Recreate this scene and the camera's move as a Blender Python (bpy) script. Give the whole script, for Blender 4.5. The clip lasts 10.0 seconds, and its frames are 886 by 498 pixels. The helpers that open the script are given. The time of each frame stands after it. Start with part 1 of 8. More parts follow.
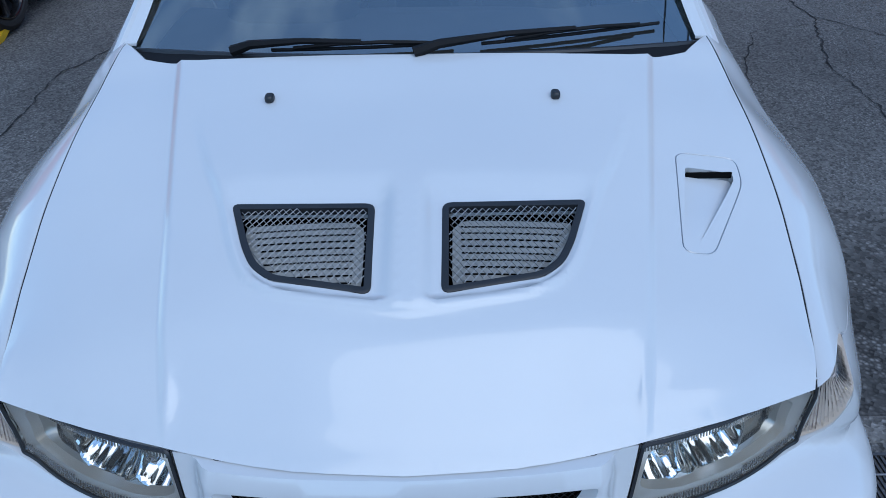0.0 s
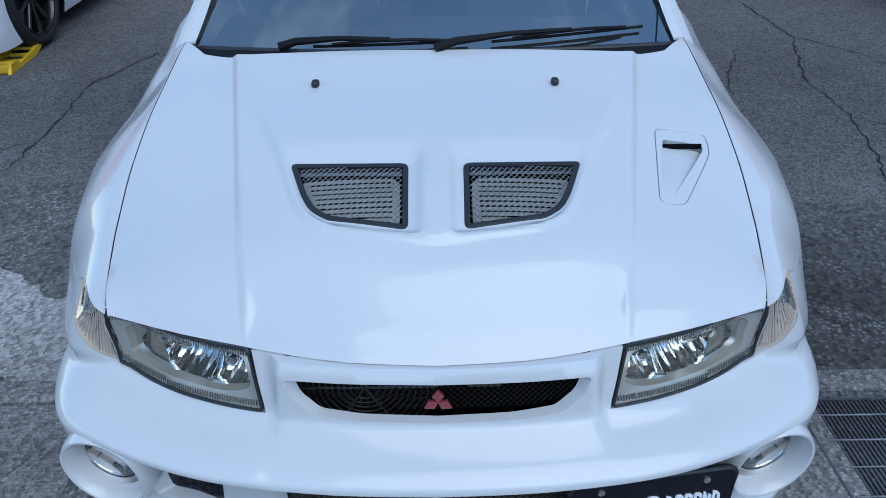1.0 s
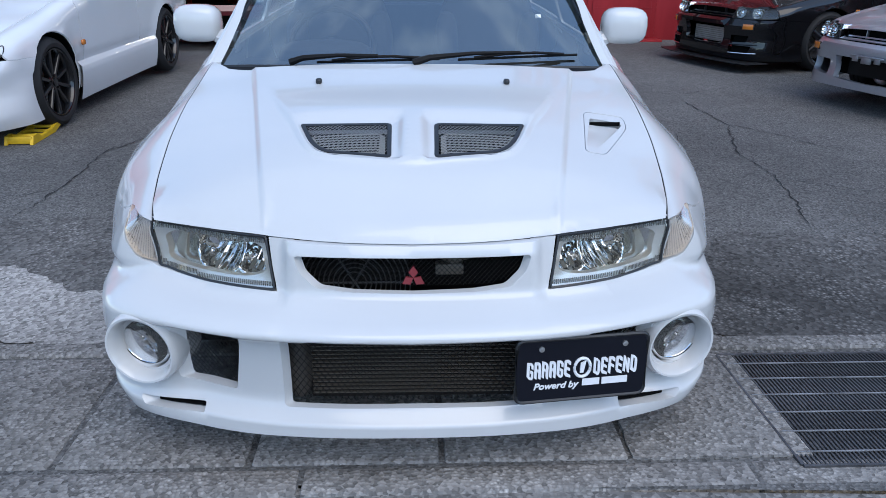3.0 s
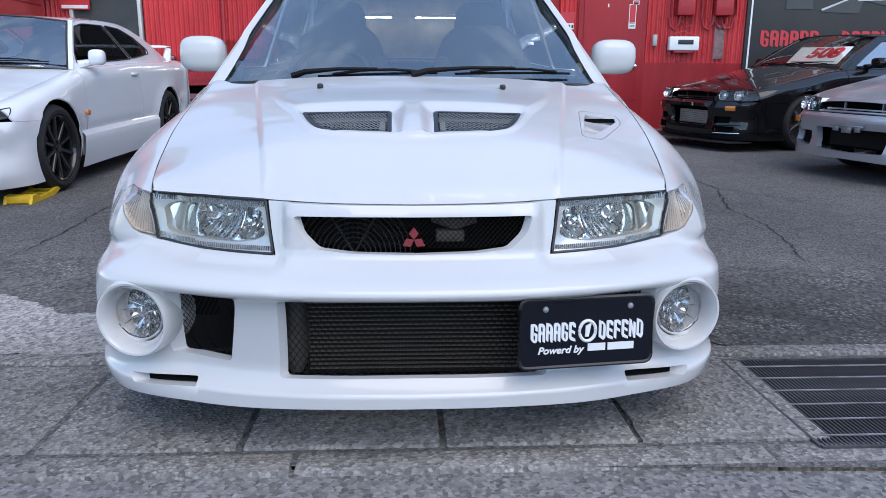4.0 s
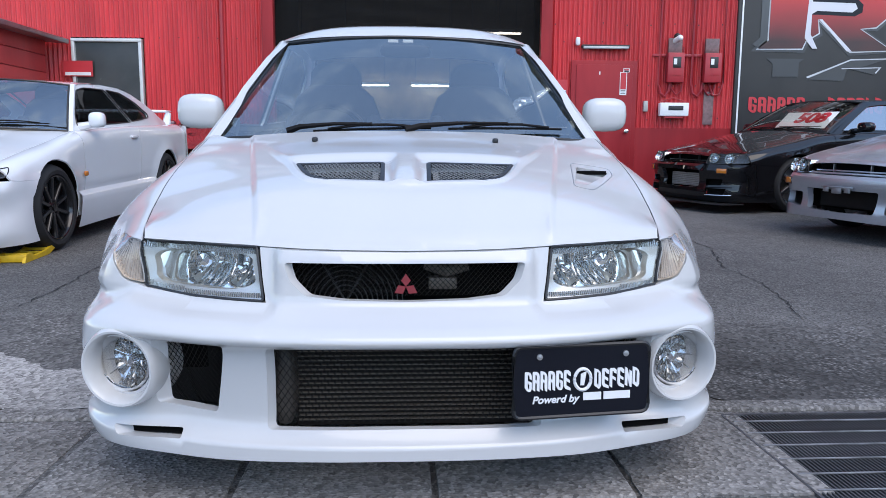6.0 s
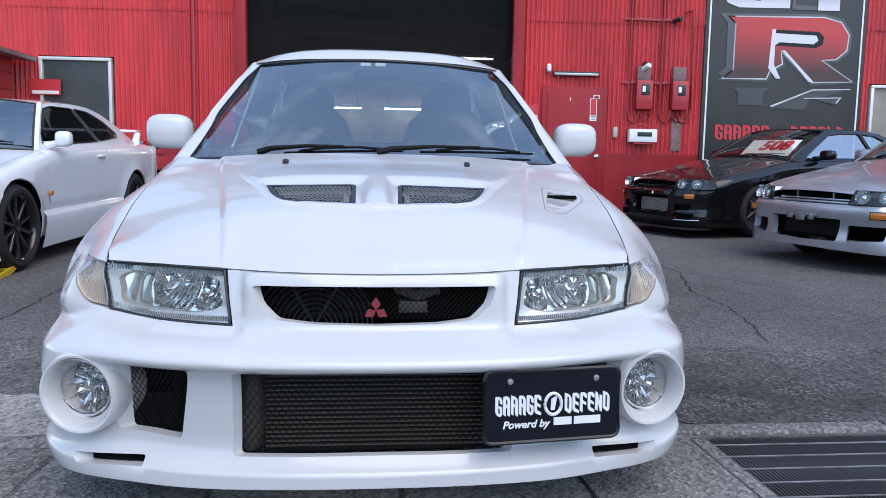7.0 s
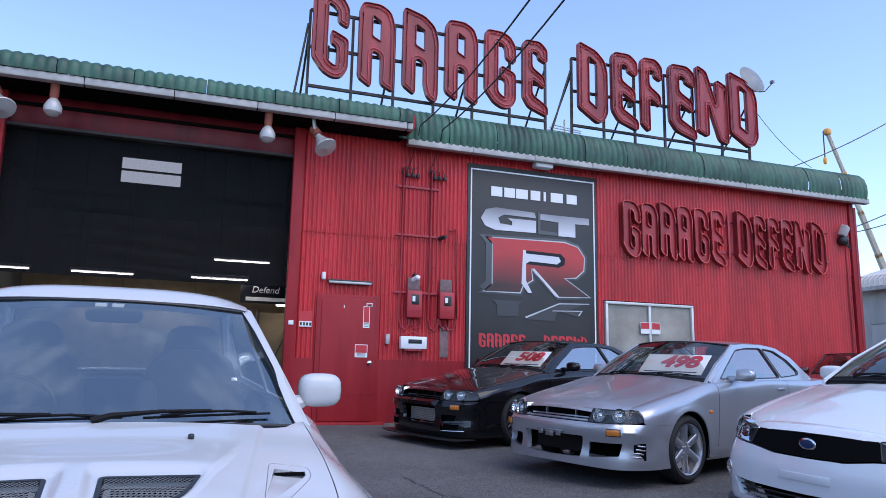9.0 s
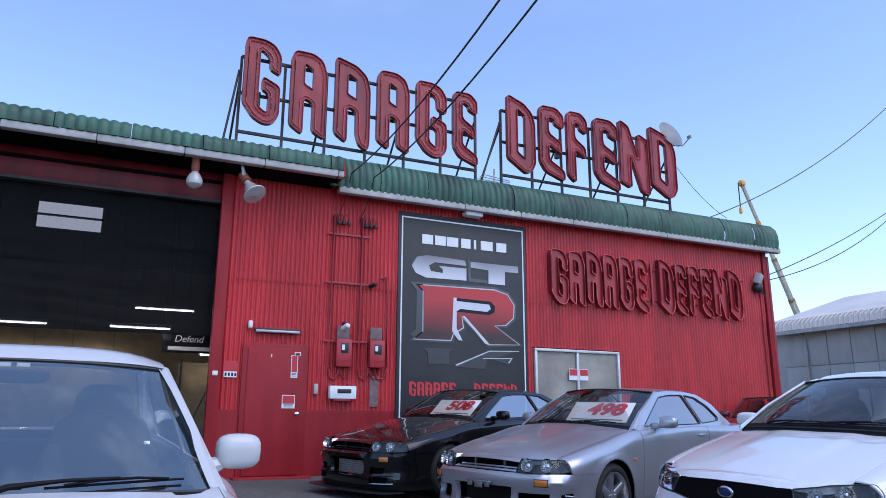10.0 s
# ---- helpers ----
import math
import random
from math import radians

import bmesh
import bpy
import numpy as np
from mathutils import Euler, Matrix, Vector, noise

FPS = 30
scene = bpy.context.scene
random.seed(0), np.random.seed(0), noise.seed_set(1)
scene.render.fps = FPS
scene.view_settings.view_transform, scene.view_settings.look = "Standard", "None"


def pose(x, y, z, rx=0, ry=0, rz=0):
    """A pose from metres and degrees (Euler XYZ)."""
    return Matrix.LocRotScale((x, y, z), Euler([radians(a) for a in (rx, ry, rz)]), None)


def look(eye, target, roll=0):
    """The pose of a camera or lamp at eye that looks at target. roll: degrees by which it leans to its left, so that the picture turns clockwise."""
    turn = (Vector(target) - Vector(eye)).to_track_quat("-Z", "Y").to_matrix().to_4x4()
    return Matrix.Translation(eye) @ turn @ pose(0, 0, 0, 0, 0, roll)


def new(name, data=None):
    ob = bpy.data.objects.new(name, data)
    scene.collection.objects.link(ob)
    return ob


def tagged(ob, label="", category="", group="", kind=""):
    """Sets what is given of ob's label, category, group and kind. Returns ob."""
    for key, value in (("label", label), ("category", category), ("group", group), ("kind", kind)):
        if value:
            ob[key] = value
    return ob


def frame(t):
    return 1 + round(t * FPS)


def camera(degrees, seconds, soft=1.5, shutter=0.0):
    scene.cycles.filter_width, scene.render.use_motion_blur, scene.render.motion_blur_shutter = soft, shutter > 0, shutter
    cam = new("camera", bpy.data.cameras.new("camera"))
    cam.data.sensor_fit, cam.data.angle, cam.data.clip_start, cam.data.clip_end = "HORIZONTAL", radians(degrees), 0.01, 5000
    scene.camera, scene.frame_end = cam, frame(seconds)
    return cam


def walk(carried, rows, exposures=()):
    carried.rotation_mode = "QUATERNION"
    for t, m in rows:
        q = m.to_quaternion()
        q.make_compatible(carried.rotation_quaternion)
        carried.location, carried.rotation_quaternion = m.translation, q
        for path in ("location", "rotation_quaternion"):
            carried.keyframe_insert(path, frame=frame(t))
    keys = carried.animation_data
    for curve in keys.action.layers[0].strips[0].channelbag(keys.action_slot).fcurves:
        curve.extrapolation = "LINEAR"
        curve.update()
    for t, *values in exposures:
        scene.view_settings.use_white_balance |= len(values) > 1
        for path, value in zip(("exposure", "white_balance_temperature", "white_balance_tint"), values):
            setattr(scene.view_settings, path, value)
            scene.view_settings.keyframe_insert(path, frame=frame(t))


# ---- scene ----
cam = camera(63.6, 10.0, 0.6)
PATH = [
    (0, (0.099, -1.101, 1.47), (0.037, 0.558, 0.355), -0.7),
    (0.5, (0.051, -1.244, 1.469), (-0.01, 0.433, 0.382), -0.7),
    (1, (0.055, -1.423, 1.492), (0.004, 0.275, 0.436), -0.3),
    (1.5, (0.098, -1.61, 1.488), (0.061, 0.112, 0.472), -0.1),
    (2, (0.067, -1.79, 1.486), (0.044, -0.035, 0.527), 0.3),
    (2.5, (0.093, -1.908, 1.419), (0.084, -0.104, 0.557), 0.6),
    (3.8, (0.062, -2.107, 0.93), (0.079, -0.169, 0.435), 0.4),
    (4, (0.068, -2.103, 0.898), (0.087, -0.153, 0.453), 0.4),
    (4.5, (0.073, -2.104, 0.861), (0.096, -0.135, 0.512), 0.3),
    (5, (0.078, -2.104, 0.855), (0.1, -0.125, 0.562), 0.3),
    (6.5, (0.077, -2.095, 0.853), (0.123, -0.111, 0.602), 0.7),
    (7, (0.08, -2.091, 0.854), (0.187, -0.104, 0.652), 1.0),
    (7.5, (0.106, -2.079, 0.898), (0.323, -0.093, 0.796), 1.3),
    (8, (0.16, -2.08, 0.991), (0.53, -0.115, 1.037), 1.5),
    (8.5, (0.203, -2.106, 1.072), (0.733, -0.188, 1.275), 1.5),
    (9, (0.235, -2.136, 1.119), (0.904, -0.281, 1.454), 1.1),
    (9.5, (0.257, -2.172, 1.162), (1.024, -0.372, 1.579), 0.7),
    (10, (0.259, -2.173, 1.165), (1.09, -0.413, 1.625), 0.2),
]
EXPOSURE = 0.95
walk(cam, [(t, look(eye, target, roll)) for t, eye, target, roll in PATH], [(0, EXPOSURE - 0.10, 6000, 4), (0.8, EXPOSURE - 0.02, 6220, 3), (1.6, EXPOSURE + 0.13, 6500, 2), (2.6, EXPOSURE + 0.29, 6880, 6), (4.0, EXPOSURE + 0.44, 7400, 12), (7.2, EXPOSURE + 0.50, 7500, 13), (8.6, EXPOSURE + 0.30, 6850, 17), (10, EXPOSURE + 0.1, 6600, 19)])

# ---- light: blue sky, sun behind the camera veiled by thin cloud ----
SUN_AZ, SUN_EL = 155.0, 52.0          # degrees clockwise from the facade's depth, and up
world = bpy.data.worlds.new("world")
scene.world = world
world.use_nodes = True
wn = world.node_tree.nodes
wl = world.node_tree.links
wn.clear()
w_out = wn.new("ShaderNodeOutputWorld")
w_bg = wn.new("ShaderNodeBackground")
w_sky = wn.new("ShaderNodeTexSky")
w_sky.sky_type = "NISHITA"
w_sky.sun_disc = False
w_sky.sun_elevation = radians(SUN_EL)
w_sky.sun_rotation = radians(SUN_AZ)
w_sky.air_density, w_sky.dust_density, w_sky.ozone_density = 1.0, 0.2, 4.5
w_bg.inputs["Strength"].default_value = 0.15
w_geo = wn.new("ShaderNodeTexCoord")
w_map = wn.new("ShaderNodeMapping")
w_map.inputs["Scale"].default_value = (2.2, 2.2, 5.0)
w_map.inputs["Location"].default_value = (0.4, 2.9, 0.0)
w_noise = wn.new("ShaderNodeTexNoise")
w_noise.inputs["Scale"].default_value, w_noise.inputs["Detail"].default_value = 2.6, 4.5
w_ramp = wn.new("ShaderNodeValToRGB")
w_ramp.color_ramp.elements[0].position, w_ramp.color_ramp.elements[1].position = 0.52, 0.88
w_ramp.color_ramp.elements[0].color = (0.13, 0.13, 0.13, 1)
w_mix = wn.new("ShaderNodeMixRGB")
w_mix.inputs["Color2"].default_value = (2.6, 3.15, 4.2, 1)
wl.new(w_geo.outputs["Generated"], w_map.inputs["Vector"])
wl.new(w_map.outputs["Vector"], w_noise.inputs["Vector"])
wl.new(w_noise.outputs["Fac"], w_ramp.inputs["Fac"])
w_sep, w_high, w_mul = wn.new("ShaderNodeSeparateXYZ"), wn.new("ShaderNodeMapRange"), wn.new("ShaderNodeMath")
w_high.inputs["From Min"].default_value, w_high.inputs["From Max"].default_value = 0.50, 0.70
w_mul.operation = "MULTIPLY"
wl.new(w_geo.outputs["Generated"], w_sep.inputs["Vector"])
wl.new(w_sep.outputs["Z"], w_high.inputs["Value"])
wl.new(w_ramp.outputs["Color"], w_mul.inputs[0]), wl.new(w_high.outputs["Result"], w_mul.inputs[1])
wl.new(w_mul.outputs[0], w_mix.inputs["Fac"])
wl.new(w_sky.outputs["Color"], w_mix.inputs["Color1"])
wl.new(w_mix.outputs["Color"], w_bg.inputs["Color"])
wl.new(w_bg.outputs["Background"], w_out.inputs["Surface"])
sun_data = bpy.data.lights.new("sun", "SUN")
sun_data.energy, sun_data.angle, sun_data.color = 0.7, radians(55), (1.0, 0.94, 0.87)
sun = new("sun", sun_data)
sun_way = Vector((math.sin(radians(SUN_AZ)) * math.cos(radians(SUN_EL)), math.cos(radians(SUN_AZ)) * math.cos(radians(SUN_EL)), math.sin(radians(SUN_EL))))
sun.matrix_world = look(sun_way * 60, (0, 0, 0))


# ---- materials ----
def material(name, color, rough=0.5, metal=0.0, coat=0.0, var=0.0, scale=8.0, bump=0.0, bscale=60.0, spec=0.5, second=None, streak=None, emit=0.0, coords="Object"):
    """A principled surface with colour varied at two scales and a fine relief."""
    m = bpy.data.materials.new(name)
    m.use_nodes = True
    n, l = m.node_tree.nodes, m.node_tree.links
    b = n["Principled BSDF"]
    b.inputs["Base Color"].default_value = (*color, 1)
    b.inputs["Roughness"].default_value = rough
    b.inputs["Metallic"].default_value = metal
    b.inputs["Specular IOR Level"].default_value = spec
    if coat:
        b.inputs["Coat Weight"].default_value, b.inputs["Coat Roughness"].default_value = coat, 0.03
    if emit:
        b.inputs["Emission Color"].default_value, b.inputs["Emission Strength"].default_value = (*color, 1), emit
    tc = n.new("ShaderNodeTexCoord")
    src = tc.outputs[coords]
    if var:
        if streak:
            mp = n.new("ShaderNodeMapping")
            mp.inputs["Scale"].default_value = streak
            l.new(src, mp.inputs["Vector"])
            vec = mp.outputs["Vector"]
        else:
            vec = src
        big, small = n.new("ShaderNodeTexNoise"), n.new("ShaderNodeTexNoise")
        big.inputs["Scale"].default_value, big.inputs["Detail"].default_value = scale * 0.18, 4
        small.inputs["Scale"].default_value, small.inputs["Detail"].default_value = scale, 6
        l.new(vec, big.inputs["Vector"]), l.new(vec, small.inputs["Vector"])
        add = n.new("ShaderNodeMath")
        add.operation = "ADD"
        l.new(big.outputs["Fac"], add.inputs[0]), l.new(small.outputs["Fac"], add.inputs[1])
        ramp = n.new("ShaderNodeValToRGB")
        mul = n.new("ShaderNodeMath")
        mul.operation, mul.inputs[1].default_value = "MULTIPLY", 0.5
        l.new(add.outputs[0], mul.inputs[0]), l.new(mul.outputs[0], ramp.inputs["Fac"])
        other = second or tuple(max(0.0, c * (1 - var)) for c in color)
        e = ramp.color_ramp.elements
        e[0].position, e[1].position = 0.38, 0.62
        e[0].color = (*other, 1)
        e[1].color = (*[min(1.0, c * (1 + 0.4 * var)) for c in color], 1)
        l.new(ramp.outputs["Color"], b.inputs["Base Color"])
        rr = n.new("ShaderNodeMapRange")
        rr.inputs["To Min"].default_value, rr.inputs["To Max"].default_value = rough * 0.8, min(1, rough * 1.2)
        l.new(small.outputs["Fac"], rr.inputs["Value"]), l.new(rr.outputs["Result"], b.inputs["Roughness"])
    if bump:
        bn, bp = n.new("ShaderNodeTexNoise"), n.new("ShaderNodeBump")
        bn.inputs["Scale"].default_value, bn.inputs["Detail"].default_value = bscale, 5
        bp.inputs["Strength"].default_value, bp.inputs["Distance"].default_value = bump, 0.01
        l.new(src, bn.inputs["Vector"]), l.new(bn.outputs["Fac"], bp.inputs["Height"]), l.new(bp.outputs["Normal"], b.inputs["Normal"])
    return m


def glass(name, tint=(0.75, 0.82, 0.85), gloss=1.0, ior=1.5, milk=0.0):
    """A thin pane: clear with a tint, and a sharp reflection by Fresnel."""
    m = bpy.data.materials.new(name)
    m.use_nodes = True
    n, l = m.node_tree.nodes, m.node_tree.links
    n.clear()
    out, mix, tr, gl, fr = (n.new("ShaderNode" + k) for k in ("OutputMaterial", "MixShader", "BsdfTransparent", "BsdfGlossy", "Fresnel"))
    tr.inputs["Color"].default_value = (*tint, 1)
    gl.inputs["Roughness"].default_value = 0.015
    gl.inputs["Color"].default_value = (*gloss, 1) if isinstance(gloss, tuple) else (gloss, gloss, gloss, 1)
    fr.inputs["IOR"].default_value = ior
    l.new(fr.outputs["Fac"], mix.inputs["Fac"]), l.new(tr.outputs[0], mix.inputs[1]), l.new(gl.outputs[0], mix.inputs[2]), l.new(mix.outputs[0], out.inputs["Surface"])
    if milk:
        dif, part_ = n.new("ShaderNodeBsdfDiffuse"), n.new("ShaderNodeMixShader")
        dif.inputs["Color"].default_value = (0.86, 0.85, 0.83, 1)
        part_.inputs["Fac"].default_value = milk
        l.new(mix.outputs[0], part_.inputs[1]), l.new(dif.outputs[0], part_.inputs[2]), l.new(part_.outputs[0], out.inputs["Surface"])
    return m


M = dict(
    white=material("white_paint", (0.58, 0.58, 0.575), 0.22, coat=0.6, spec=0.4, var=0.02, scale=3),
    pearl=material("pearl_white_paint", (0.76, 0.77, 0.78), 0.25, coat=1.0, var=0.02, scale=3),
    silver=material("silver_paint", (0.47, 0.48, 0.51), 0.32, metal=0.75, coat=0.6, var=0.05, scale=400),
    blackpaint=material("black_paint", (0.005, 0.005, 0.006), 0.3, coat=1.0, spec=0.05, var=0.1, scale=5),
    maroon=material("maroon_paint", (0.12, 0.012, 0.018), 0.25, coat=1.0, var=0.1, scale=5),
    trim=material("black_plastic", (0.016, 0.017, 0.019), 0.42, var=0.2, scale=40, bump=0.05, bscale=400),
    rubber=material("tyre_rubber", (0.014, 0.014, 0.015), 0.75, var=0.3, scale=30, bump=0.1, bscale=120),
    wiper=material("matt_black_wiper", (0.008, 0.008, 0.009), 0.6, spec=0.15, var=0.2, scale=30),
    # near-black for recesses and undersides, their shade put into the colour
    dark=material("shade_black", (0.005, 0.005, 0.005), 0.9, spec=0.05, var=0.2, scale=10),
    chrome=material("chrome", (0.85, 0.86, 0.87), 0.07, metal=1.0),
    steel=material("galvanised_steel", (0.38, 0.39, 0.4), 0.42, metal=0.9, var=0.2, scale=20),
    wire=material("aluminium_wire", (0.34, 0.34, 0.33), 0.4, metal=0.7),
    blackwire=material("black_wire", (0.010, 0.009, 0.008), 0.5, spec=0.2),
    rimblack=material("black_alloy", (0.012, 0.012, 0.014), 0.25, metal=0.4, coat=0.6),
    rimsilver=material("silver_alloy", (0.5, 0.51, 0.53), 0.3, metal=0.9),
    screen=glass("windscreen_glass", (0.70, 0.80, 0.87), (0.78, 0.92, 1.0), 3.3),
    carglass=glass("clear_car_glass", (0.80, 0.86, 0.86), 0.95, 1.75),
    sideglass=glass("tinted_side_glass", (0.32, 0.36, 0.38), 0.95, 1.7),
    darkglass=glass("dark_side_glass", (0.09, 0.10, 0.11), 0.95, 1.6),
    brightglass=glass("bright_side_glass", (0.30, 0.34, 0.36), 0.97, 4.6),
    lens=glass("lamp_lens", (0.93, 0.94, 0.95), 0.9, 1.5, 0.015),
    fluted=glass("fluted_fog_lens", (0.93, 0.94, 0.95), 0.9, 1.5, 0.02),
    amber=material("amber_lens", (0.58, 0.17, 0.02), 0.15, coat=0.8),
    clearamber=glass("clear_signal_lens", (0.98, 0.87, 0.80), 0.9, 1.5),
    cabin=material("dark_grey_upholstery", (0.06, 0.063, 0.07), 0.85, var=0.25, scale=30, bump=0.1, bscale=300),
    emblem=material("red_emblem", (0.24, 0.035, 0.042), 0.25, coat=0.5),
    facet=material("mirror_reflector", (0.66, 0.66, 0.63), 0.07, metal=1.0),
    silverback=material("silvered_plastic", (0.72, 0.72, 0.70), 0.16, metal=0.9, bump=0.2, bscale=40),
    lampband=material("bright_lamp_band", (0.66, 0.66, 0.63), 0.3, metal=0.6),
    ribsteel=material("moulded_lens_ribs", (0.40, 0.40, 0.39), 0.2, metal=0.8),
    ribbed=material("frosted_lens_border", (0.66, 0.68, 0.69), 0.16, coat=0.6),
    core=material("cooler_core", (0.010, 0.008, 0.007), 0.6, spec=0.15, var=0.3, scale=60),
    alu=material("cast_aluminium", (0.42, 0.41, 0.4), 0.5, metal=0.7, var=0.2, scale=30),
    yellow=material("yellow_plastic", (0.72, 0.45, 0.02), 0.5, var=0.2, scale=20),
    signwhite=material("white_print", (0.78, 0.79, 0.8), 0.5),
    signred=material("red_print", (0.55, 0.03, 0.04), 0.5),
    plate=material("black_gloss_plate", (0.006, 0.007, 0.012), 0.35, spec=0.25),
    screwm=material("zinc_screw", (0.5, 0.5, 0.5), 0.4, metal=0.9),
)


# ---- shaping ----
class Geo:
    """Vertices and faces of one mesh."""

    def __init__(self):
        self.v, self.f, self.n = [], [], {}

    def add(self, verts, faces, m=None):
        k = len(self.v)
        self.v += [tuple(m @ Vector(p)) if m is not None else tuple(p) for p in verts]
        self.f += [tuple(i + k for i in face) for face in faces]
        return self

    def box(self, c, s, m=None, bevel=0.0):
        b = min(bevel, 0.49 * min(s))
        hx, hy, hz = s[0] / 2, s[1] / 2, s[2] / 2
        if b <= 0:
            vs = [(c[0] + i * hx, c[1] + j * hy, c[2] + k * hz) for i in (-1, 1) for j in (-1, 1) for k in (-1, 1)]
            return self.add(vs, [(0, 1, 3, 2), (4, 6, 7, 5), (0, 4, 5, 1), (2, 3, 7, 6), (0, 2, 6, 4), (1, 5, 7, 3)], m)
        bm = bmesh.new()
        bmesh.ops.create_cube(bm, size=1.0)
        for q in bm.verts:
            q.co = Vector((q.co.x * s[0], q.co.y * s[1], q.co.z * s[2]))
        bmesh.ops.bevel(bm, geom=bm.edges[:], offset=b, segments=2, affect="EDGES", profile=0.5)
        bm.verts.index_update()
        vs = [q.co + Vector(c) for q in bm.verts]
        fs = [[q.index for q in face.verts] for face in bm.faces]
        bm.free()
        return self.add(vs, fs, m)

    def tube(self, pts, r, n=8, closed=False):
        pts = [Vector(p) for p in pts]
        rings, up = [], Vector((0, 0, 1))
        for i, p in enumerate(pts):
            a = pts[i - 1] if i or closed else p
            b = pts[(i + 1) % len(pts)] if i < len(pts) - 1 or closed else p
            d = (b - a).normalized()
            side = d.cross(up)
            if side.length < 1e-3:
                side = d.cross(Vector((0, 1, 0)))
            side.normalize()
            top = side.cross(d)
            rr = r[i] if isinstance(r, (list, tuple)) else r
            rings.append([p + rr * (math.cos(k * math.tau / n) * side + math.sin(k * math.tau / n) * top) for k in range(n)])
        vs = [q for ring in rings for q in ring]
        fs, last = [], len(rings) if closed else len(rings) - 1
        for i in range(last):
            j = (i + 1) % len(rings)
            fs += [(i * n + k, i * n + (k + 1) % n, j * n + (k + 1) % n, j * n + k) for k in range(n)]
        if not closed:
            fs += [tuple(range(n - 1, -1, -1)), tuple((len(rings) - 1) * n + k for k in range(n))]
        return self.add(vs, fs)

    def lathe(self, prof, n=32, m=None, closed=False):
        """prof: (radius, height) rows turned about z."""
        vs = [(r * math.cos(k * math.tau / n), r * math.sin(k * math.tau / n), z) for r, z in prof for k in range(n)]
        fs, rows = [], len(prof)
        for i in range(rows if closed else rows - 1):
            j = (i + 1) % rows
            fs += [(i * n + k, i * n + (k + 1) % n, j * n + (k + 1) % n, j * n + k) for k in range(n)]
        if not closed:
            fs += [tuple(range(n - 1, -1, -1)), tuple((rows - 1) * n + k for k in range(n))]
        return self.add(vs, fs, m)

    def blob(self, c, s, p=2.6, n=16, m=None):
        """A rounded block: a superellipsoid with half sizes s."""
        def sp(a, e):
            return math.copysign(abs(a) ** e, a)
        e = 2 / p
        vs, fs = [], []
        for i in range(n // 2 + 1):
            la = -math.pi / 2 + math.pi * i / (n // 2)
            for k in range(n):
                lo = math.tau * k / n
                vs.append((c[0] + s[0] * sp(math.cos(la), e) * sp(math.cos(lo), e), c[1] + s[1] * sp(math.cos(la), e) * sp(math.sin(lo), e), c[2] + s[2] * sp(math.sin(la), e)))
        for i in range(n // 2):
            fs += [(i * n + k, i * n + (k + 1) % n, (i + 1) * n + (k + 1) % n, (i + 1) * n + k) for k in range(n)]
        return self.add(vs, fs, m)

    def grid(self, fn, us, vs):
        pts = [fn(u, v) for v in vs for u in us]
        n = len(us)
        return self.add(pts, [(j * n + i, j * n + i + 1, (j + 1) * n + i + 1, (j + 1) * n + i) for j in range(len(vs) - 1) for i in range(n - 1)])

    def prism(self, poly, d, m=None, hole=None):
        """A flat shape in x, z with depth d towards +y."""
        tris, pts = fill(poly, [hole] if hole else [], 0)
        k = len(pts)
        vs = [(p[0], 0, p[1]) for p in pts] + [(p[0], d, p[1]) for p in pts]
        fs = [t for t in tris] + [tuple(i + k for i in reversed(t)) for t in tris]
        for loop in [poly] + ([hole] if hole else []):
            n = len(loop)
            b = len(vs)
            vs += [(p[0], 0, p[1]) for p in loop] + [(p[0], d, p[1]) for p in loop]
            fs += [(b + i, b + (i + 1) % n, b + n + (i + 1) % n, b + n + i) for i in range(n)]
        return self.add(vs, fs, m)

    def make(self, name, mat, parent=None, label="", smooth=35.0):
        me = bpy.data.meshes.new(name)
        me.from_pydata(self.v, [], self.f)
        me.materials.append(M[mat] if isinstance(mat, str) else mat)
        if smooth:
            me.shade_smooth()
            me.set_sharp_from_angle(angle=radians(smooth))
        me.update()
        if self.n:
            me.normals_split_custom_set_from_vertices([self.n.get(i, (0, 0, 0)) for i in range(len(self.v))])
        ob = new(name, me)
        if parent is not None:
            ob.parent = parent
        return tagged(ob, label)


def thing(name, label, category, group="", m=None, kind=""):
    ob = new(name)
    ob.empty_display_size = 0.2
    if m is not None:
        ob.matrix_world = m
    return tagged(ob, label, category, group, kind)


def inside(p, poly):
    x, y, r, n = p[0], p[1], False, len(poly)
    for i in range(n):
        (x1, y1), (x2, y2) = poly[i - 1], poly[i]
        if (y1 > y) != (y2 > y) and x < (x2 - x1) * (y - y1) / (y2 - y1) + x1:
            r = not r
    return r


def dense(poly, step):
    out = []
    for i, p in enumerate(poly):
        q = poly[(i + 1) % len(poly)]
        k = max(1, int(math.hypot(q[0] - p[0], q[1] - p[1]) / step + 0.5)) if step else 1
        out += [(p[0] + (q[0] - p[0]) * j / k, p[1] + (q[1] - p[1]) * j / k) for j in range(k)]
    return out


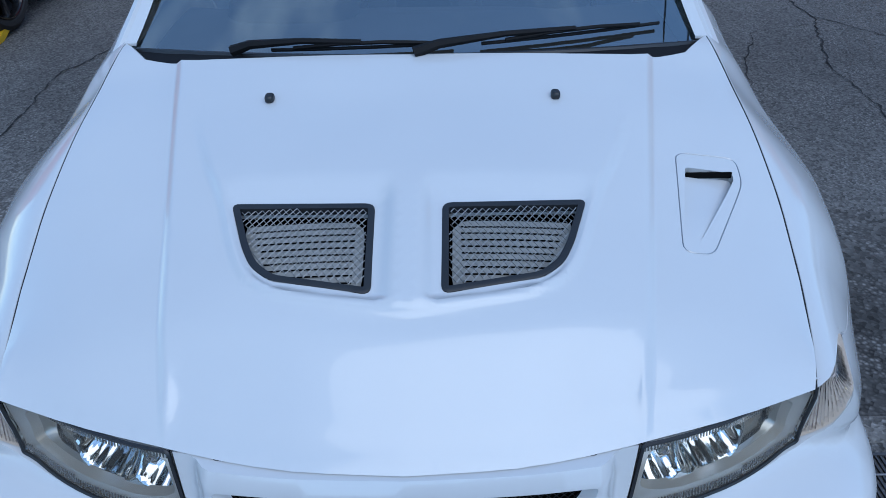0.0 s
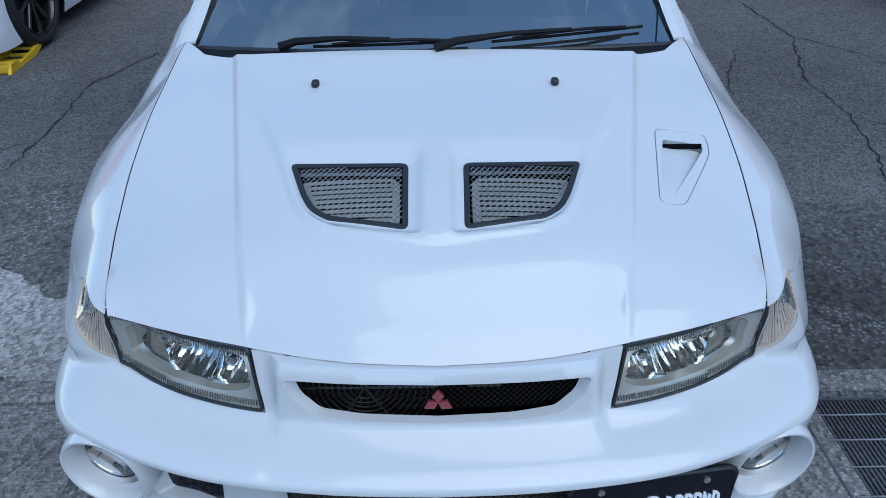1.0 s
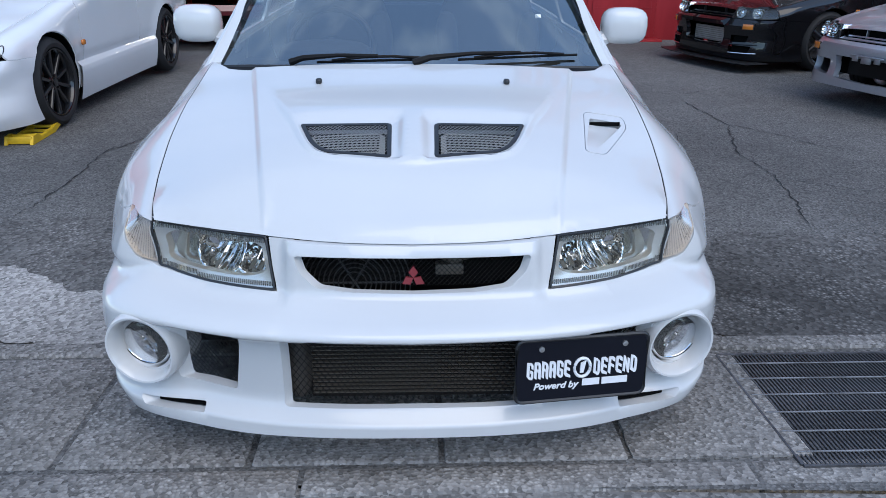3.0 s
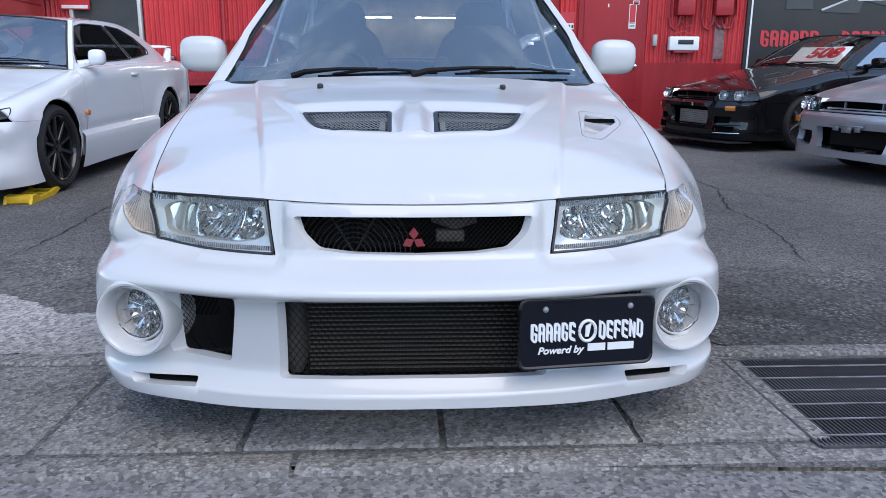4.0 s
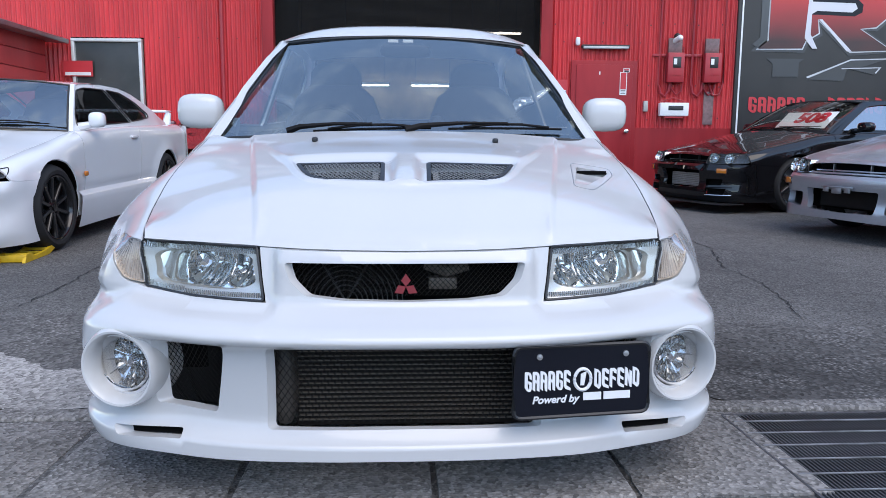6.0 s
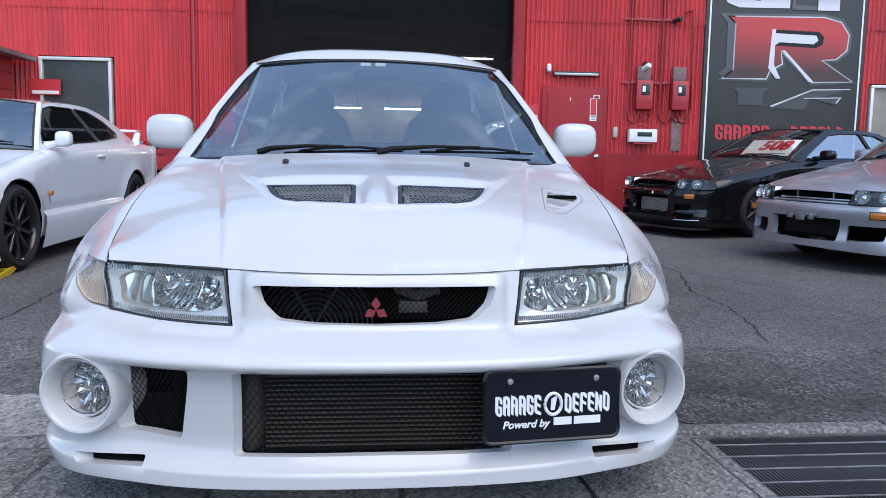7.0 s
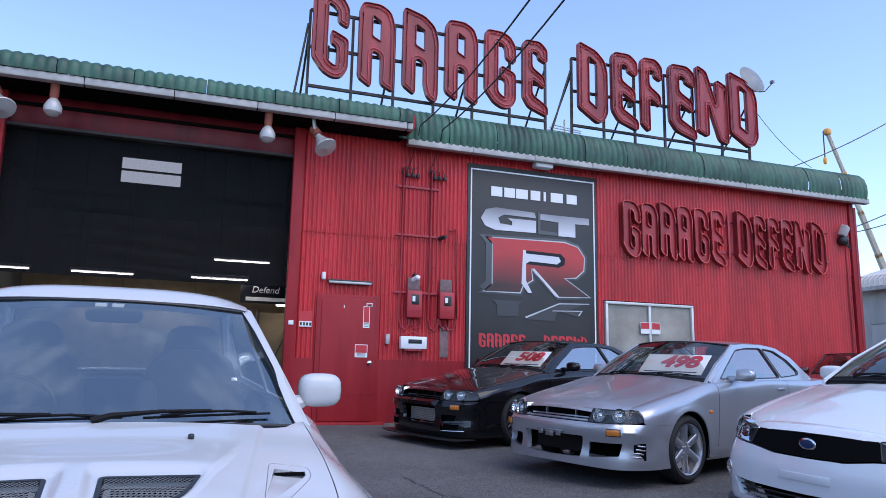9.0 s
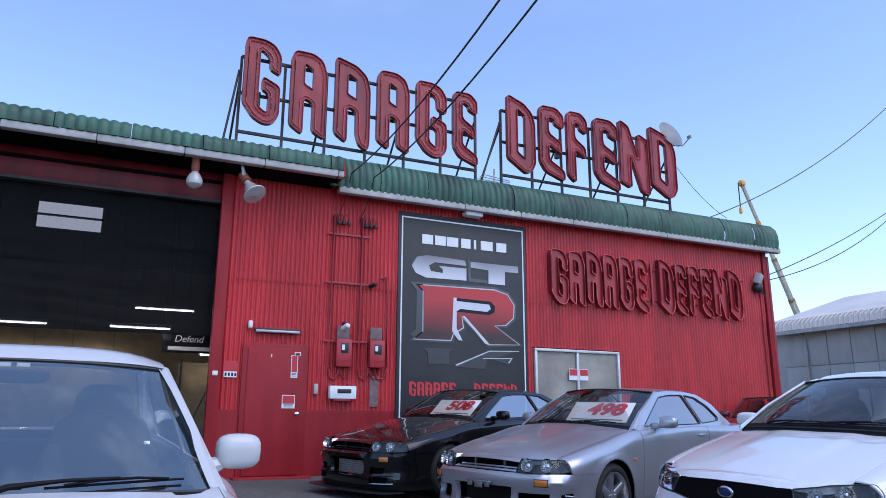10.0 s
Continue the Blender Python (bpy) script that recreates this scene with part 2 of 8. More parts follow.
def fill(outline, holes, step, extra=()):
    """Triangles of a flat shape with holes, with points every step inside."""
    from mathutils.geometry import delaunay_2d_cdt
    loops = [dense(o, step) for o in [outline] + list(holes)]
    pts, edges = [], []
    for loop in loops:
        k, n = len(pts), len(loop)
        pts += loop
        edges += [(k + i, k + (i + 1) % n) for i in range(n)]
    pts += [p for p in extra if inside(p, loops[0]) and not any(inside(p, h) for h in loops[1:])]
    if step:
        arr = np.array(pts)
        lo, hi = arr.min(0), arr.max(0)
        row = 0
        y = lo[1] + step * 0.5
        while y < hi[1]:
            x = lo[0] + step * (0.5 if row % 2 else 0.25)
            while x < hi[0]:
                if np.min(np.hypot(arr[:, 0] - x, arr[:, 1] - y)) > 0.6 * step and inside((x, y), loops[0]) and not any(inside((x, y), h) for h in loops[1:]):
                    pts.append((x, y))
                x += step
            y += step * 0.87
            row += 1
    vs, _, fs, *_ = delaunay_2d_cdt([Vector(p) for p in pts], edges, [], 0, 1e-5)
    vs = [tuple(p) for p in vs]
    tris = []
    for t in fs:
        c = (sum(vs[i][0] for i in t) / len(t), sum(vs[i][1] for i in t) / len(t))
        if inside(c, loops[0]) and not any(inside(c, h) for h in loops[1:]):
            tris.append(tuple(t))
    return tris, vs


def sheet(outline, holes, fn, step, rim=None, hole_rim=None, extra=()):
    """A curved panel fn(a, b) cut to outline and holes, with edges turned in by the vectors rim and hole_rim."""
    g = Geo()
    tris, vs = fill(outline, holes, step, extra)
    g.add([fn(*p) for p in vs], tris)
    if step and step < 0.05:
        h = 0.005
        for i, (a, b) in enumerate(vs):
            q = (Vector(fn(a + h, b)) - Vector(fn(a - h, b))).cross(Vector(fn(a, b + h)) - Vector(fn(a, b - h)))
            if q.length > 1e-9:
                g.n[i] = tuple(q.normalized())
        vote = 0.0
        for t in tris:
            p0, p1, p2 = (Vector(g.v[k]) for k in t[:3])
            vote += (p1 - p0).cross(p2 - p0).dot(Vector(g.n.get(t[0], (0, 0, 0))))
        if vote < 0:
            g.n = {i: (-q[0], -q[1], -q[2]) for i, q in g.n.items()}
    for loop, turn in [(outline, rim)] + [(h, hole_rim) for h in holes]:
        if turn is None:
            continue
        pts = [Vector(fn(*p)) for p in dense(loop, step)]
        n = len(pts)
        g.add(pts + [p + Vector(turn(p) if callable(turn) else turn) for p in pts], [(i, n + i, n + (i + 1) % n, (i + 1) % n) for i in range(n)])
    return g


def curve1(pts):
    """A smooth function through (x, y) rows."""
    xs, ys = [p[0] for p in pts], [p[1] for p in pts]
    n = len(xs)
    d = [(ys[i + 1] - ys[i]) / (xs[i + 1] - xs[i]) for i in range(n - 1)]
    s = [d[0]] + [0.0 if d[i - 1] * d[i] <= 0 else 2 * d[i - 1] * d[i] / (d[i - 1] + d[i]) for i in range(1, n - 1)] + [d[-1]]

    def f(x):
        if x <= xs[0]:
            return ys[0]
        if x >= xs[-1]:
            return ys[-1]
        i = next(k for k in range(n - 1) if x <= xs[k + 1])
        h = xs[i + 1] - xs[i]
        t = (x - xs[i]) / h
        return ys[i] * (1 + 2 * t) * (1 - t) ** 2 + s[i] * h * t * (1 - t) ** 2 + ys[i + 1] * t * t * (3 - 2 * t) + s[i + 1] * h * t * t * (t - 1)
    return f


def spline2(pts, n=12):
    """A Catmull-Rom polyline through points."""
    pts = [Vector(p) for p in pts]
    out = []
    for i in range(len(pts) - 1):
        a, b, c, d = pts[max(0, i - 1)], pts[i], pts[i + 1], pts[min(len(pts) - 1, i + 2)]
        for k in range(n):
            t = k / n
            out.append(0.5 * (2 * b + (c - a) * t + (2 * a - 5 * b + 4 * c - d) * t * t + (3 * b - a - 3 * c + d) * t ** 3))
    return out + [pts[-1]]


def smooth01(a, b, x):
    t = min(1.0, max(0.0, (x - a) / (b - a)))
    return t * t * (3 - 2 * t)


def circle(c, r, n=28, ry=None):
    return [(c[0] + r * math.cos(k * math.tau / n), c[1] + (ry or r) * math.sin(k * math.tau / n)) for k in range(n)]


def rounded(poly, r, n=4):
    """The polygon with rounded corners."""
    out = []
    for i, p in enumerate(poly):
        p, a, b = Vector(p), Vector(poly[i - 1]), Vector(poly[(i + 1) % len(poly)])
        da, db = min(r, 0.45 * (a - p).length), min(r, 0.45 * (b - p).length)
        s, e = p + (a - p).normalized() * da, p + (b - p).normalized() * db
        out += [tuple((1 - t) ** 2 * s + 2 * t * (1 - t) * p + t * t * e) for t in [k / n for k in range(n + 1)]]
    return out


def writing(text, size, mat, parent, m, depth=0.002, name="lettering", align="CENTER", shear=0.0, width=None, bold=0.0):
    """Raised letters standing in x, z and facing -y."""
    cu = bpy.data.curves.new(name, "FONT")
    cu.offset = bold
    cu.body, cu.size, cu.extrude, cu.align_x, cu.align_y, cu.shear = text, size, depth, align, "CENTER", shear
    tmp = bpy.data.objects.new(name, cu)
    scene.collection.objects.link(tmp)
    bpy.context.view_layer.update()
    me = bpy.data.meshes.new_from_object(tmp.evaluated_get(bpy.context.evaluated_depsgraph_get()))
    scene.collection.objects.unlink(tmp)
    bpy.data.objects.remove(tmp)
    xs = [v.co.x for v in me.vertices]
    k = width / (max(xs) - min(xs)) if width else 1.0
    turn = m @ Matrix.Rotation(radians(90), 4, "X") @ Matrix.Diagonal((k, 1, 1, 1))
    me.transform(turn)
    me.materials.clear()
    me.materials.append(M[mat] if isinstance(mat, str) else mat)
    me.name = name
    ob = new(name, me)
    ob.parent = parent
    return ob


def shrink(poly, d):
    out, n = [], len(poly)
    area = sum(poly[i - 1][0] * poly[i][1] - poly[i][0] * poly[i - 1][1] for i in range(n))
    s = 1 if area > 0 else -1
    for i in range(n):
        p, a, b = Vector(poly[i]), Vector(poly[i - 1]), Vector(poly[(i + 1) % n])
        u, v = (p - a).normalized(), (b - p).normalized()
        n1, n2 = Vector((-u.y, u.x)) * s, Vector((-v.y, v.x)) * s
        q = (n1 + n2)
        q = q / max(0.35, q.length_squared / 2) * 1.0
        out.append(tuple(p + q * d))
    return out


SLOPE = 0.027


def ground_z(y):
    return max(0.0, SLOPE * (y - 0.3))


def stand(x, y, turn):
    """The pose of a car whose nose meets the ground point x, y, turned about z."""
    return Matrix.Translation((x, y, SLOPE * (y - 0.3))) @ pose(0, 0, 0, math.degrees(math.atan(SLOPE)), 0, 0) @ pose(0, 0, 0, 0, 0, turn)


# ---- cars ----
def polyline_at(line):
    """Arc length along a flat polyline: point and inward normal by distance."""
    d = [0.0]
    for a, b in zip(line, line[1:]):
        d.append(d[-1] + (b - a).length)

    def f(s):
        s = min(max(s, 0.0), d[-1] - 1e-6)
        i = next(k for k in range(len(d) - 1) if s <= d[k + 1])
        t = (s - d[i]) / (d[i + 1] - d[i])

        def tang(j):
            j0, j1 = max(0, j - 1), min(len(line) - 1, j + 1)
            return (line[j1] - line[j0]).normalized()
        p = line[i].lerp(line[i + 1], t)
        w = tang(i).lerp(tang(i + 1), t).normalized()
        if i == 0:
            w = Vector((1, 0)).lerp(w, t).normalized()
        return p, Vector((-w.y, w.x))
    return f, d[-1]


def wire_mesh(poly, fn, pitch, r, slope=1.0, n=3):
    """Crossing wires clipped to the outline poly, on the surface fn."""
    g = Geo()
    xs, ys = [p[0] for p in poly], [p[1] for p in poly]
    x0, x1, y0, y1 = min(xs), max(xs), min(ys), max(ys)
    h = y1 - y0
    for sign in (1, -1):
        c = x0 - h / slope
        while c < x1 + h / slope:
            run, k = [], max(6, int(h / 0.008))
            for i in range(k + 1):
                y = y0 + h * i / k
                x = c + sign * (y - y0 if sign > 0 else y - y0) / slope
                if inside((x, y), poly):
                    run.append(fn(x, y))
                else:
                    if len(run) > 1:
                        g.tube([run[0]] + run[1:-1:4] + [run[-1]], r, n)
                    run = []
            if len(run) > 1:
                g.tube([run[0]] + run[1:-1:4] + [run[-1]], r, n)
            c += pitch
    return g


def wheel(parent, x, y, z, R, w, rim_mat, spokes, twin=False, rim=0.66, steer=0.0, spoke=0.032):
    """A tyre with a spoked rim; the outer face looks away from the car's middle."""
    side = 1 if x > 0 else -1
    turn = pose(x, y, z, 0, 0, steer) @ pose(0, 0, 0, 0, 90 * side, 0)
    ty = Geo()
    a = R * rim
    ty.lathe([(a, -w / 2 + 0.02), (a + 0.012, -w / 2), (R - 0.045, -w / 2 - 0.004), (R - 0.012, -w / 2 + 0.02), (R, -w / 2 + 0.05), (R, -0.03), (R - 0.007, -0.028), (R - 0.007, -0.02), (R, -0.018), (R, 0.018), (R - 0.007, 0.02), (R - 0.007, 0.028), (R, 0.03), (R, w / 2 - 0.05), (R - 0.012, w / 2 - 0.02), (R - 0.045, w / 2 + 0.004), (a + 0.012, w / 2), (a, w / 2 - 0.02)], 44, turn, closed=True)
    tyre = ty.make("tyre", "rubber", parent)
    g = Geo()
    g.lathe([(a * 0.985, -w / 2 + 0.03), (a * 0.93, 0.0), (a * 0.95, w / 2 - 0.035), (a * 1.0, w / 2 - 0.012), (a * 1.005, w / 2 - 0.004), (a * 0.97, w / 2 - 0.008), (a * 0.93, w / 2 - 0.03), (a * 0.9, 0.0), (a * 0.95, -w / 2 + 0.03)], 40, turn, closed=True)
    face = w / 2 - 0.03
    for k in range(spokes):
        for off in ((-0.10, 0.10) if twin else (0.0,)):
            ang = math.tau * k / spokes
            sp = turn @ Matrix.Rotation(ang, 4, "Z")
            wid = 0.018 if twin else spoke
            o = off * a
            vs = [(0.045, o * 0.4 - wid * 0.75, face - 0.012), (0.045, o * 0.4 + wid * 0.75, face - 0.012), (a * 0.97, o + wid * 0.62, face - 0.002), (a * 0.97, o - wid * 0.62, face - 0.002)]
            low = [(p[0], p[1] * 1.2, p[2] - 0.028) for p in vs]
            mid = [(p[0], p[1] * 0.72, p[2] + 0.006) for p in vs]
            g.add(vs + low + mid, [(8, 9, 10, 11), (0, 1, 9, 8), (1, 2, 10, 9), (2, 3, 11, 10), (3, 0, 8, 11), (0, 4, 5, 1), (1, 5, 6, 2), (2, 6, 7, 3), (3, 7, 4, 0)], sp)
    g.lathe([(0.075, face - 0.05), (0.072, face - 0.012), (0.05, face - 0.006), (0.032, face - 0.004), (0.03, face + 0.004), (0.0, face + 0.006)], 24, turn)
    for k in range(5):
        q = turn @ Matrix.Rotation(math.tau * (k + 0.5) / 5, 4, "Z")
        g.lathe([(0.009, face - 0.02), (0.009, face + 0.004), (0.0, face + 0.006)], 8, q @ Matrix.Translation((0.052, 0, 0)))
    g.make("rim", rim_mat, tyre)
    d = Geo()
    d.lathe([(0.0, -0.02), (a * 0.8, -0.02), (a * 0.8, 0.0), (0.0, 0.0)], 32, turn)
    d.make("brake_disc", "steel", tyre)
    return tyre


def car(label, paint, m, S, group="", name="car"):
    T = thing(name, label, S.get("category", "car"), group, m)
    plan, smax = polyline_at(spline2([Vector(p) for p in S["plan"]], 8))
    offc = curve1(S["off"])
    offm = curve1(S["off_middle"]) if S.get("off_middle") else None
    step = S.get("step", 0.03)
    L, fo, ra, R = S["L"], S["fo"], S["fo"] + S["wb"], S["R"]
    hw, we, ze = curve1(S["hw"]), curve1(S["we"]), curve1(S["ze"])
    dzf = curve1(S["shoulder_rows"]) if S.get("shoulder_rows") else (lambda y: S.get("shoulder", 0.11))
    arch = R + S.get("gap", 0.04)
    zb = S["zb"]
    side_keep = S.get("side_keep", (0.72, 0.98))
    lamp_keep = S.get("lamp_keep", side_keep)

    def keep(s, z):
        """How far the nose's profile still holds towards the sides."""
        low, high = (smooth01(k[0], k[1], abs(s)) for k in (side_keep, lamp_keep))
        return low + (high - low) * smooth01(0.50, 0.535, z)
    pwf = curve1(S["round_rows"]) if S.get("round_rows") else (lambda y: S.get("round", 0.8))
    offs = curve1(S["off_side"]) if S.get("off_side") else None

    def zs(y):
        return ze(y) - dzf(y)

    def side(y, t):
        if t <= 1:
            z = zb + (zs(y) - zb) * t
            x = hw(y) - 0.035 * (1 - t) ** 2 - S.get("under", 0.0) * smooth01(0.0, 0.16, zs(y) - z) - S.get("crease", 0.0) * math.exp(-((z - S.get("crease_z", 0.5)) / 0.03) ** 2)
        else:
            a = (t - 1) * math.pi / 2
            pw = pwf(y)
            x = we(y) + (hw(y) - we(y)) * max(0.0, math.cos(a)) ** pw
            z = zs(y) + (ze(y) - zs(y)) * math.sin(a) ** pw
        for cy in (fo, ra):
            r = math.hypot(y - cy, z - R)
            x += S.get("flare", 0.02) * math.exp(-((r - arch) / 0.06) ** 2) * (1 if t <= 1 else max(0, 1.5 - t))
        return (x, y, z)

    def tz(y, z):
        if z <= zs(y):
            return (z - zb) / (zs(y) - zb)
        return 1 + math.asin(min(1.0, ((z - zs(y)) / (ze(y) - zs(y))) ** (1 / pwf(y)))) * 2 / math.pi

    def corner(q, s, z):
        if S.get("corner"):
            k = smooth01(0.290, 0.345, q.y) * smooth01(0.46, 0.54, z) if S.get("lamp_keep") else smooth01(0.86, 1.02, abs(s)) * smooth01(0.37, 0.46, z)
            if k > 0:
                q.x += k * (side(q.y, tz(q.y, min(z, ze(q.y) - 1e-4)))[0] - q.x)
        return q

    def front(s, z, more=0.0):
        p, n = plan(abs(s))
        o = (offc(z) + ((offm(z) - offc(z)) * (1 - smooth01(0.305, 0.350, abs(s))) if offm else 0.0) + ((offs(z) - offc(z)) * smooth01(0.56, 0.80, abs(s)) if offs else 0.0)) * (1 - 0.9 * keep(s, z)) + more
        for s0, z0, r0, amount in S.get("bulges", ()):
            o -= amount * math.exp(-((abs(s) - s0) ** 2 + (z - z0) ** 2) / r0 ** 2)
        q = p + n * o
        q.x -= S.get("tuck", 0.0) * smooth01(0.78, 0.95, abs(s)) * smooth01(0.36, 0.48, z)
        q = corner(q, s, z)
        return (math.copysign(max(q.x, 0), s) if abs(s) > 1e-6 else 0.0, q.y, z)

    def lampf(s, z, more=0.0):
        p, n = plan(abs(s))
        q = p + n * (offc(z) * (1 - (0.9 if S.get("corner") else 0.5) * keep(s, z)))
        q = corner(q, s, z) + n * more
        return (math.copysign(q.x, s), q.y, z)

    def s_of(x, z, fn=front):
        lo, hi = 0.0, smax
        for _ in range(30):
            mid = (lo + hi) / 2
            if fn(mid, z)[0] < abs(x):
                lo = mid
            else:
                hi = mid
        return math.copysign(lo, x)

    def s_of_y(y, z=None):
        lo, hi = 0.0, smax
        for _ in range(30):
            mid = (lo + hi) / 2
            if (plan(mid)[0].y if z is None else front(mid, z)[1]) < y:
                lo = mid
            else:
                hi = mid
        return lo

    def mirror(poly):
        return [(-a, b) for a, b in reversed(poly)]

    def arc(cy, a0, a1, n=14):
        return [(cy + arch * math.cos(a0 + (a1 - a0) * k / n), R + arch * math.sin(a0 + (a1 - a0) * k / n)) for k in range(n + 1)]

    # front bumper
    zt = S["seam"]
    ang = math.asin((zt - R) / arch)
    low = math.asin((max(S["lip"][-1][1], 0.12) - R) / arch)
    half = [(s_of(x, z), z) for x, z in S["bumper_top"]]
    half += [(s_of_y(y, z), z) for y, z in S.get("bumper_side", ())]
    half += [(s_of_y(y, z), z) for y, z in arc(fo, math.pi - ang, math.pi - low)]
    half += [(s_of(x, z), z) for x, z in reversed(S["lip"])]
    outline = half + mirror(half)
    clean = []
    for p in outline:
        if not clean or math.hypot(p[0] - clean[-1][0], p[1] - clean[-1][1]) > 1e-4:
            clean.append(p)
    if math.dist(clean[0], clean[-1]) < 1e-4:
        clean.pop()
    holes = []
    for h in S["holes"]:
        poly = rounded([(s_of(x, z), z) for x, z in h["poly"]], h.get("r", 0.02)) if not h.get("round") else [(s_of(x, z), z) for x, z in circle(h["poly"], h["round"])]
        if h.get("centre"):
            right = [(s_of(x, z) if x else 0.0, z) for x, z in h["poly"]]
            poly = rounded(right + [p for p in mirror(right) if p[0] != 0], h.get("r", 0.02))
            holes.append((poly, h))
        else:
            holes.append((poly, h))
            holes.append((mirror(poly), h))
    bump = sheet(clean, [p for p, _ in holes], front, step, rim=lambda p: (-0.012 * p.x, 0.02, 0.0), hole_rim=lambda p: (-0.05 * p.x, S.get("hole_depth", 0.045), 0.0)).make("front_bumper", paint, T)
    for poly, h in holes:
        if h.get("mesh"):
            wire_mesh(poly, lambda s, z: front(s, z, 0.03), h["mesh"], h.get("wire", 0.0011), h.get("slope", 1.0)).make("mesh_grille", "blackwire", bump)
        if h.get("dark"):
            # black sheet stands in for the shade deep in the slot
            sheet(poly, [], lambda s, z: front(s, z, h["dark"]), 0.05).make("slot_back", "dark", bump)
        if h.get("bars"):
            zs_ = [p[1] for p in poly]
            g = Geo()
            for k in range(h["bars"]):
                z = min(zs_) + (max(zs_) - min(zs_)) * (k + 0.5) / h["bars"]
                row = sorted(s for s in np.linspace(min(p[0] for p in poly), max(p[0] for p in poly), 40) if inside((s, z), poly))
                if len(row) > 2:
                    g.tube([front(s, z, 0.03) for s in row], 0.006, 6)
            g.make("grille_bar", h.get("bar_mat", "trim"), bump)
    # added black box that paints the shade behind the bumper openings
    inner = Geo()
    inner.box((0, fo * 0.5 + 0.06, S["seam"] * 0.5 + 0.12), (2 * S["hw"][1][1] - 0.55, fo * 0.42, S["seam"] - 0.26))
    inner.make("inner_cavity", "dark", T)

    # lamps
    for sgn in (1, -1):
        for lamp in S["lamps"]:
            poly = rounded([(s_of(x, z, lampf), z) for x, z in lamp["poly"]], lamp.get("r", 0.012))
            if sgn < 0:
                poly = mirror(poly)
            body = sheet(poly, [], lambda s, z: lampf(s, z, lamp["shape"](abs(s), z) if lamp.get("shape") else lamp.get("deep", 0.07)), 0.005 if lamp.get("shape") else 0.03).make(lamp.get("name", "headlight"), lamp.get("back", "facet"), T)
            wall = Geo()
            loop = dense(poly, 0.02)
            n = len(loop)
            wall.add([lampf(*p) for p in loop] + [lampf(*p, lamp.get("deep", 0.07)) for p in loop], [(i, (i + 1) % n, n + (i + 1) % n, n + i) for i in range(n)])
            wall.make("housing", lamp.get("wall", "trim"), body)
            if lamp.get("frame"):
                fr = Geo()
                fr.tube([lampf(*p, -0.001) for p in loop], lamp["frame"], 5, closed=True)
                fr.make("bezel", "trim", body)
            if lamp.get("border"):
                edge = []
                for p, q in zip(poly, poly[1:] + poly[:1]):
                    m_ = max(1, int(math.hypot(q[0] - p[0], q[1] - p[1]) / 0.01))
                    edge += [(p[0] + (q[0] - p[0]) * j / m_, p[1] + (q[1] - p[1]) * j / m_) for j in range(m_)]
                k = len(edge)
                us, vs_ = [p[0] for p in edge], [p[1] for p in edge]
                cu, cv, hu, hv = (max(us) + min(us)) / 2, (max(vs_) + min(vs_)) / 2, (max(us) - min(us)) / 2, (max(vs_) - min(vs_)) / 2
                inn = []
                for u, v in edge:
                    f_ = max(1.0, (abs((u - cu) / hu) ** 3.4 + abs((v - cv) / hv) ** 3.4) ** (1 / 3.4))
                    inn.append((cu + (u - cu) / f_ * (1 - 1.2 * lamp["border"] / hu), cv + (v - cv) / f_ * (1 - lamp["border"] / hv)))
                bd = Geo()
                bd.add([lampf(*p, 0.006) for p in edge] + [lampf(*p, 0.010) for p in inn] + [lampf(*p, 0.03) for p in inn], [(r * k + i, r * k + (i + 1) % k, (r + 1) * k + (i + 1) % k, (r + 1) * k + i) for r in range(2) for i in range(k)])
                bd.make("lens_border", "lampband", body)
            for bx, bz, br in lamp.get("bowls", ()):
                s = s_of(bx, bz, lampf) * sgn
                at = Vector(lampf(s, bz, lamp.get("bowl_at", 0.045)))
                face = Matrix.Translation(at) @ pose(0, 0, 0, 90 - lamp.get("up", 0), 0, sgn * lamp.get("aim", 12))
                g = Geo()
                for r_, (ra_, rb_, za_, zb_) in enumerate(((1.0, 0.8, 0.024, -0.004), (0.8, 0.52, -0.004, -0.018), (0.52, 0.2, -0.018, -0.028))):
                    n_ = 18 - 4 * r_
                    for k_ in range(n_):
                        a0, a1 = math.tau * k_ / n_, math.tau * (k_ + 1) / n_
                        am, rm, zm = (a0 + a1) / 2, (ra_ + rb_) / 2, (za_ + zb_) / 2 - 0.004
                        g.add([(br * q * math.cos(w), br * q * math.sin(w), z) for q, w, z in ((ra_, a0, za_), (ra_, a1, za_), (rb_, a1, zb_), (rb_, a0, zb_), (rm, am, zm))], [(0, 1, 4), (1, 2, 4), (2, 3, 4), (3, 0, 4)], face)
                bowl = g.make("reflector_bowl", "facet", body, smooth=0)
                b = Geo()
                b.lathe([(br * 0.2, -0.024), (br * 0.2, 0.0), (br * 0.34, 0.004), (br * 0.34, 0.012), (br * 0.2, 0.018), (0.0, 0.02)], 16, face)
                b.make("bulb_cap", "chrome", bowl)
            for bx, bz, br in lamp.get("caps", ()):
                at = Matrix.Translation(Vector(lampf(s_of(bx, bz, lampf) * sgn, bz, 0.05))) @ pose(0, 0, 0, 90, 0, sgn * 12)
                Geo().lathe([(br * 0.6, -0.045), (br * 0.6, -0.004), (br, 0.0), (br * 1.04, 0.010), (br * 0.8, 0.016), (0.0, 0.019)], 20, at).make("bulb_cap", "chrome", body)
                Geo().tube([at @ Vector((-1.0 * br, 0, 0.004)), at @ Vector((-2.6 * br, -0.6 * br, -0.02))], 0.0022, 5).make("cap_stay", "chrome", body)
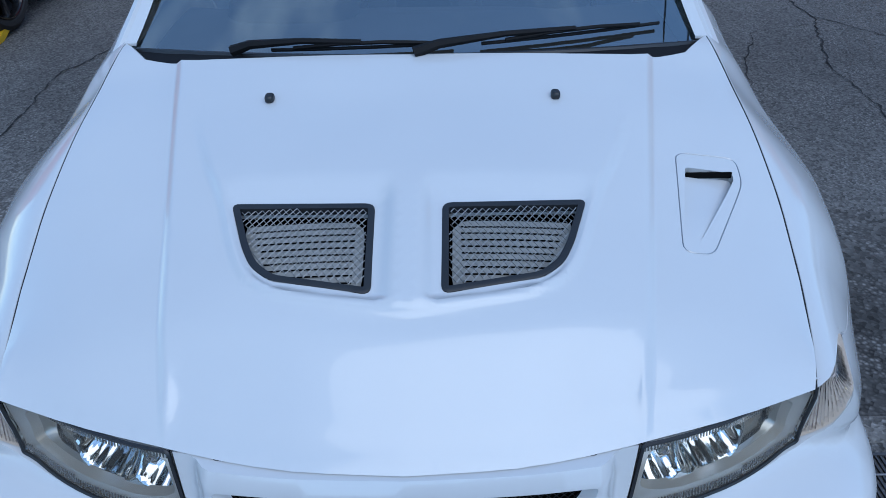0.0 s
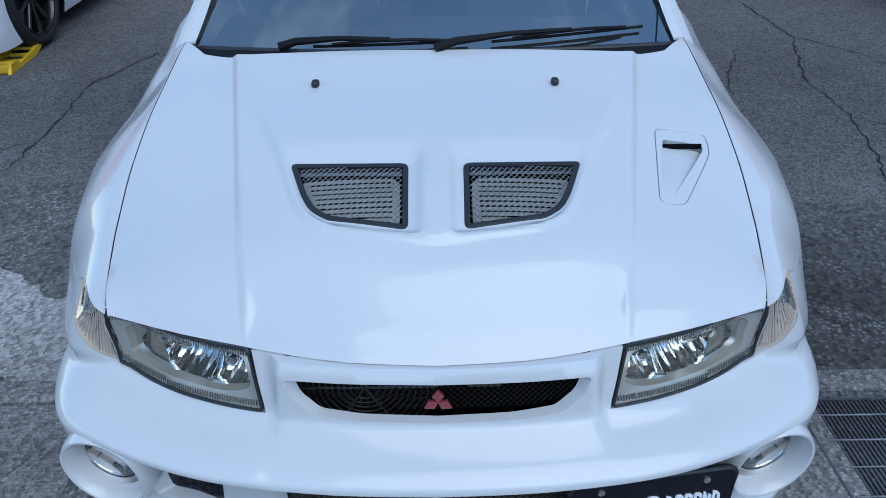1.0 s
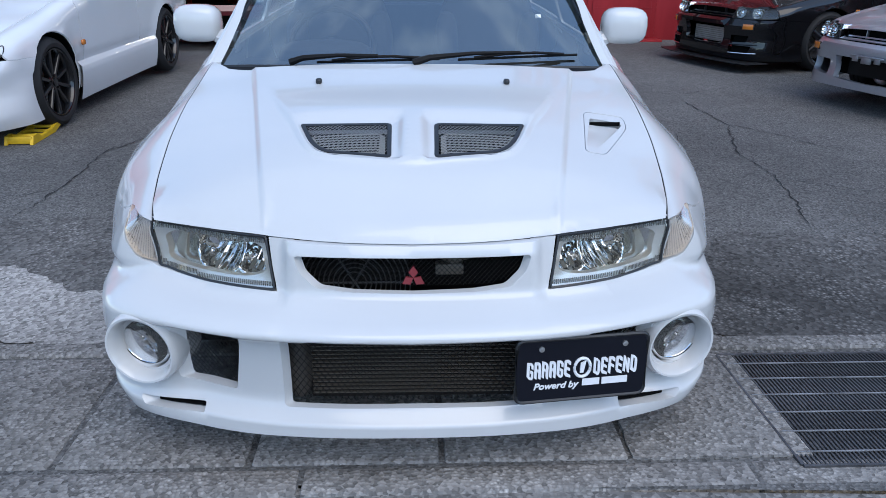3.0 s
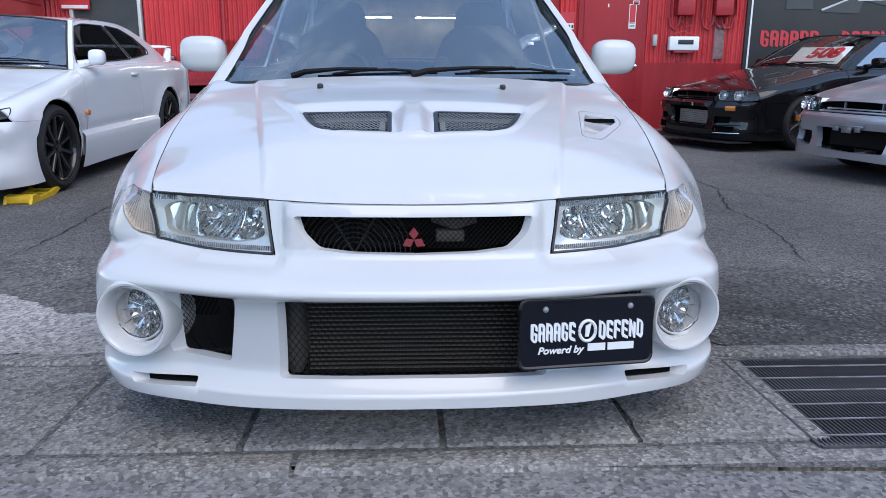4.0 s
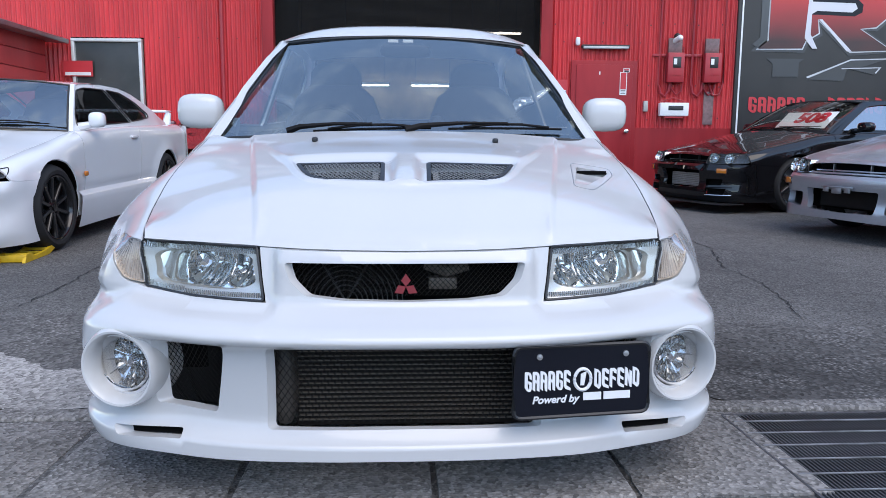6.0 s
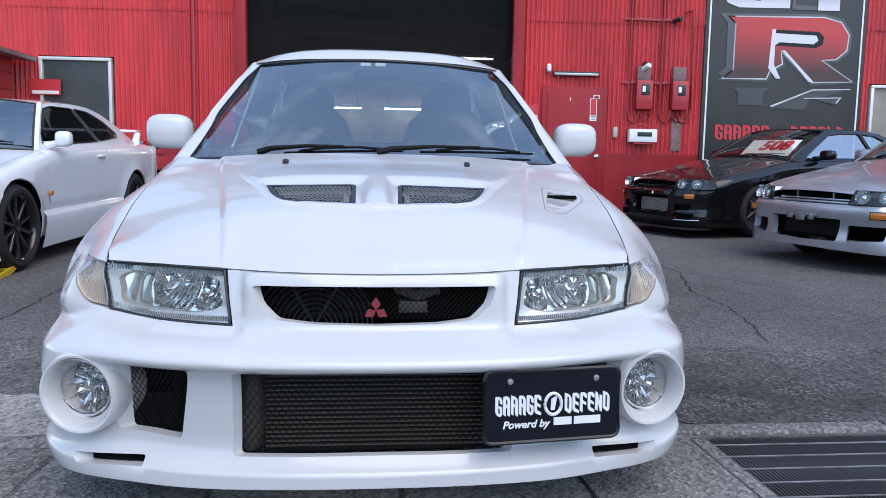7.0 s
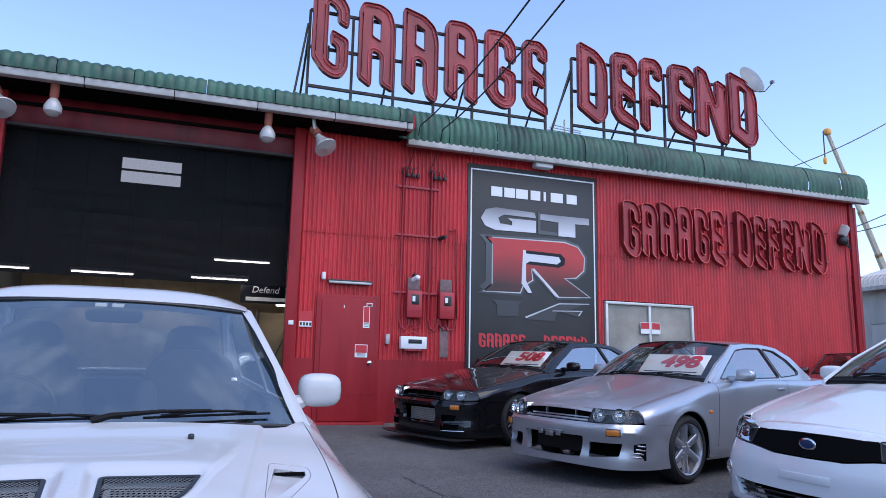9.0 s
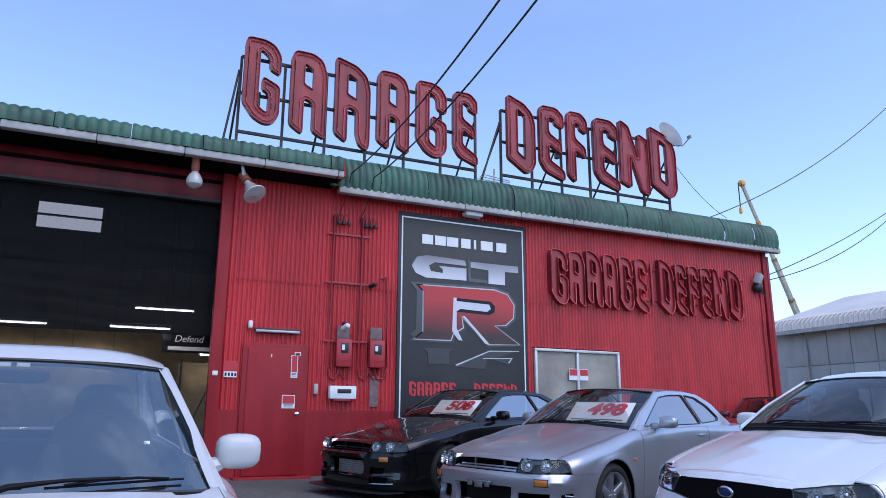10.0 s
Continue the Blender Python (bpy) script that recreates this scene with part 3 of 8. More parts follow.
            if lamp.get("ribs"):
                g = Geo()
                ss = [p[0] for p in poly]
                for s in np.arange(min(ss), max(ss), 0.0065):
                    zz = [z for z in np.linspace(min(p[1] for p in poly), max(p[1] for p in poly), 26) if inside((s, z), poly)]
                    if len(zz) > 3:
                        for za, zc in lamp["ribs"](abs(s), min(zz), max(zz)):
                            g.tube([lampf(s, za, 0.004), lampf(s, zc, 0.004)], 0.0016, 4)
                g.make("lens_ribs", "ribsteel" if lamp.get("border") else "lens", body)
            pane = sheet(poly, [], lambda s, z: lampf(s, z, 0.0), 0.03).make("lens", lamp.get("lens", "lens"), body)
            pane.visible_shadow = False

    # sides
    y0, y1, y2, y3 = S["cuts"]           # fender's front, door's front, door's end, tail
    g4 = 0.004

    def arc_t(cy, a0, a1):
        return [(y, tz(y, z)) for y, z in arc(cy, a0, a1)]
    base = math.asin((zb - R) / arch)
    fender = ([(y, z if z > 1 else tz(y, z)) for y, z in S["fender_front"]] if S.get("fender_front") else [(y0, tz(y0, zt)), (y0, 2.0)]) + [(y, 2.0) for y in np.linspace(y0, y1 - g4, 12)[1:]] + [(y1 - g4, 0.0)]
    fender += arc_t(fo, base, math.pi - ang)
    doors = S.get("doors") or [(y1, y2)]
    tail = [(y2 + g4, 0.0), (y2 + g4, 2.0)] + [(y, 2.0) for y in np.linspace(y2, y3, 12)[1:]] + [(y3, 0.35)]
    tail += [(ra + arch + 0.12, 0.1)] + arc_t(ra, base, math.pi - base)
    rimv = lambda p: (-math.copysign(0.008, p.x), 0.0, -0.008)
    for sgn in (1, -1):
        def sd(y, t):
            p = side(y, t)
            return (sgn * p[0], p[1], p[2])
        sheet(fender, [], sd, step * 1.3, rim=rimv).make("fender", paint, T)
        for a, b in doors:
            d = sheet([(a + g4, 0.12), (a + g4, 2.0)] + [(y, 2.0) for y in np.linspace(a + g4, b - g4, 8)[1:]] + [(b - g4, 0.12)], [], sd, 0.06, rim=rimv).make("door", paint, T)
            hy = b - 0.17
            hp = sd(hy, tz(hy, ze(hy) - 0.10))
            hg = Geo().blob((hp[0] + sgn * 0.008, hy, hp[2]), (0.014, 0.085, 0.016), 3)
            hg.make("door_handle", S.get("handle", paint), d)
        sill = Geo()
        sill.grid(lambda u, v: (sgn * (hw(v) - 0.012 + S.get("skirt_out", 0.0) * smooth01(1.0, 0.86, u) - 0.05 * (1 - u) ** 2), v, zb - S.get("skirt", 0.03) + u * (S.get("skirt_h", 0.1) + S.get("skirt", 0.03))), [0, 0.25, 0.5, 0.7, 0.86, 0.9, 0.95, 1.0], list(np.linspace(fo + arch + 0.02, ra - arch - 0.02, 8)))
        sill.make("side_skirt", paint, T)
        sheet(tail, [], sd, step * 1.6, rim=rimv).make("quarter_panel", paint, T)
        lip = Geo()
        for cy in (fo, ra):
            well = Geo()
            well.grid(lambda u, v: (sgn * u, cy + (arch + 0.004) * math.cos(v), R + (arch + 0.004) * math.sin(v)), [hw(cy) - S.get("well_in", 0.02), hw(cy) - 0.34], list(np.linspace(base, math.pi - base, 16)))
            well.make("wheel_arch", "dark", T)

    # cabin shell
    lean = S["lean"]
    rail = S["rail"]
    zr = curve1(sorted(rail))

    def cabin(y, z):
        return (we(y) - lean * (z - ze(y)), y, z)
    y_a, y_c = rail[0][0], rail[-1][0]
    shell = list(rail) + [(y, ze(y) - 0.006) for y in np.linspace(y_c, y_a, 16)]
    for sgn in (1, -1):
        def cb(y, z):
            p = cabin(y, z)
            return (sgn * p[0], p[1], p[2])
        wins = [rounded(w, 0.03) for w in S["windows"]]
        cs = sheet(shell, wins, cb, 0.05, rim=lambda p: (-math.copysign(0.03, p.x), 0, 0), hole_rim=lambda p: (-math.copysign(0.018, p.x), 0, 0)).make("pillar_frame", S.get("pillar", paint), T)
        for w in wins:
            pane = sheet(w, [], lambda y, z: (cb(y, z)[0] - sgn * 0.012, y, z), 0.08).make("side_window", S.get("side_glass", "sideglass"), T)
            pane.visible_shadow = False
            gk = Geo()
            gk.tube([(cb(y, z)[0] + sgn * 0.001, y, z) for y, z in dense(w, 0.05)], 0.006, 5, closed=True)
            gk.make("window_seal", "trim", pane)

    def screen(W, bow):
        ybc, zbc, xb, ybe, zbe, ytc, ztc, xt, yte, zte = W

        def f(a, b):
            bulge = bow * 4 * b * (1 - b) * (1 - a * a * 0.6)
            return (a * (xb + (xt - xb) * b), (ybc + (ytc - ybc) * b) + a * a * ((ybe - ybc) * (1 - b) + (yte - ytc) * b) - bulge * S.get("bow_y", 0.5), (zbc + (ztc - zbc) * b) + a * a * ((zbe - zbc) * (1 - b) + (zte - ztc) * b) + bulge)
        return f
    fws, frw = screen(S["ws"], S.get("bow", 0.025)), screen(S["rw"], 0.02)
    for nm, f in (("windscreen", fws), ("rear_window", frw)):
        g = Geo().grid(f, list(np.linspace(-1, 1, 17)), list(np.linspace(0, 1, 11)))
        pane = g.make(nm, S.get("screen_glass", "screen") if nm == "windscreen" else "carglass", T)
        pane.visible_shadow = False
        sl = Geo()
        ring = [(a, 0.0) for a in np.linspace(-1, 1, 15)] + [(1.0, b) for b in np.linspace(0, 1, 9)[1:]] + [(a, 1.0) for a in np.linspace(1, -1, 15)[1:]] + [(-1.0, b) for b in np.linspace(1, 0, 9)[1:-1]]
        sl.tube([f(*q) for q in ring], 0.009, 6, closed=True)
        sl.make("screen_seal", "trim", pane)
    if not S.get("open_pillar"):
        for sgn in (1, -1):
            g = Geo()
            g.tube([Vector(fws(sgn, b)) + Vector((sgn * 0.022, 0.02, -0.004)) for b in np.linspace(-0.02, 1.0, 10)], S.get("pillar_r", 0.026), 8)
            g.make("front_pillar", paint, T)
    yr0, yr1 = S["ws"][8], S["rw"][8]
    zc = curve1(S["roofz"])

    def roof(a, b):
        yc, ye = S["ws"][5] + (S["rw"][5] - S["ws"][5]) * b, yr0 + (yr1 - yr0) * b
        y = yc + (ye - yc) * a * a
        e = zr(ye)
        x = we(ye) - lean * (e - ze(ye)) + 0.004
        return (a * x, y, e + (zc(yc) - e) * (1 - abs(a) ** S.get("roof_pow", 2.4)))
    Geo().grid(roof, list(np.linspace(-1, 1, 17)), list(np.linspace(0, 1, 13))).make("roof", paint, T)

    def deck(a, b):
        yc, ye = S["rw"][0] + (L - 0.04 - S["rw"][0]) * b, S["rw"][3] + (y3 - S["rw"][3]) * b
        y = yc + (ye - yc) * a * a
        return (a * (we(ye) + 0.01), y, ze(ye) + 0.03 * (1 - a * a))
    Geo().grid(deck, list(np.linspace(-1, 1, 11)), list(np.linspace(0, 1, 9))).make("boot_lid", paint, T)
    tailf = lambda s, z: (front(s, 0.4)[0], L - front(s, 0.4)[1] * 0.5 - 0.06 * abs(z - 0.5), z)
    sm = s_of_y(min(S["plan"][-1][1], 0.5))
    Geo().grid(lambda u, z: tailf(u * sm, z), list(np.linspace(-1, 1, 15)), list(np.linspace(zb, ze(y3), 7))).make("rear_bumper", paint, T)

    # bonnet
    H = S["hood"]
    hf, hb = curve1(S["hood_front"]), curve1(S["hood_back"])
    pts = [(x, hf(abs(x))) for x in np.linspace(-S["hood_front"][-1][0], S["hood_front"][-1][0], 25)]
    ye0, ye1 = pts[-1][1], S["hood_back"][-1][1]
    pts += [(we(y) - 0.005, y) for y in np.linspace(ye0, ye1, 14)[1:]]
    pts += [(x, hb(abs(x))) for x in np.linspace(S["hood_back"][-1][0], -S["hood_back"][-1][0], 21)[1:]]
    pts += [(-we(y) + 0.005, y) for y in np.linspace(ye1, ye0, 14)[1:-1]]
    hd = sheet(pts, S.get("hood_holes", []), lambda x, y: (x, y, H(x, y)), S.get("hood_step", 0.035), rim=(0, 0.008, -0.004), hole_rim=(0, 0, -0.03), extra=S.get("hood_pts", ())).make("bonnet", paint, T, smooth=40)
    # added black tubes along the bonnet's shut lines draw the dark of the gaps
    if S.get("gap_lines"):
        for sgn in (1, -1):
            Geo().tube([(sgn * (we(y) - 0.0025), y, ze(y) - 0.0035) for y in np.linspace(ye0 + 0.01, ye1, 40)], 0.0034, 5).make("bonnet_gap_line", "rubber", T)
        Geo().tube([(x, hf(abs(x)) + 0.008, H(x, hf(abs(x))) - 0.007) for x in np.linspace(-S["hood_front"][-1][0] + 0.01, S["hood_front"][-1][0] - 0.01, 60)], 0.0024, 5).make("bonnet_gap_line", "rubber", T)

    # cabin inside
    y_d, z_d = S["ws"][0] + 0.12, S["ws"][1] - 0.04
    g = Geo()
    g.grid(lambda u, v: (u * (S["ws"][2] - 0.03), y_d - 0.12 + 0.10 * u * u + v * 0.62, z_d + 0.02 * math.sin(v * 3) - (0.16 * max(0, v - 0.75) / 0.25) - 0.02), list(np.linspace(-1, 1, 11)), [0, 0.2, 0.4, 0.6, 0.75, 0.85, 1.0])
    g.blob((0, y_d + 0.48, z_d - 0.2), (S["ws"][2] - 0.06, 0.12, 0.16), 4)
    dash = g.make("dashboard", "cabin", T)
    Geo().blob((-0.36, y_d + 0.38, z_d + 0.01), (0.19, 0.12, 0.06), 3).make("instrument_hood", "cabin", dash)
    g = Geo()
    c = Vector((-0.36, y_d + 0.62, z_d + 0.0))
    tilt = Matrix.Translation(c) @ pose(0, 0, 0, 65, 0, 0)
    ringp = [tilt @ Vector((0.185 * math.cos(k * math.tau / 28), 0.185 * math.sin(k * math.tau / 28), 0)) for k in range(28)]
    g.tube(ringp, 0.015, 7, closed=True)
    for k in (0, math.pi, -math.pi / 2):
        g.tube([c, tilt @ Vector((0.18 * math.cos(k), 0.18 * math.sin(k), 0))], 0.014, 6)
    g.lathe([(0.06, -0.03), (0.065, 0.0), (0.05, 0.02), (0.0, 0.024)], 16, tilt)
    g.make("steering_wheel", "trim", dash)
    zf = S["ws"][1] - 0.02
    ys = S.get("seat_y", S["ws"][5] - 0.02)
    for sx in (-0.36, 0.36):
        g = Geo()
        g.blob((sx, ys - 0.05, zf - 0.40), (0.25, 0.26, 0.12), 3.5)
        g.blob((sx, ys + 0.24, zf - 0.08), (0.24, 0.085, 0.36), 3.2, m=None)
        g.blob((sx - 0.2, ys + 0.18, zf - 0.12), (0.06, 0.11, 0.24), 3)
        g.blob((sx + 0.2, ys + 0.18, zf - 0.12), (0.06, 0.11, 0.24), 3)
        seat = g.make("seat", "cabin", T)
        Geo().blob((sx, ys + 0.28, zf + 0.27), (0.135, 0.065, 0.12), 3).make("headrest", "cabin", seat)
    Geo().blob((0, ys + 1.05, zf - 0.2), (0.62, 0.12, 0.3), 4).make("rear_bench", "cabin", T)
    Geo().box((0, (y1 + y2) / 2 + 0.2, zb + 0.1), (1.3, L * 0.72, 0.12)).make("floor_pan", "dark", T)
    Geo().grid(lambda u, v: tuple(Vector(roof(u, v)) - Vector((0, 0, 0.03))), list(np.linspace(-0.97, 0.97, 9)), list(np.linspace(0.02, 0.98, 7))).make("headlining", S.get("lining", "cabin"), T)
    mir = Vector(fws(0, 0.88)) + Vector((0, 0.06, -0.02))
    Geo().blob(tuple(mir), (0.12, 0.018, 0.032), 4).make("inside_mirror", "trim", T)

    # cowl, wipers, door mirrors
    cw = Geo()
    cw.grid(lambda a, b: (a * (S["ws"][2] + 0.0), hb(abs(a) * S["hood_back"][-1][0]) - 0.03 + b * (fws(a, S.get("cowl_at", 0.06))[1] - hb(abs(a) * S["hood_back"][-1][0]) + 0.03), (H(a * S["hood_back"][-1][0], hb(abs(a) * S["hood_back"][-1][0]) - 0.01) - 0.02) * (1 - b) + b * (fws(a, S.get("cowl_at", 0.06))[2] + 0.004)), list(np.linspace(-1, 1, 17)), [0, 0.4, 0.8, 1.0])
    cw.make("cowl", "wiper", T)
    for piv, ta, tb, arm in S["wipers"]:
        lift = Vector((0, -0.012, 0.016))
        p0, pa, pb = (Vector(fws(*q)) + lift for q in (piv, ta, tb))
        mid = Vector(fws((ta[0] + tb[0]) / 2, (ta[1] + tb[1]) / 2)) + lift * 1.8
        g = Geo()
        q = [(ta[0] + (tb[0] - ta[0]) * k / 8, ta[1] + (tb[1] - ta[1]) * k / 8) for k in range(9)]
        g.tube([Vector(fws(*x)) + lift * 0.7 for x in q], 0.0045, 5)
        g.tube([Vector(fws(*q[k])) + lift * (1.0 if k in (1, 7) else 1.6) for k in (1, 3, 4, 5, 7)], 0.005, 5)
        w = g.make("wiper", "wiper", T)
        Geo().tube([p0 + Vector((0, -0.01, 0.0)), p0.lerp(mid, 0.15) + Vector((0, -0.008, 0.012)), p0.lerp(mid, 0.55) + Vector((0, -0.004, 0.012)), mid], [0.014, 0.011, 0.007, 0.006], 6).make("wiper_arm", "wiper", w)
    for sgn in (1, -1):
        mx, my, mz, (ax, ay, az) = S["mirror"]
        g = Geo().blob((sgn * mx, my, mz), (ax, ay, az), 3.2, 20, None)
        mo = g.make("door_mirror", S.get("mirror_mat", paint), T)
        arm = Geo()
        inn = we(my) - lean * 0.06
        arm.tube([(sgn * (mx - ax * 0.6), my, mz - az * 0.55), (sgn * (inn + 0.05), my - 0.01, ze(my) + 0.035), (sgn * (inn - 0.02), my - 0.01, ze(my) + 0.02)], [0.028, 0.032, 0.04], 8)
        arm.make("mirror_arm", S.get("mirror_mat", paint), mo)
        face = Geo().blob((sgn * mx, my + ay * 0.8, mz), (ax * 0.86, 0.012, az * 0.82), 4)
        face.make("mirror_glass", "chrome", mo)
    for sx in (1, -1):
        for k, cy in enumerate((fo, ra)):
            wheel(T, sx * (hw(cy) - S.get("inset", 0.02) - S["tw"] / 2), cy, R, R, S["tw"], S["rim_mat"], S["spokes"], S.get("twin", False), S.get("rim", 0.68), 0.0, S.get("spoke", 0.032))
    return dict(T=T, front=front, lampf=lampf, s_of=s_of, hood=hd, H=H, bumper=bump, fws=fws, side=side, tz=tz, ze=ze, we=we, hw=hw, holes=holes, cabin=cabin)


# ---- ground ----
def ground_material(name, base, dark, light, scale, bump, crack=0.0):
    m = bpy.data.materials.new(name)
    m.use_nodes = True
    n, l = m.node_tree.nodes, m.node_tree.links
    b = n["Principled BSDF"]
    b.inputs["Roughness"].default_value = 0.92
    b.inputs["Specular IOR Level"].default_value = 0.2
    tc = n.new("ShaderNodeTexCoord")
    big, mid, fine = (n.new("ShaderNodeTexNoise") for _ in range(3))
    for node, s, d in ((big, 0.55, 5), (mid, 5.0, 6), (fine, scale, 3)):
        node.inputs["Scale"].default_value, node.inputs["Detail"].default_value = s, d
        l.new(tc.outputs["Object"], node.inputs["Vector"])
    stone = n.new("ShaderNodeTexVoronoi")
    stone.inputs["Scale"].default_value = scale * 0.9
    l.new(tc.outputs["Object"], stone.inputs["Vector"])
    r1, r2 = n.new("ShaderNodeValToRGB"), n.new("ShaderNodeValToRGB")
    r1.color_ramp.elements[0].position, r1.color_ramp.elements[1].position = 0.36, 0.66
    r1.color_ramp.elements[0].color, r1.color_ramp.elements[1].color = (*dark, 1), (*base, 1)
    l.new(big.outputs["Fac"], r1.inputs["Fac"])
    r2.color_ramp.elements[0].position, r2.color_ramp.elements[1].position = 0.0, 0.5
    r2.color_ramp.elements[0].color, r2.color_ramp.elements[1].color = (*light, 1), (0, 0, 0, 1)
    l.new(stone.outputs["Distance"], r2.inputs["Fac"])
    amount = n.new("ShaderNodeMapRange")
    amount.inputs["From Min"].default_value, amount.inputs["From Max"].default_value = 0.4, 0.7
    amount.inputs["To Max"].default_value = 0.9
    l.new(mid.outputs["Fac"], amount.inputs["Value"])
    mix = n.new("ShaderNodeMixRGB")
    mix.blend_type = "ADD"
    l.new(amount.outputs["Result"], mix.inputs["Fac"]), l.new(r1.outputs["Color"], mix.inputs["Color1"]), l.new(r2.outputs["Color"], mix.inputs["Color2"])
    speck, grain = n.new("ShaderNodeMapRange"), n.new("ShaderNodeMixRGB")
    speck.inputs["To Min"].default_value, speck.inputs["To Max"].default_value = 0.4, 1.6
    grain.blend_type, grain.inputs["Fac"].default_value = "MULTIPLY", 1.0
    l.new(stone.outputs["Color"], speck.inputs["Value"])
    l.new(mix.outputs["Color"], grain.inputs["Color1"]), l.new(speck.outputs["Result"], grain.inputs["Color2"])
    last = grain.outputs["Color"]
    if crack:
        vo, wob = n.new("ShaderNodeTexVoronoi"), n.new("ShaderNodeMixRGB")
        vo.feature = "DISTANCE_TO_EDGE"
        vo.inputs["Scale"].default_value = crack
        wob.inputs["Fac"].default_value = 0.22
        l.new(tc.outputs["Object"], wob.inputs["Color1"]), l.new(mid.outputs["Color"], wob.inputs["Color2"]), l.new(wob.outputs["Color"], vo.inputs["Vector"])
        cr = n.new("ShaderNodeValToRGB")
        cr.color_ramp.elements[0].position, cr.color_ramp.elements[1].position = 0.002, 0.012
        l.new(vo.outputs["Distance"], cr.inputs["Fac"])
        dim = n.new("ShaderNodeMixRGB")
        dim.blend_type, dim.inputs["Fac"].default_value = "MULTIPLY", 0.6
        l.new(last, dim.inputs["Color1"]), l.new(cr.outputs["Color"], dim.inputs["Color2"])
        last = dim.outputs["Color"]
    l.new(last, b.inputs["Base Color"])
    bp = n.new("ShaderNodeBump")
    bp.inputs["Strength"].default_value, bp.inputs["Distance"].default_value = bump, 0.004
    l.new(stone.outputs["Distance"], bp.inputs["Height"]), l.new(bp.outputs["Normal"], b.inputs["Normal"])
    return m


M["asphalt"] = ground_material("asphalt", (0.132, 0.129, 0.125), (0.092, 0.090, 0.088), (0.16, 0.156, 0.15), 110, 0.9)
M["road"] = ground_material("road_asphalt", (0.20, 0.195, 0.19), (0.145, 0.141, 0.137), (0.10, 0.098, 0.095), 95, 0.5)
M["rough"] = ground_material("worn_asphalt", (0.125, 0.121, 0.117), (0.045, 0.044, 0.043), (0.24, 0.232, 0.225), 70, 1.0)
M["concrete"] = ground_material("worn_concrete", (0.34, 0.325, 0.31), (0.20, 0.19, 0.18), (0.10, 0.10, 0.095), 90, 0.6)
M["slab"] = ground_material("concrete_slab", (0.245, 0.233, 0.222), (0.13, 0.125, 0.118), (0.24, 0.23, 0.22), 95, 1.0)

g = Geo()
ys = [-400, -60, -12, -3, -1.4, -0.53]
g.grid(lambda x, y: (x, y, -0.012), [-500, -60, -12, 0, 12, 60, 500], ys)
tagged(g.make("road", "road", smooth=0), "grey asphalt road in front of the forecourt", "road", kind="structure")
g = Geo()
g.grid(lambda x, y: (x, y, ground_z(min(y, 9.6)) - 0.002), [-500, -60, -12, -6, -3, 0, 3, 6, 12, 60, 500], [-0.53, 0.3, 1.0, 2.0, 4.0, 9.6, 20, 60, 500])
tagged(g.make("ground", "asphalt", smooth=0), "dark asphalt forecourt with patches and cracks", "ground", kind="structure")


def ragged(pts, amount, n, seed):
    """A worn outline: the polygon's edges broken up."""
    rnd = random.Random(seed)
    out = []
    for p in dense(pts, n):
        out.append((p[0] + rnd.uniform(-amount, amount), p[1] + rnd.uniform(-amount, amount)))
    return out


def patch(name, pts, mat, lift, label, amount=0.03, seed=1):
    o = ragged(ragged(pts, amount, 0.16, seed), amount * 0.35, 0.03, seed + 50)
    gg = sheet(o, [], lambda x, y: (x, y, ground_z(y) + lift), 0.12)
    return tagged(gg.make(name, mat, smooth=0), label, "ground", kind="structure")


patch("ground_patch", [(1.0, 0.30), (1.12, 0.95), (1.5, 1.30), (2.2, 1.35), (3.4, 1.15), (5.0, 1.2), (5.0, 0.30)], "rough", 0.002, "worn dark asphalt band beside the drain", 0.05, 2)
patch("ground_patch", [(-5.0, 0.9), (-2.6, 1.0), (-2.1, 1.42), (-1.55, 1.5), (-1.2, 1.2), (-1.15, 0.62), (-1.5, 0.5), (-5.0, 0.5)], "rough", 0.002, "worn dark asphalt band before the slabs", 0.05, 3)
patch("ground_patch", [(-5.0, 0.17), (-5.0, 0.75), (-2.3, 0.72), (-1.75, 0.84), (-1.4, 0.62), (-1.0, 0.66), (-0.6, 0.5), (-0.6, 0.17)], "concrete", 0.004, "broken light concrete patch beside the slabs", 0.035, 4)

# cracks in the asphalt, open seams filled with dirt
M["crack"] = material("dirt_in_cracks", (0.012, 0.012, 0.012), 0.95, var=0.3, scale=60)


def crack(pts, w, seed):
    rnd = random.Random(seed)
    line = []
    for a, b in zip(pts, pts[1:]):
        k = max(2, int(math.hypot(b[0] - a[0], b[1] - a[1]) / 0.05))
        line += [(a[0] + (b[0] - a[0]) * j / k + rnd.uniform(-0.015, 0.015), a[1] + (b[1] - a[1]) * j / k + rnd.uniform(-0.015, 0.015)) for j in range(k)]
    line.append(pts[-1])
    vs, fs = [], []
    for i, p in enumerate(line):
        q = line[min(i + 1, len(line) - 1)] if i < len(line) - 1 else p
        o = line[max(0, i - 1)]
        d = Vector((q[0] - o[0], q[1] - o[1])).normalized()
        ww = 0.45 * w * rnd.uniform(0.3, 1.3) * (0.2 + 0.8 * min(1, (len(line) - 1 - i) / 6))
        for s in (-1, 1):
            vs.append((p[0] - s * d.y * ww, p[1] + s * d.x * ww, ground_z(p[1]) + 0.0025))
    fs = [(2 * i, 2 * i + 1, 2 * i + 3, 2 * i + 2) for i in range(len(line) - 1)]
    tagged(Geo().add(vs, fs).make("crack", "crack", smooth=0), "thin jagged crack in the asphalt", "crack", kind="structure")


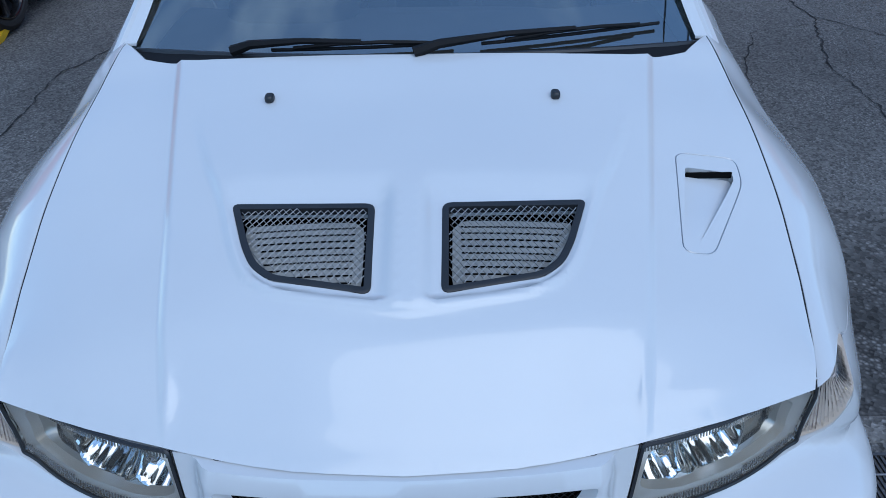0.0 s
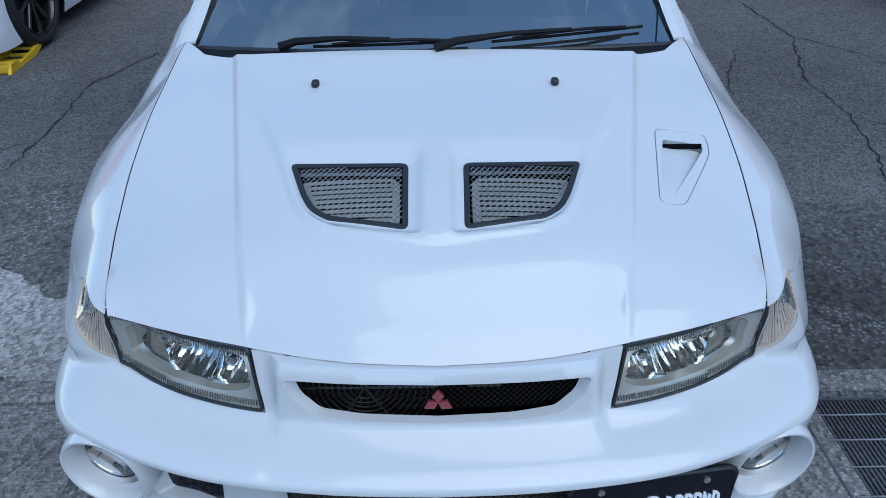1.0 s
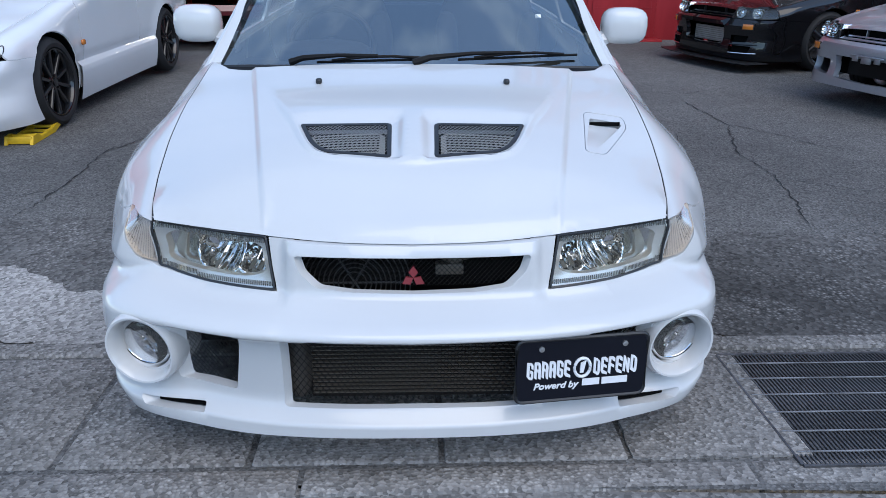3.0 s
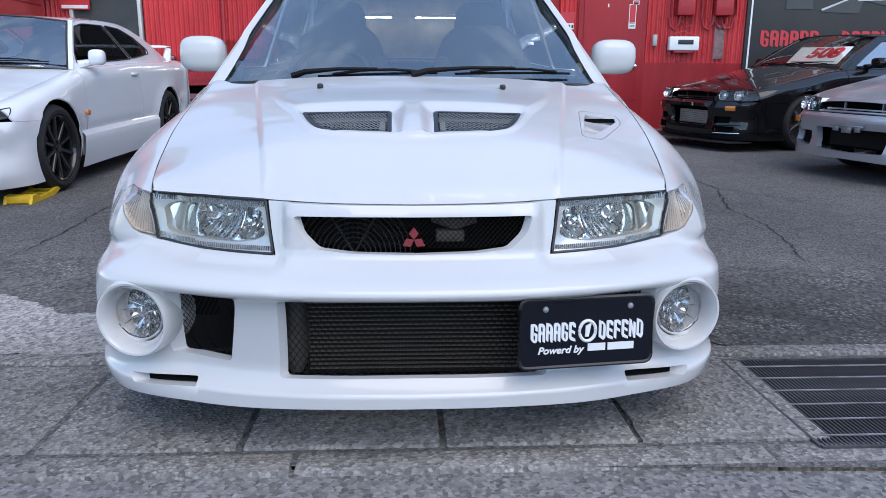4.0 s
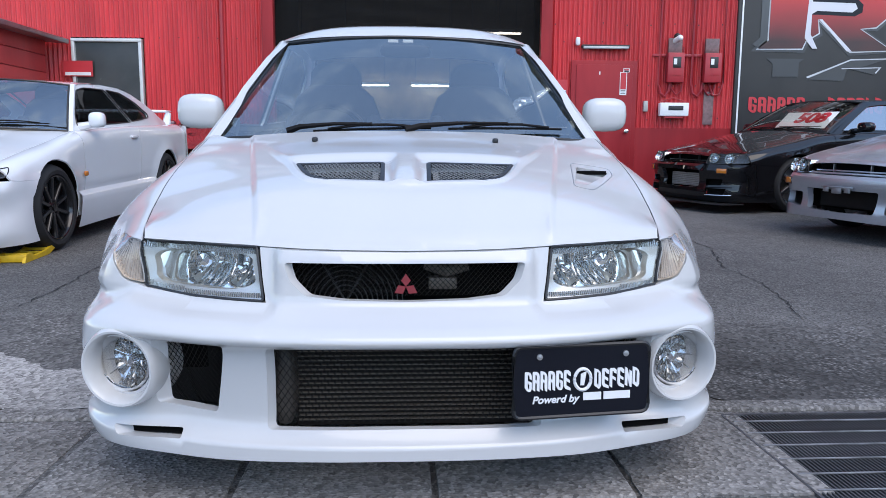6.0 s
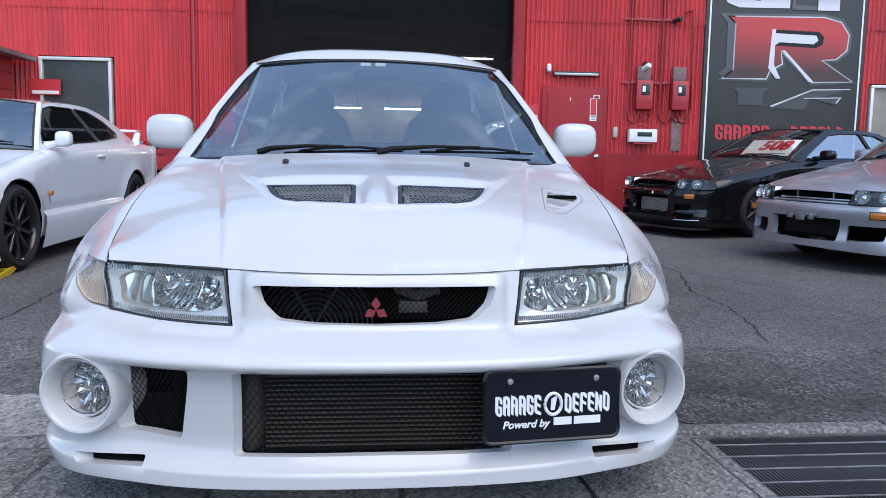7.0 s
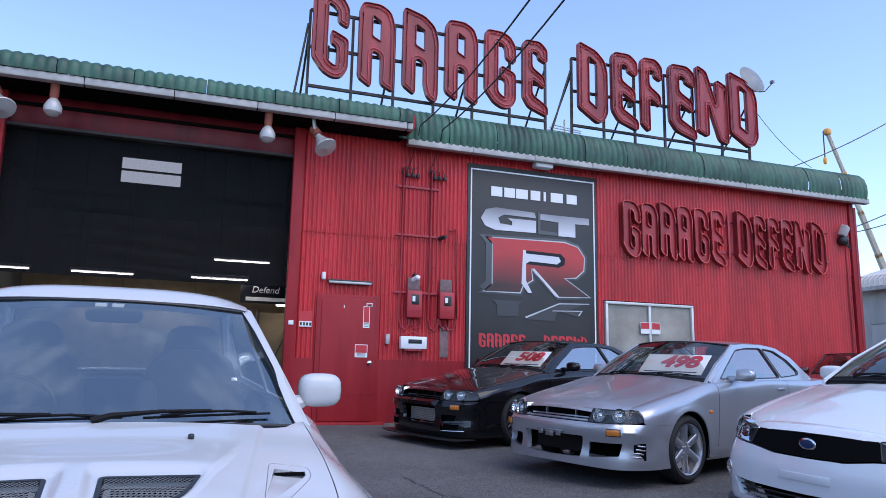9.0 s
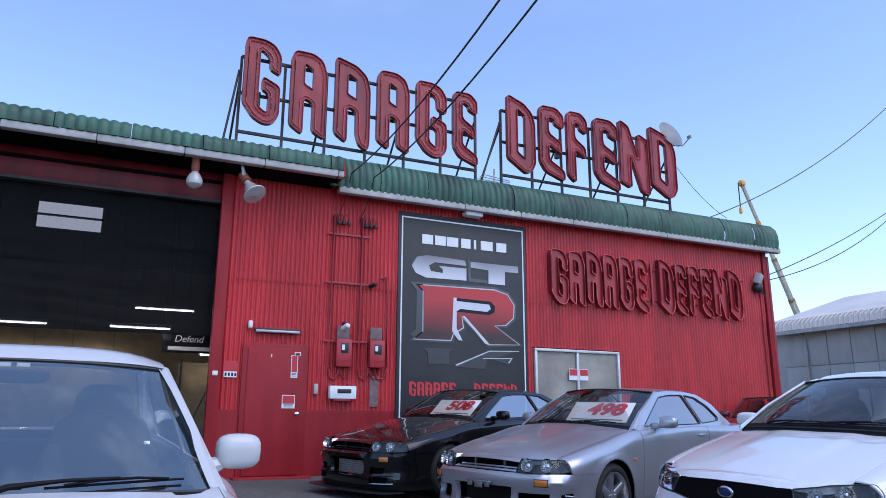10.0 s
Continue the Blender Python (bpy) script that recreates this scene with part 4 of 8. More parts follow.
for k, (pts, w) in enumerate([
    ([(2.3, 4.6), (2.38, 3.73), (2.13, 2.9), (2.16, 2.32), (2.06, 1.81), (1.95, 1.4)], 0.011),
    ([(2.38, 3.73), (2.65, 3.39), (2.79, 3.07), (3.3, 2.8)], 0.008),
    ([(1.9, 3.44), (1.66, 2.88), (1.6, 2.5)], 0.009), ([(2.35, 3.6), (1.9, 3.44)], 0.006),
    ([(2.1, 2.3), (2.6, 2.0), (3.2, 1.8)], 0.006),
    ([(-2.0, 3.3), (-2.2, 2.71), (-2.12, 2.15), (-2.1, 1.66), (-2.13, 1.41)], 0.010),
    ([(-2.1, 1.9), (-2.6, 1.6), (-3.2, 1.5)], 0.007), ([(-1.3, 2.6), (-1.6, 2.0), (-1.7, 1.5)], 0.006),
    ([(3.0, 5.4), (2.4, 5.0), (1.6, 5.2)], 0.008)]):
    crack(pts, w, 20 + k)

# kerb slabs over the gutter, each its own piece
pav = thing("pavement", "row of worn concrete slabs with open joints", "pavement", m=pose(0, 0, 0, 0, 0, 2.5), kind="structure")
slab_xs = [-5.08 + 0.515 * k for k in range(21)]
rnd = random.Random(5)
for k, x in enumerate(slab_xs):
    if x > 0.6 and x < 4.5:
        continue
    wd = 0.515 - 0.016
    gg = Geo().box((x + 0.2575, -0.151, -0.045 + rnd.uniform(-0.002, 0.002)), (wd, 0.578, 0.10), pose(0, 0, 0, rnd.uniform(-0.15, 0.15), rnd.uniform(-0.15, 0.15), 0), 0.008)
    gg.make("slab", "slab", pav)
for k in range(9):
    x = -5.4 + k * 1.2
    Geo().box((x + 0.6, 0.191, -0.040), (1.19, 0.086, 0.10), None, 0.008).make("kerb_stone", "slab", pav)
    Geo().box((x + 0.9, -0.502, -0.050), (1.19, 0.098, 0.10), None, 0.008).make("gutter_stone", "slab", pav)
# the broken slab that meets the drain
o = ragged([(0.592, -0.440), (0.592, 0.138), (1.034, 0.138), (1.038, -0.03), (1.034, -0.06), (1.010, -0.10), (1.006, -0.155), (1.020, -0.205), (1.040, -0.225), (1.040, -0.30), (1.038, -0.440)], 0.005, 0.04, 8)
sheet(o, [], lambda x, y: (x, y, 0.005), 0.08, rim=(0, 0, -0.1)).make("broken_slab", "slab", pav)
# drain grating
gr = thing("drain_grate", "dark rusty steel drain grating beside the slabs", "drain grate", m=pose(1.038, 0.010, 0, 0, 0, 2.5))
Geo().box((1.6, -0.156, -0.13), (3.3, 0.6, 0.02)).make("channel", "dark", gr)
M["grate"] = material("worn_grate_steel", (0.11, 0.11, 0.115), 0.5, metal=0.5, var=0.5, scale=25)
M["rod"] = material("rubbed_rod_steel", (0.34, 0.34, 0.35), 0.45, metal=0.5, var=0.7, scale=9)
def row_of(name, first, parent, places):
    """Alike pieces on one mesh."""
    for k, p in enumerate(places):
        ob = first if k == 0 else new(name, first.data)
        ob.parent = parent
        ob.location = p


bar_ = Geo().box((0, -0.156, 0), (0.0042, 0.588, 0.026)).make("bearing_bar", "grate", gr, smooth=0)
row_of("bearing_bar", bar_, gr, [(0.006 + 0.0125 * k, 0, -0.009) for k in range(260)])
rod_ = Geo().box((1.63, 0, 0), (3.24, 0.0045, 0.005), None, 0.0012).make("cross_rod", "rod", gr)
row_of("cross_rod", rod_, gr, [(0, y_, 0.0065) for y_ in (0.076, -0.018, -0.112, -0.207, -0.301, -0.395)])
fr = Geo()
fr.box((1.63, 0.140, -0.010), (3.26, 0.008, 0.034)), fr.box((1.63, -0.452, -0.010), (3.26, 0.008, 0.034)), fr.box((-0.002, -0.156, -0.010), (0.007, 0.584, 0.034))
fr.make("grate_frame", "grate", gr)

# ---- the garage ----
def red_wall(name, color, dark, gloss=0.42):
    return material(name, color, 0.36, var=0.2, scale=5, second=dark, streak=(1.0, 1.0, 0.18), bump=0.04, bscale=80, spec=gloss)


M["red"] = red_wall("red_painted_steel", (0.64, 0.046, 0.052), (0.47, 0.032, 0.037))
M["shedred"] = red_wall("faded_red_boards", (0.52, 0.065, 0.062), (0.42, 0.05, 0.05))
M["redflat"] = red_wall("red_painted_panel", (0.36, 0.030, 0.035), (0.27, 0.022, 0.027), 0.15)
# red darkened for the lintel: the canopy's shade is put into the colour
M["shadedred"] = red_wall("canopy_shaded_red_steel", (0.17, 0.014, 0.022), (0.09, 0.008, 0.013), 0.2)
M["frame"] = material("dark_rusty_steel", (0.06, 0.05, 0.05), 0.65, metal=0.4, var=0.4, scale=10)
M["redsign"] = red_wall("weathered_red_sign", (0.37, 0.042, 0.046), (0.20, 0.022, 0.026))
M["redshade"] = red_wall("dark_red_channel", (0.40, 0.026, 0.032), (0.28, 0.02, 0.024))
M["paletube"] = material("unlit_red_tube", (0.66, 0.10, 0.10), 0.3)
M["dullplate"] = material("dull_clear_plate", (0.20, 0.11, 0.11), 0.35, var=0.5, scale=18)
M["neon"] = material("red_tube", (0.55, 0.05, 0.06), 0.25, coat=0.3)
M["green"] = material("green_roof_sheet", (0.034, 0.115, 0.075), 0.5, var=0.5, scale=7, second=(0.013, 0.045, 0.032), streak=(1.0, 0.4, 0.4))
M["gutter"] = material("grey_gutter", (0.43, 0.42, 0.405), 0.5, var=0.25, scale=6)
M["blackboard"] = material("dark_sign_sheet", (0.040, 0.040, 0.040), 0.5, var=0.2, scale=2, spec=0.4)
M["frost"] = material("frosted_glass", (0.33, 0.30, 0.25), 0.22, var=0.6, scale=1.4, second=(0.15, 0.14, 0.12), bump=0.7, bscale=60)
M["frostdark"] = material("dark_patterned_glass", (0.05, 0.055, 0.055), 0.25, var=0.4, scale=2, bump=0.3, bscale=200)
M["alusash"] = material("aluminium_sash", (0.62, 0.62, 0.6), 0.4, metal=0.3, var=0.1, scale=10)
M["tarp"] = bpy.data.materials.new("black_tarpaulin")
M["tarp"].use_nodes = True
tn, tl = M["tarp"].node_tree.nodes, M["tarp"].node_tree.links
t_mix, t_tr = tn.new("ShaderNodeMixShader"), tn.new("ShaderNodeBsdfTransparent")
tn["Principled BSDF"].inputs["Base Color"].default_value = (0.0065, 0.007, 0.008, 1)
tn["Principled BSDF"].inputs["Roughness"].default_value = 0.85
tn["Principled BSDF"].inputs["Specular IOR Level"].default_value = 0.15
t_tr.inputs["Color"].default_value = (0.9, 0.9, 0.9, 1)
t_mix.inputs["Fac"].default_value = 0.10
tl.new(tn["Principled BSDF"].outputs[0], t_mix.inputs[1]), tl.new(t_tr.outputs[0], t_mix.inputs[2]), tl.new(t_mix.outputs[0], tn["Material Output"].inputs["Surface"])
M["tube_light"] = material("lit_tube", (1.0, 0.98, 0.95), 0.4, emit=16.0)
M["skylight"] = material("lit_roof_sheet", (0.60, 0.70, 0.9), 0.5, emit=2.2, var=0.9, scale=60)
M["board"] = material("plywood", (0.27, 0.20, 0.115), 0.7, var=0.3, scale=4)
# lighter copy of greywall; sunlight on the warehouse is put into its colour
M["sunlit_panel"] = material("sunlit_cement_panel", (0.46, 0.46, 0.44), 0.8, var=0.3, scale=1.5, streak=(1, 1, 0.3))
M["greywall"] = material("grey_cement_sheet", (0.27, 0.28, 0.28), 0.8, var=0.35, scale=1.5, streak=(1, 1, 0.3))
M["greyroof"] = material("pale_roof_sheet", (0.55, 0.53, 0.5), 0.6, var=0.15, scale=3)
W = 9.57


def corrugated(x0, x1, z0, z1, y, pitch=0.076, amp=0.017, n=10):
    """Sheet steel in even round waves; the waves keep step from sheet to sheet."""
    xs = [x0] + [k * pitch / n for k in range(math.ceil(x0 / pitch * n + 0.01), math.floor(x1 / pitch * n - 0.01) + 1)] + [x1]
    gg = Geo()
    gg.grid(lambda x, z: (x, y - amp * math.sin(x / pitch * math.tau), z), xs, [z0, z1])
    return gg


front = thing("wall_front", "red corrugated steel front wall of the garage", "wall", kind="structure")
top = 5.15
SEAM = 3.35
for x0, x1, z0, z1 in [(-16, -5.64, 0.1, top), (-5.64, -4.50, 2.62, top), (-5.64, -4.50, 0.1, 0.95), (-4.50, -2.62, 0.1, top),
                       (1.95, 2.27, 1.27, top), (2.27, 3.33, 2.33, top), (3.33, 7.72, 1.27, top), (7.72, 9.78, 2.50, top), (7.72, 9.78, 0.1, 1.32), (9.78, 14.2, 0.1, top)]:
    if z1 > SEAM > z0:
        corrugated(x0, x1, z0, SEAM + 0.04, W).make("cladding", "red", front, smooth=170)
        corrugated(x0, x1, SEAM, z1, W - 0.014).make("cladding", "red", front, smooth=170)
    else:
        corrugated(x0, x1, z0, z1, W - (0.014 if z0 > SEAM else 0)).make("cladding", "red", front, smooth=170)
# rusty fixing screws along the sheets
M["rust"] = material("rusty_screw", (0.06, 0.025, 0.02), 0.8, var=0.4, scale=40)
scr = Geo()
rnd = random.Random(31)
for z_ in (0.55, 1.55, 2.62, 3.28, 3.50, 4.30, 4.95):
    x_ = -7.0
    while x_ < 14.1:
        if not (-2.7 < x_ < 2.0 or (z_ < 1.3 and 1.9 < x_ < 7.8) or (1.9 < x_ < 3.4 and z_ < 2.6) or (-5.7 < x_ < -4.4 and 0.9 < z_ < 2.65) or (7.7 < x_ < 9.8 and 1.3 < z_ < 2.5)):
            xs_ = round(x_ / 0.076 - 0.25) * 0.076 + 0.019
            scr.blob((xs_, W - (0.032 if z_ > SEAM else 0.018), z_ + rnd.uniform(-0.01, 0.01)), (0.009, 0.006, 0.009), 2.2, 8)
        x_ += 0.304
tagged(scr.make("cladding_screw", "rust", front), kind="stuff")
# flat base panels, posts, backing wall with its openings
for x0, x1 in ((1.95, 2.27), (3.33, 7.72)):
    Geo().box(((x0 + x1) / 2, W + 0.01, 0.74), (x1 - x0, 0.05, 1.08)).make("base_panel", "redflat", front, smooth=0)
for x0, x1 in ((-2.62, -2.44), (1.77, 1.95)):
    Geo().box(((x0 + x1) / 2, W, 2.65), (x1 - x0, 0.16, 5.0), None, 0.01).make("post", "redflat", front)
Geo().box((-0.335, W + 0.10, 4.90), (4.21, 0.1, 0.52), None, 0.01).make("lintel", "shadedred", front)
Geo().box((-0.335, W + 0.08, 4.615), (4.21, 0.14, 0.05), None, 0.006).make("lintel_rail", "frame", front)
back = Geo()
for x0, x1, z0, z1 in [(-16, -5.64, 0, 5.2), (-5.64, -4.5, 2.62, 5.2), (-5.64, -4.5, 0, 0.95), (-4.5, -2.5, 0, 5.2), (1.85, 7.72, 0, 5.2), (7.72, 9.78, 2.5, 5.2), (7.72, 9.78, 0, 1.32), (9.78, 14.15, 0, 5.2)]:
    back.box(((x0 + x1) / 2, W + 0.11, (z0 + z1) / 2), (x1 - x0, 0.1, z1 - z0))
back.make("backing", "dark", front, smooth=0)
# nail heads and rust streaks along the rails
nails = Geo()
rn = random.Random(4)
for z in (1.42, 1.95, 2.9, 3.9, 4.6):
    for x in np.arange(9.9, 14.1, 0.38):
        nails.box((x, W - 0.012, z + rn.uniform(-0.02, 0.02)), (0.018, 0.012, 0.018))
    for x in np.arange(2.0, 4.8, 0.38):
        if z > 2.4 or x > 3.4:
            nails.box((x, W - 0.012, z + rn.uniform(-0.02, 0.02)), (0.018, 0.012, 0.018))
tagged(nails.make("nail_heads", "trim", front, smooth=0), kind="stuff")
for nm, c, s in (("wall_side", (14.17, 16, 2.7), (0.12, 13, 5.3)), ("wall_side", (-16, 16, 2.7), (0.12, 13, 5.3)), ("wall_back", (-0.9, 22.4, 2.7), (30.2, 0.12, 5.3))):
    tagged(Geo().box(c, s).make(nm, "redflat", smooth=0), "plain red outer wall of the garage", "wall", kind="structure")
Geo().box((14.2, W - 0.01, 2.7), (0.09, 0.1, 5.1), None, 0.01).make("corner_trim", "redflat", front)


# roof of green sheets with rounded eaves, white gutters
def roof_run(root, x0, x1, prof, pitch, amp, panel):
    line = [Vector(p) for p in prof]
    nrm = []
    for i in range(len(line)):
        d = (line[min(i + 1, len(line) - 1)] - line[max(0, i - 1)]).normalized()
        nrm.append(Vector((-d.y, d.x)))
    x = x0
    while x < x1 - 0.05:
        xe = min(x + panel, x1)
        k = max(2, int((xe - x) / pitch * 6))
        gg = Geo()

        def f(u, v):
            i = int(v)
            h = amp * abs(math.sin(u / pitch * math.pi)) ** 0.8
            return (u, line[i].x + nrm[i].x * h, line[i].y + nrm[i].y * h)
        gg.grid(f, [x + (xe - x - 0.012) * j / k for j in range(k + 1)], range(len(line)))
        gg.make("roof_sheet", "green", root, smooth=50)
        x = xe


roof_r = thing("roof_main", "green corrugated steel roof with a rounded eave", "roof", kind="structure")
eave = [(9.24, 5.05), (9.21, 5.2), (9.22, 5.36), (9.27, 5.5), (9.37, 5.60), (9.52, 5.66), (9.8, 5.70), (14, 6.3), (22.5, 5.4)]
roof_run(roof_r, 3.5, 14.38, eave, 0.125, 0.03, 0.915)
roof_l = thing("roof_canopy", "green corrugated canopy roof over the bay", "roof", kind="structure")
can = [(8.82, 5.20), (8.80, 5.30), (8.84, 5.41), (8.95, 5.46), (9.6, 5.52), (14, 6.2), (22.5, 5.4)]
roof_run(roof_l, -16, 3.62, can, 0.145, 0.03, 1.02)
for x0, x1, y, z, root in ((3.66, 14.42, 9.24, 4.98, roof_r), (-16, 3.62, 8.84, 5.11, roof_l)):
    x = x0
    while x < x1:
        xe = min(x + 1.22, x1)
        Geo().box(((x + xe) / 2, y + 0.05, z + 0.03), (xe - x - 0.008, 0.14, 0.115), None, 0.012).make("gutter", "gutter", root)
        x = xe
# near-black sheet: the shade under the canopy is put into its colour
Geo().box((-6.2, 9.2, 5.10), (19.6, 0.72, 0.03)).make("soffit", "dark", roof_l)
Geo().box((9.0, 9.42, 5.02), (10.7, 0.30, 0.03)).make("soffit", "redflat", roof_r)
Geo().box((-1, 15.9, 5.2), (30.3, 12.6, 0.05)).make("roof_deck", "dark", roof_r)
Geo().box((3.63, 9.2, 5.22), (0.03, 0.74, 0.24)).make("end_board", "redflat", roof_l)

# steel door with its frame, stickers and knob
door = thing("door_1", "closed red steel service door with small stickers", "door", kind="structure")
Geo().box((2.80, W - 0.0, 1.285), (1.06, 0.10, 2.09), None, 0.006).make("door_frame", "redflat", door)
Geo().box((2.80, W - 0.045, 1.27), (0.90, 0.05, 1.98), None, 0.006).make("door_leaf", "redflat", door)
Geo().box((2.80, W - 0.072, 0.72), (0.90, 0.006, 0.012)).make("door_rail", "redflat", door)
knob = Geo()
knob.lathe([(0.03, 0), (0.03, 0.012), (0.012, 0.016), (0.012, 0.04), (0.028, 0.05), (0.03, 0.066), (0.015, 0.078), (0, 0.08)], 18, pose(3.17, W - 0.07, 1.22, 90, 0, 0))
knob.make("door_knob", "chrome", door)
for x, z, w_, h_, red_ in ((3.145, 2.175, 0.10, 0.06, 0.5), (3.10, 1.97, 0.11, 0.36, 0.75), (3.03, 1.41, 0.21, 0.21, 0.65)):
    st = Geo().box((x, W - 0.073, z), (w_, 0.004, h_))
    so = st.make("sticker", "signwhite", door)
    Geo().box((x, W - 0.076, z + h_ * (1 - red_) / 2 - 0.005), (w_ - 0.02, 0.004, h_ * red_ - 0.01)).make("red_field", "signred", so)
    for k in range(3):
        Geo().box((x, W - 0.0775, z - h_ * 0.5 + h_ * (1 - red_) * (0.3 + 0.25 * k)), (w_ * 0.7, 0.002, 0.008)).make("text_bar", "trim", so)
Geo().box((2.72, W - 0.073, 2.13), (0.018, 0.004, 0.05)).make("text_bar", "signwhite", door)
Geo().box((2.80, W - 0.14, 0.24), (1.2, 0.36, 0.06), None, 0.01).make("door_step", "redflat", door)

# flat strip lamp, sensor, meters, pipes, boxes
lampw = thing("wall_lamp", "long strip lamp with chrome cover above the door", "lamp")
Geo().box((2.80, W - 0.05, 2.545), (0.76, 0.09, 0.05), None, 0.01).make("lamp_tray", "trim", lampw)
Geo().box((2.80, W - 0.10, 2.52), (0.72, 0.03, 0.045), None, 0.012).make("lamp_cover", "steel", lampw)
tagged(Geo().blob((2.36, W - 0.05, 2.62), (0.035, 0.04, 0.065), 4).make("door_sensor", "signwhite"), "small white sensor box on the wall", "sensor")
M["redpipe"] = red_wall("red_painted_pipe", (0.40, 0.03, 0.04), (0.3, 0.02, 0.03))


def pipe(name, pts, r, mat="redpipe", label="red painted conduit pipe on the wall"):
    return tagged(Geo().tube(pts, r, 8).make(name, mat), label, "pipe")


yq = W - 0.045
for x, zb_ in ((3.68, 1.95), (4.20, 1.95)):
    pipe("conduit_pipe", [(x, yq, 4.62), (x, yq, zb_), (x + 0.02, yq, zb_ - 0.12), (x + 0.10, yq, zb_ - 0.17), (x + 0.16, yq, zb_ - 0.08), (x + 0.18, yq, zb_ + 0.06)], 0.022)
    pipe("conduit_pipe", [(x + 0.37, yq, 2.55), (x + 0.385, yq, 2.0), (x + 0.36, yq, 1.86), (x + 0.28, yq, 1.80), (x + 0.2, yq, 1.9), (x + 0.2, yq, 2.02)], 0.014)
pipe("conduit_pipe", [(4.55, yq, 3.55), (4.68, yq, 3.6), (4.70, yq, 3.3), (4.71, yq, 2.0), (4.66, yq, 1.82), (4.55, yq, 1.80), (4.47, yq, 2.0)], 0.017)
for z in (4.28, 3.42, 2.42):
    tagged(Geo().box((3.95, W - 0.03, z), (0.78, 0.035, 0.04), None, 0.004).make("pipe_rail", "redpipe"), "red steel rail that carries the conduits", "bracket")
for x in (3.75, 3.84, 3.93, 4.25, 4.34, 4.43):
    ins = Geo().lathe([(0.0, 0), (0.034, 0.01), (0.04, 0.04), (0.028, 0.07), (0.012, 0.08)], 12, pose(x, W - 0.09, 4.44, 0, 0, 0))
    ob = tagged(ins.make("insulator", "trim"), "black cable insulator below the eave", "insulator")
    Geo().tube([(x, W - 0.09, 4.52), (x - 0.03, W - 0.1, 4.63), (x - 0.09, W - 0.08, 4.60), (x - 0.1, W - 0.05, 4.5)], 0.007, 5).make("cable_loop", "trim", ob)
for x, wd in ((3.91, 0.27), (4.50, 0.27)):
    mb = thing("electric_meter", "red painted electricity meter box with glass front", "meter", "meters on the wall", pose(x, W - 0.02, 2.22))
    Geo().box((0, -0.07, 0), (wd, 0.13, 0.46), None, 0.015).make("meter_case", "redpipe", mb)
    Geo().box((0.01, -0.138, 0.08), (0.13, 0.012, 0.17), None, 0.006).make("meter_window", "trim", mb)
    Geo().box((-0.02, -0.146, 0.09), (0.05, 0.004, 0.09)).make("meter_dial", "signwhite", mb)
    Geo().box((0, -0.137, -0.12), (0.2, 0.006, 0.006)).make("lid_edge", "redflat", mb)
    Geo().box((0.0, -0.03, 0.33), (0.22, 0.05, 0.26), None, 0.008).make("mount_plate", "dullplate", mb)
cm = thing("wall_camera", "white security camera on the wall", "camera", m=pose(3.93, W - 0.12, 2.66, 0, 25, 15))
Geo().lathe([(0.04, -0.1), (0.045, -0.08), (0.045, 0.06), (0.03, 0.08), (0, 0.08)], 16, pose(0, 0, 0, 70, 0, 0)).make("camera_body", "signwhite", cm)
Geo().blob((0, 0.06, 0.06), (0.05, 0.05, 0.04), 3).make("camera_mount", "trim", cm)
c2 = thing("wall_camera", "dark spot camera on the pipe rail", "camera", m=pose(4.42, W - 0.1, 3.42, 0, 0, 30))
Geo().lathe([(0.035, -0.1), (0.04, -0.08), (0.035, 0.06), (0, 0.07)], 14, pose(0, 0, 0, 80, 0, 0)).make("camera_body", "trim", c2)
bx = thing("mail_box", "white box with a slot on the wall", "letter box", m=pose(3.92, W - 0.02, 1.57))
Geo().box((0, -0.06, 0), (0.46, 0.12, 0.21), None, 0.012).make("box_body", "signwhite", bx)
Geo().box((0.02, -0.122, 0.02), (0.24, 0.008, 0.07), None, 0.003).make("slot", "trim", bx)
Geo().box((0, -0.06, -0.125), (0.3, 0.09, 0.03), None, 0.004).make("tray", "redpipe", bx)
Geo().tube([(-0.22, -0.02, 0.12), (0, -0.02, 0.19), (0.22, -0.02, 0.12)], 0.008, 6).make("hanger", "redpipe", bx)
tagged(Geo().box((3.48, W - 0.04, 1.62), (0.07, 0.06, 0.17), None, 0.01).make("switch_box", "gutter"), "small grey switch box", "switch")
tagged(Geo().box((4.50, W - 0.018, 1.60), (0.16, 0.012, 0.52)).make("cover_strip", "dullplate"), "clear plastic strip on the cladding", "strip")
wn_ = tagged(Geo().box((2.10, W - 0.02, 1.90), (0.22, 0.006, 0.26)).make("notice", "signred"), "small red and white notice", "sign")
Geo().box((2.10, W - 0.025, 1.82), (0.2, 0.004, 0.09)).make("notice_strip", "signwhite", wn_)
for k in range(4):
    Geo().box((2.03 + 0.05 * k, W - 0.028, 1.82), (0.03, 0.002, 0.05)).make("text_bar", "trim", wn_)
tagged(Geo().box((1.86, W - 0.09, 1.83), (0.08, 0.02, 0.07), None, 0.004).make("tag", "signwhite"), "small white tag on the post", "sign")
pipe("conduit_pipe", [(-3.25, yq, 0.2), (-3.25, yq, 5.1)], 0.032)
pipe("conduit_pipe", [(13.95, yq, 4.2), (13.98, yq, 0.3)], 0.02)
pipe("drain_pipe", [(14.26, W - 0.05, 4.9), (14.26, W - 0.05, 0.2)], 0.045)

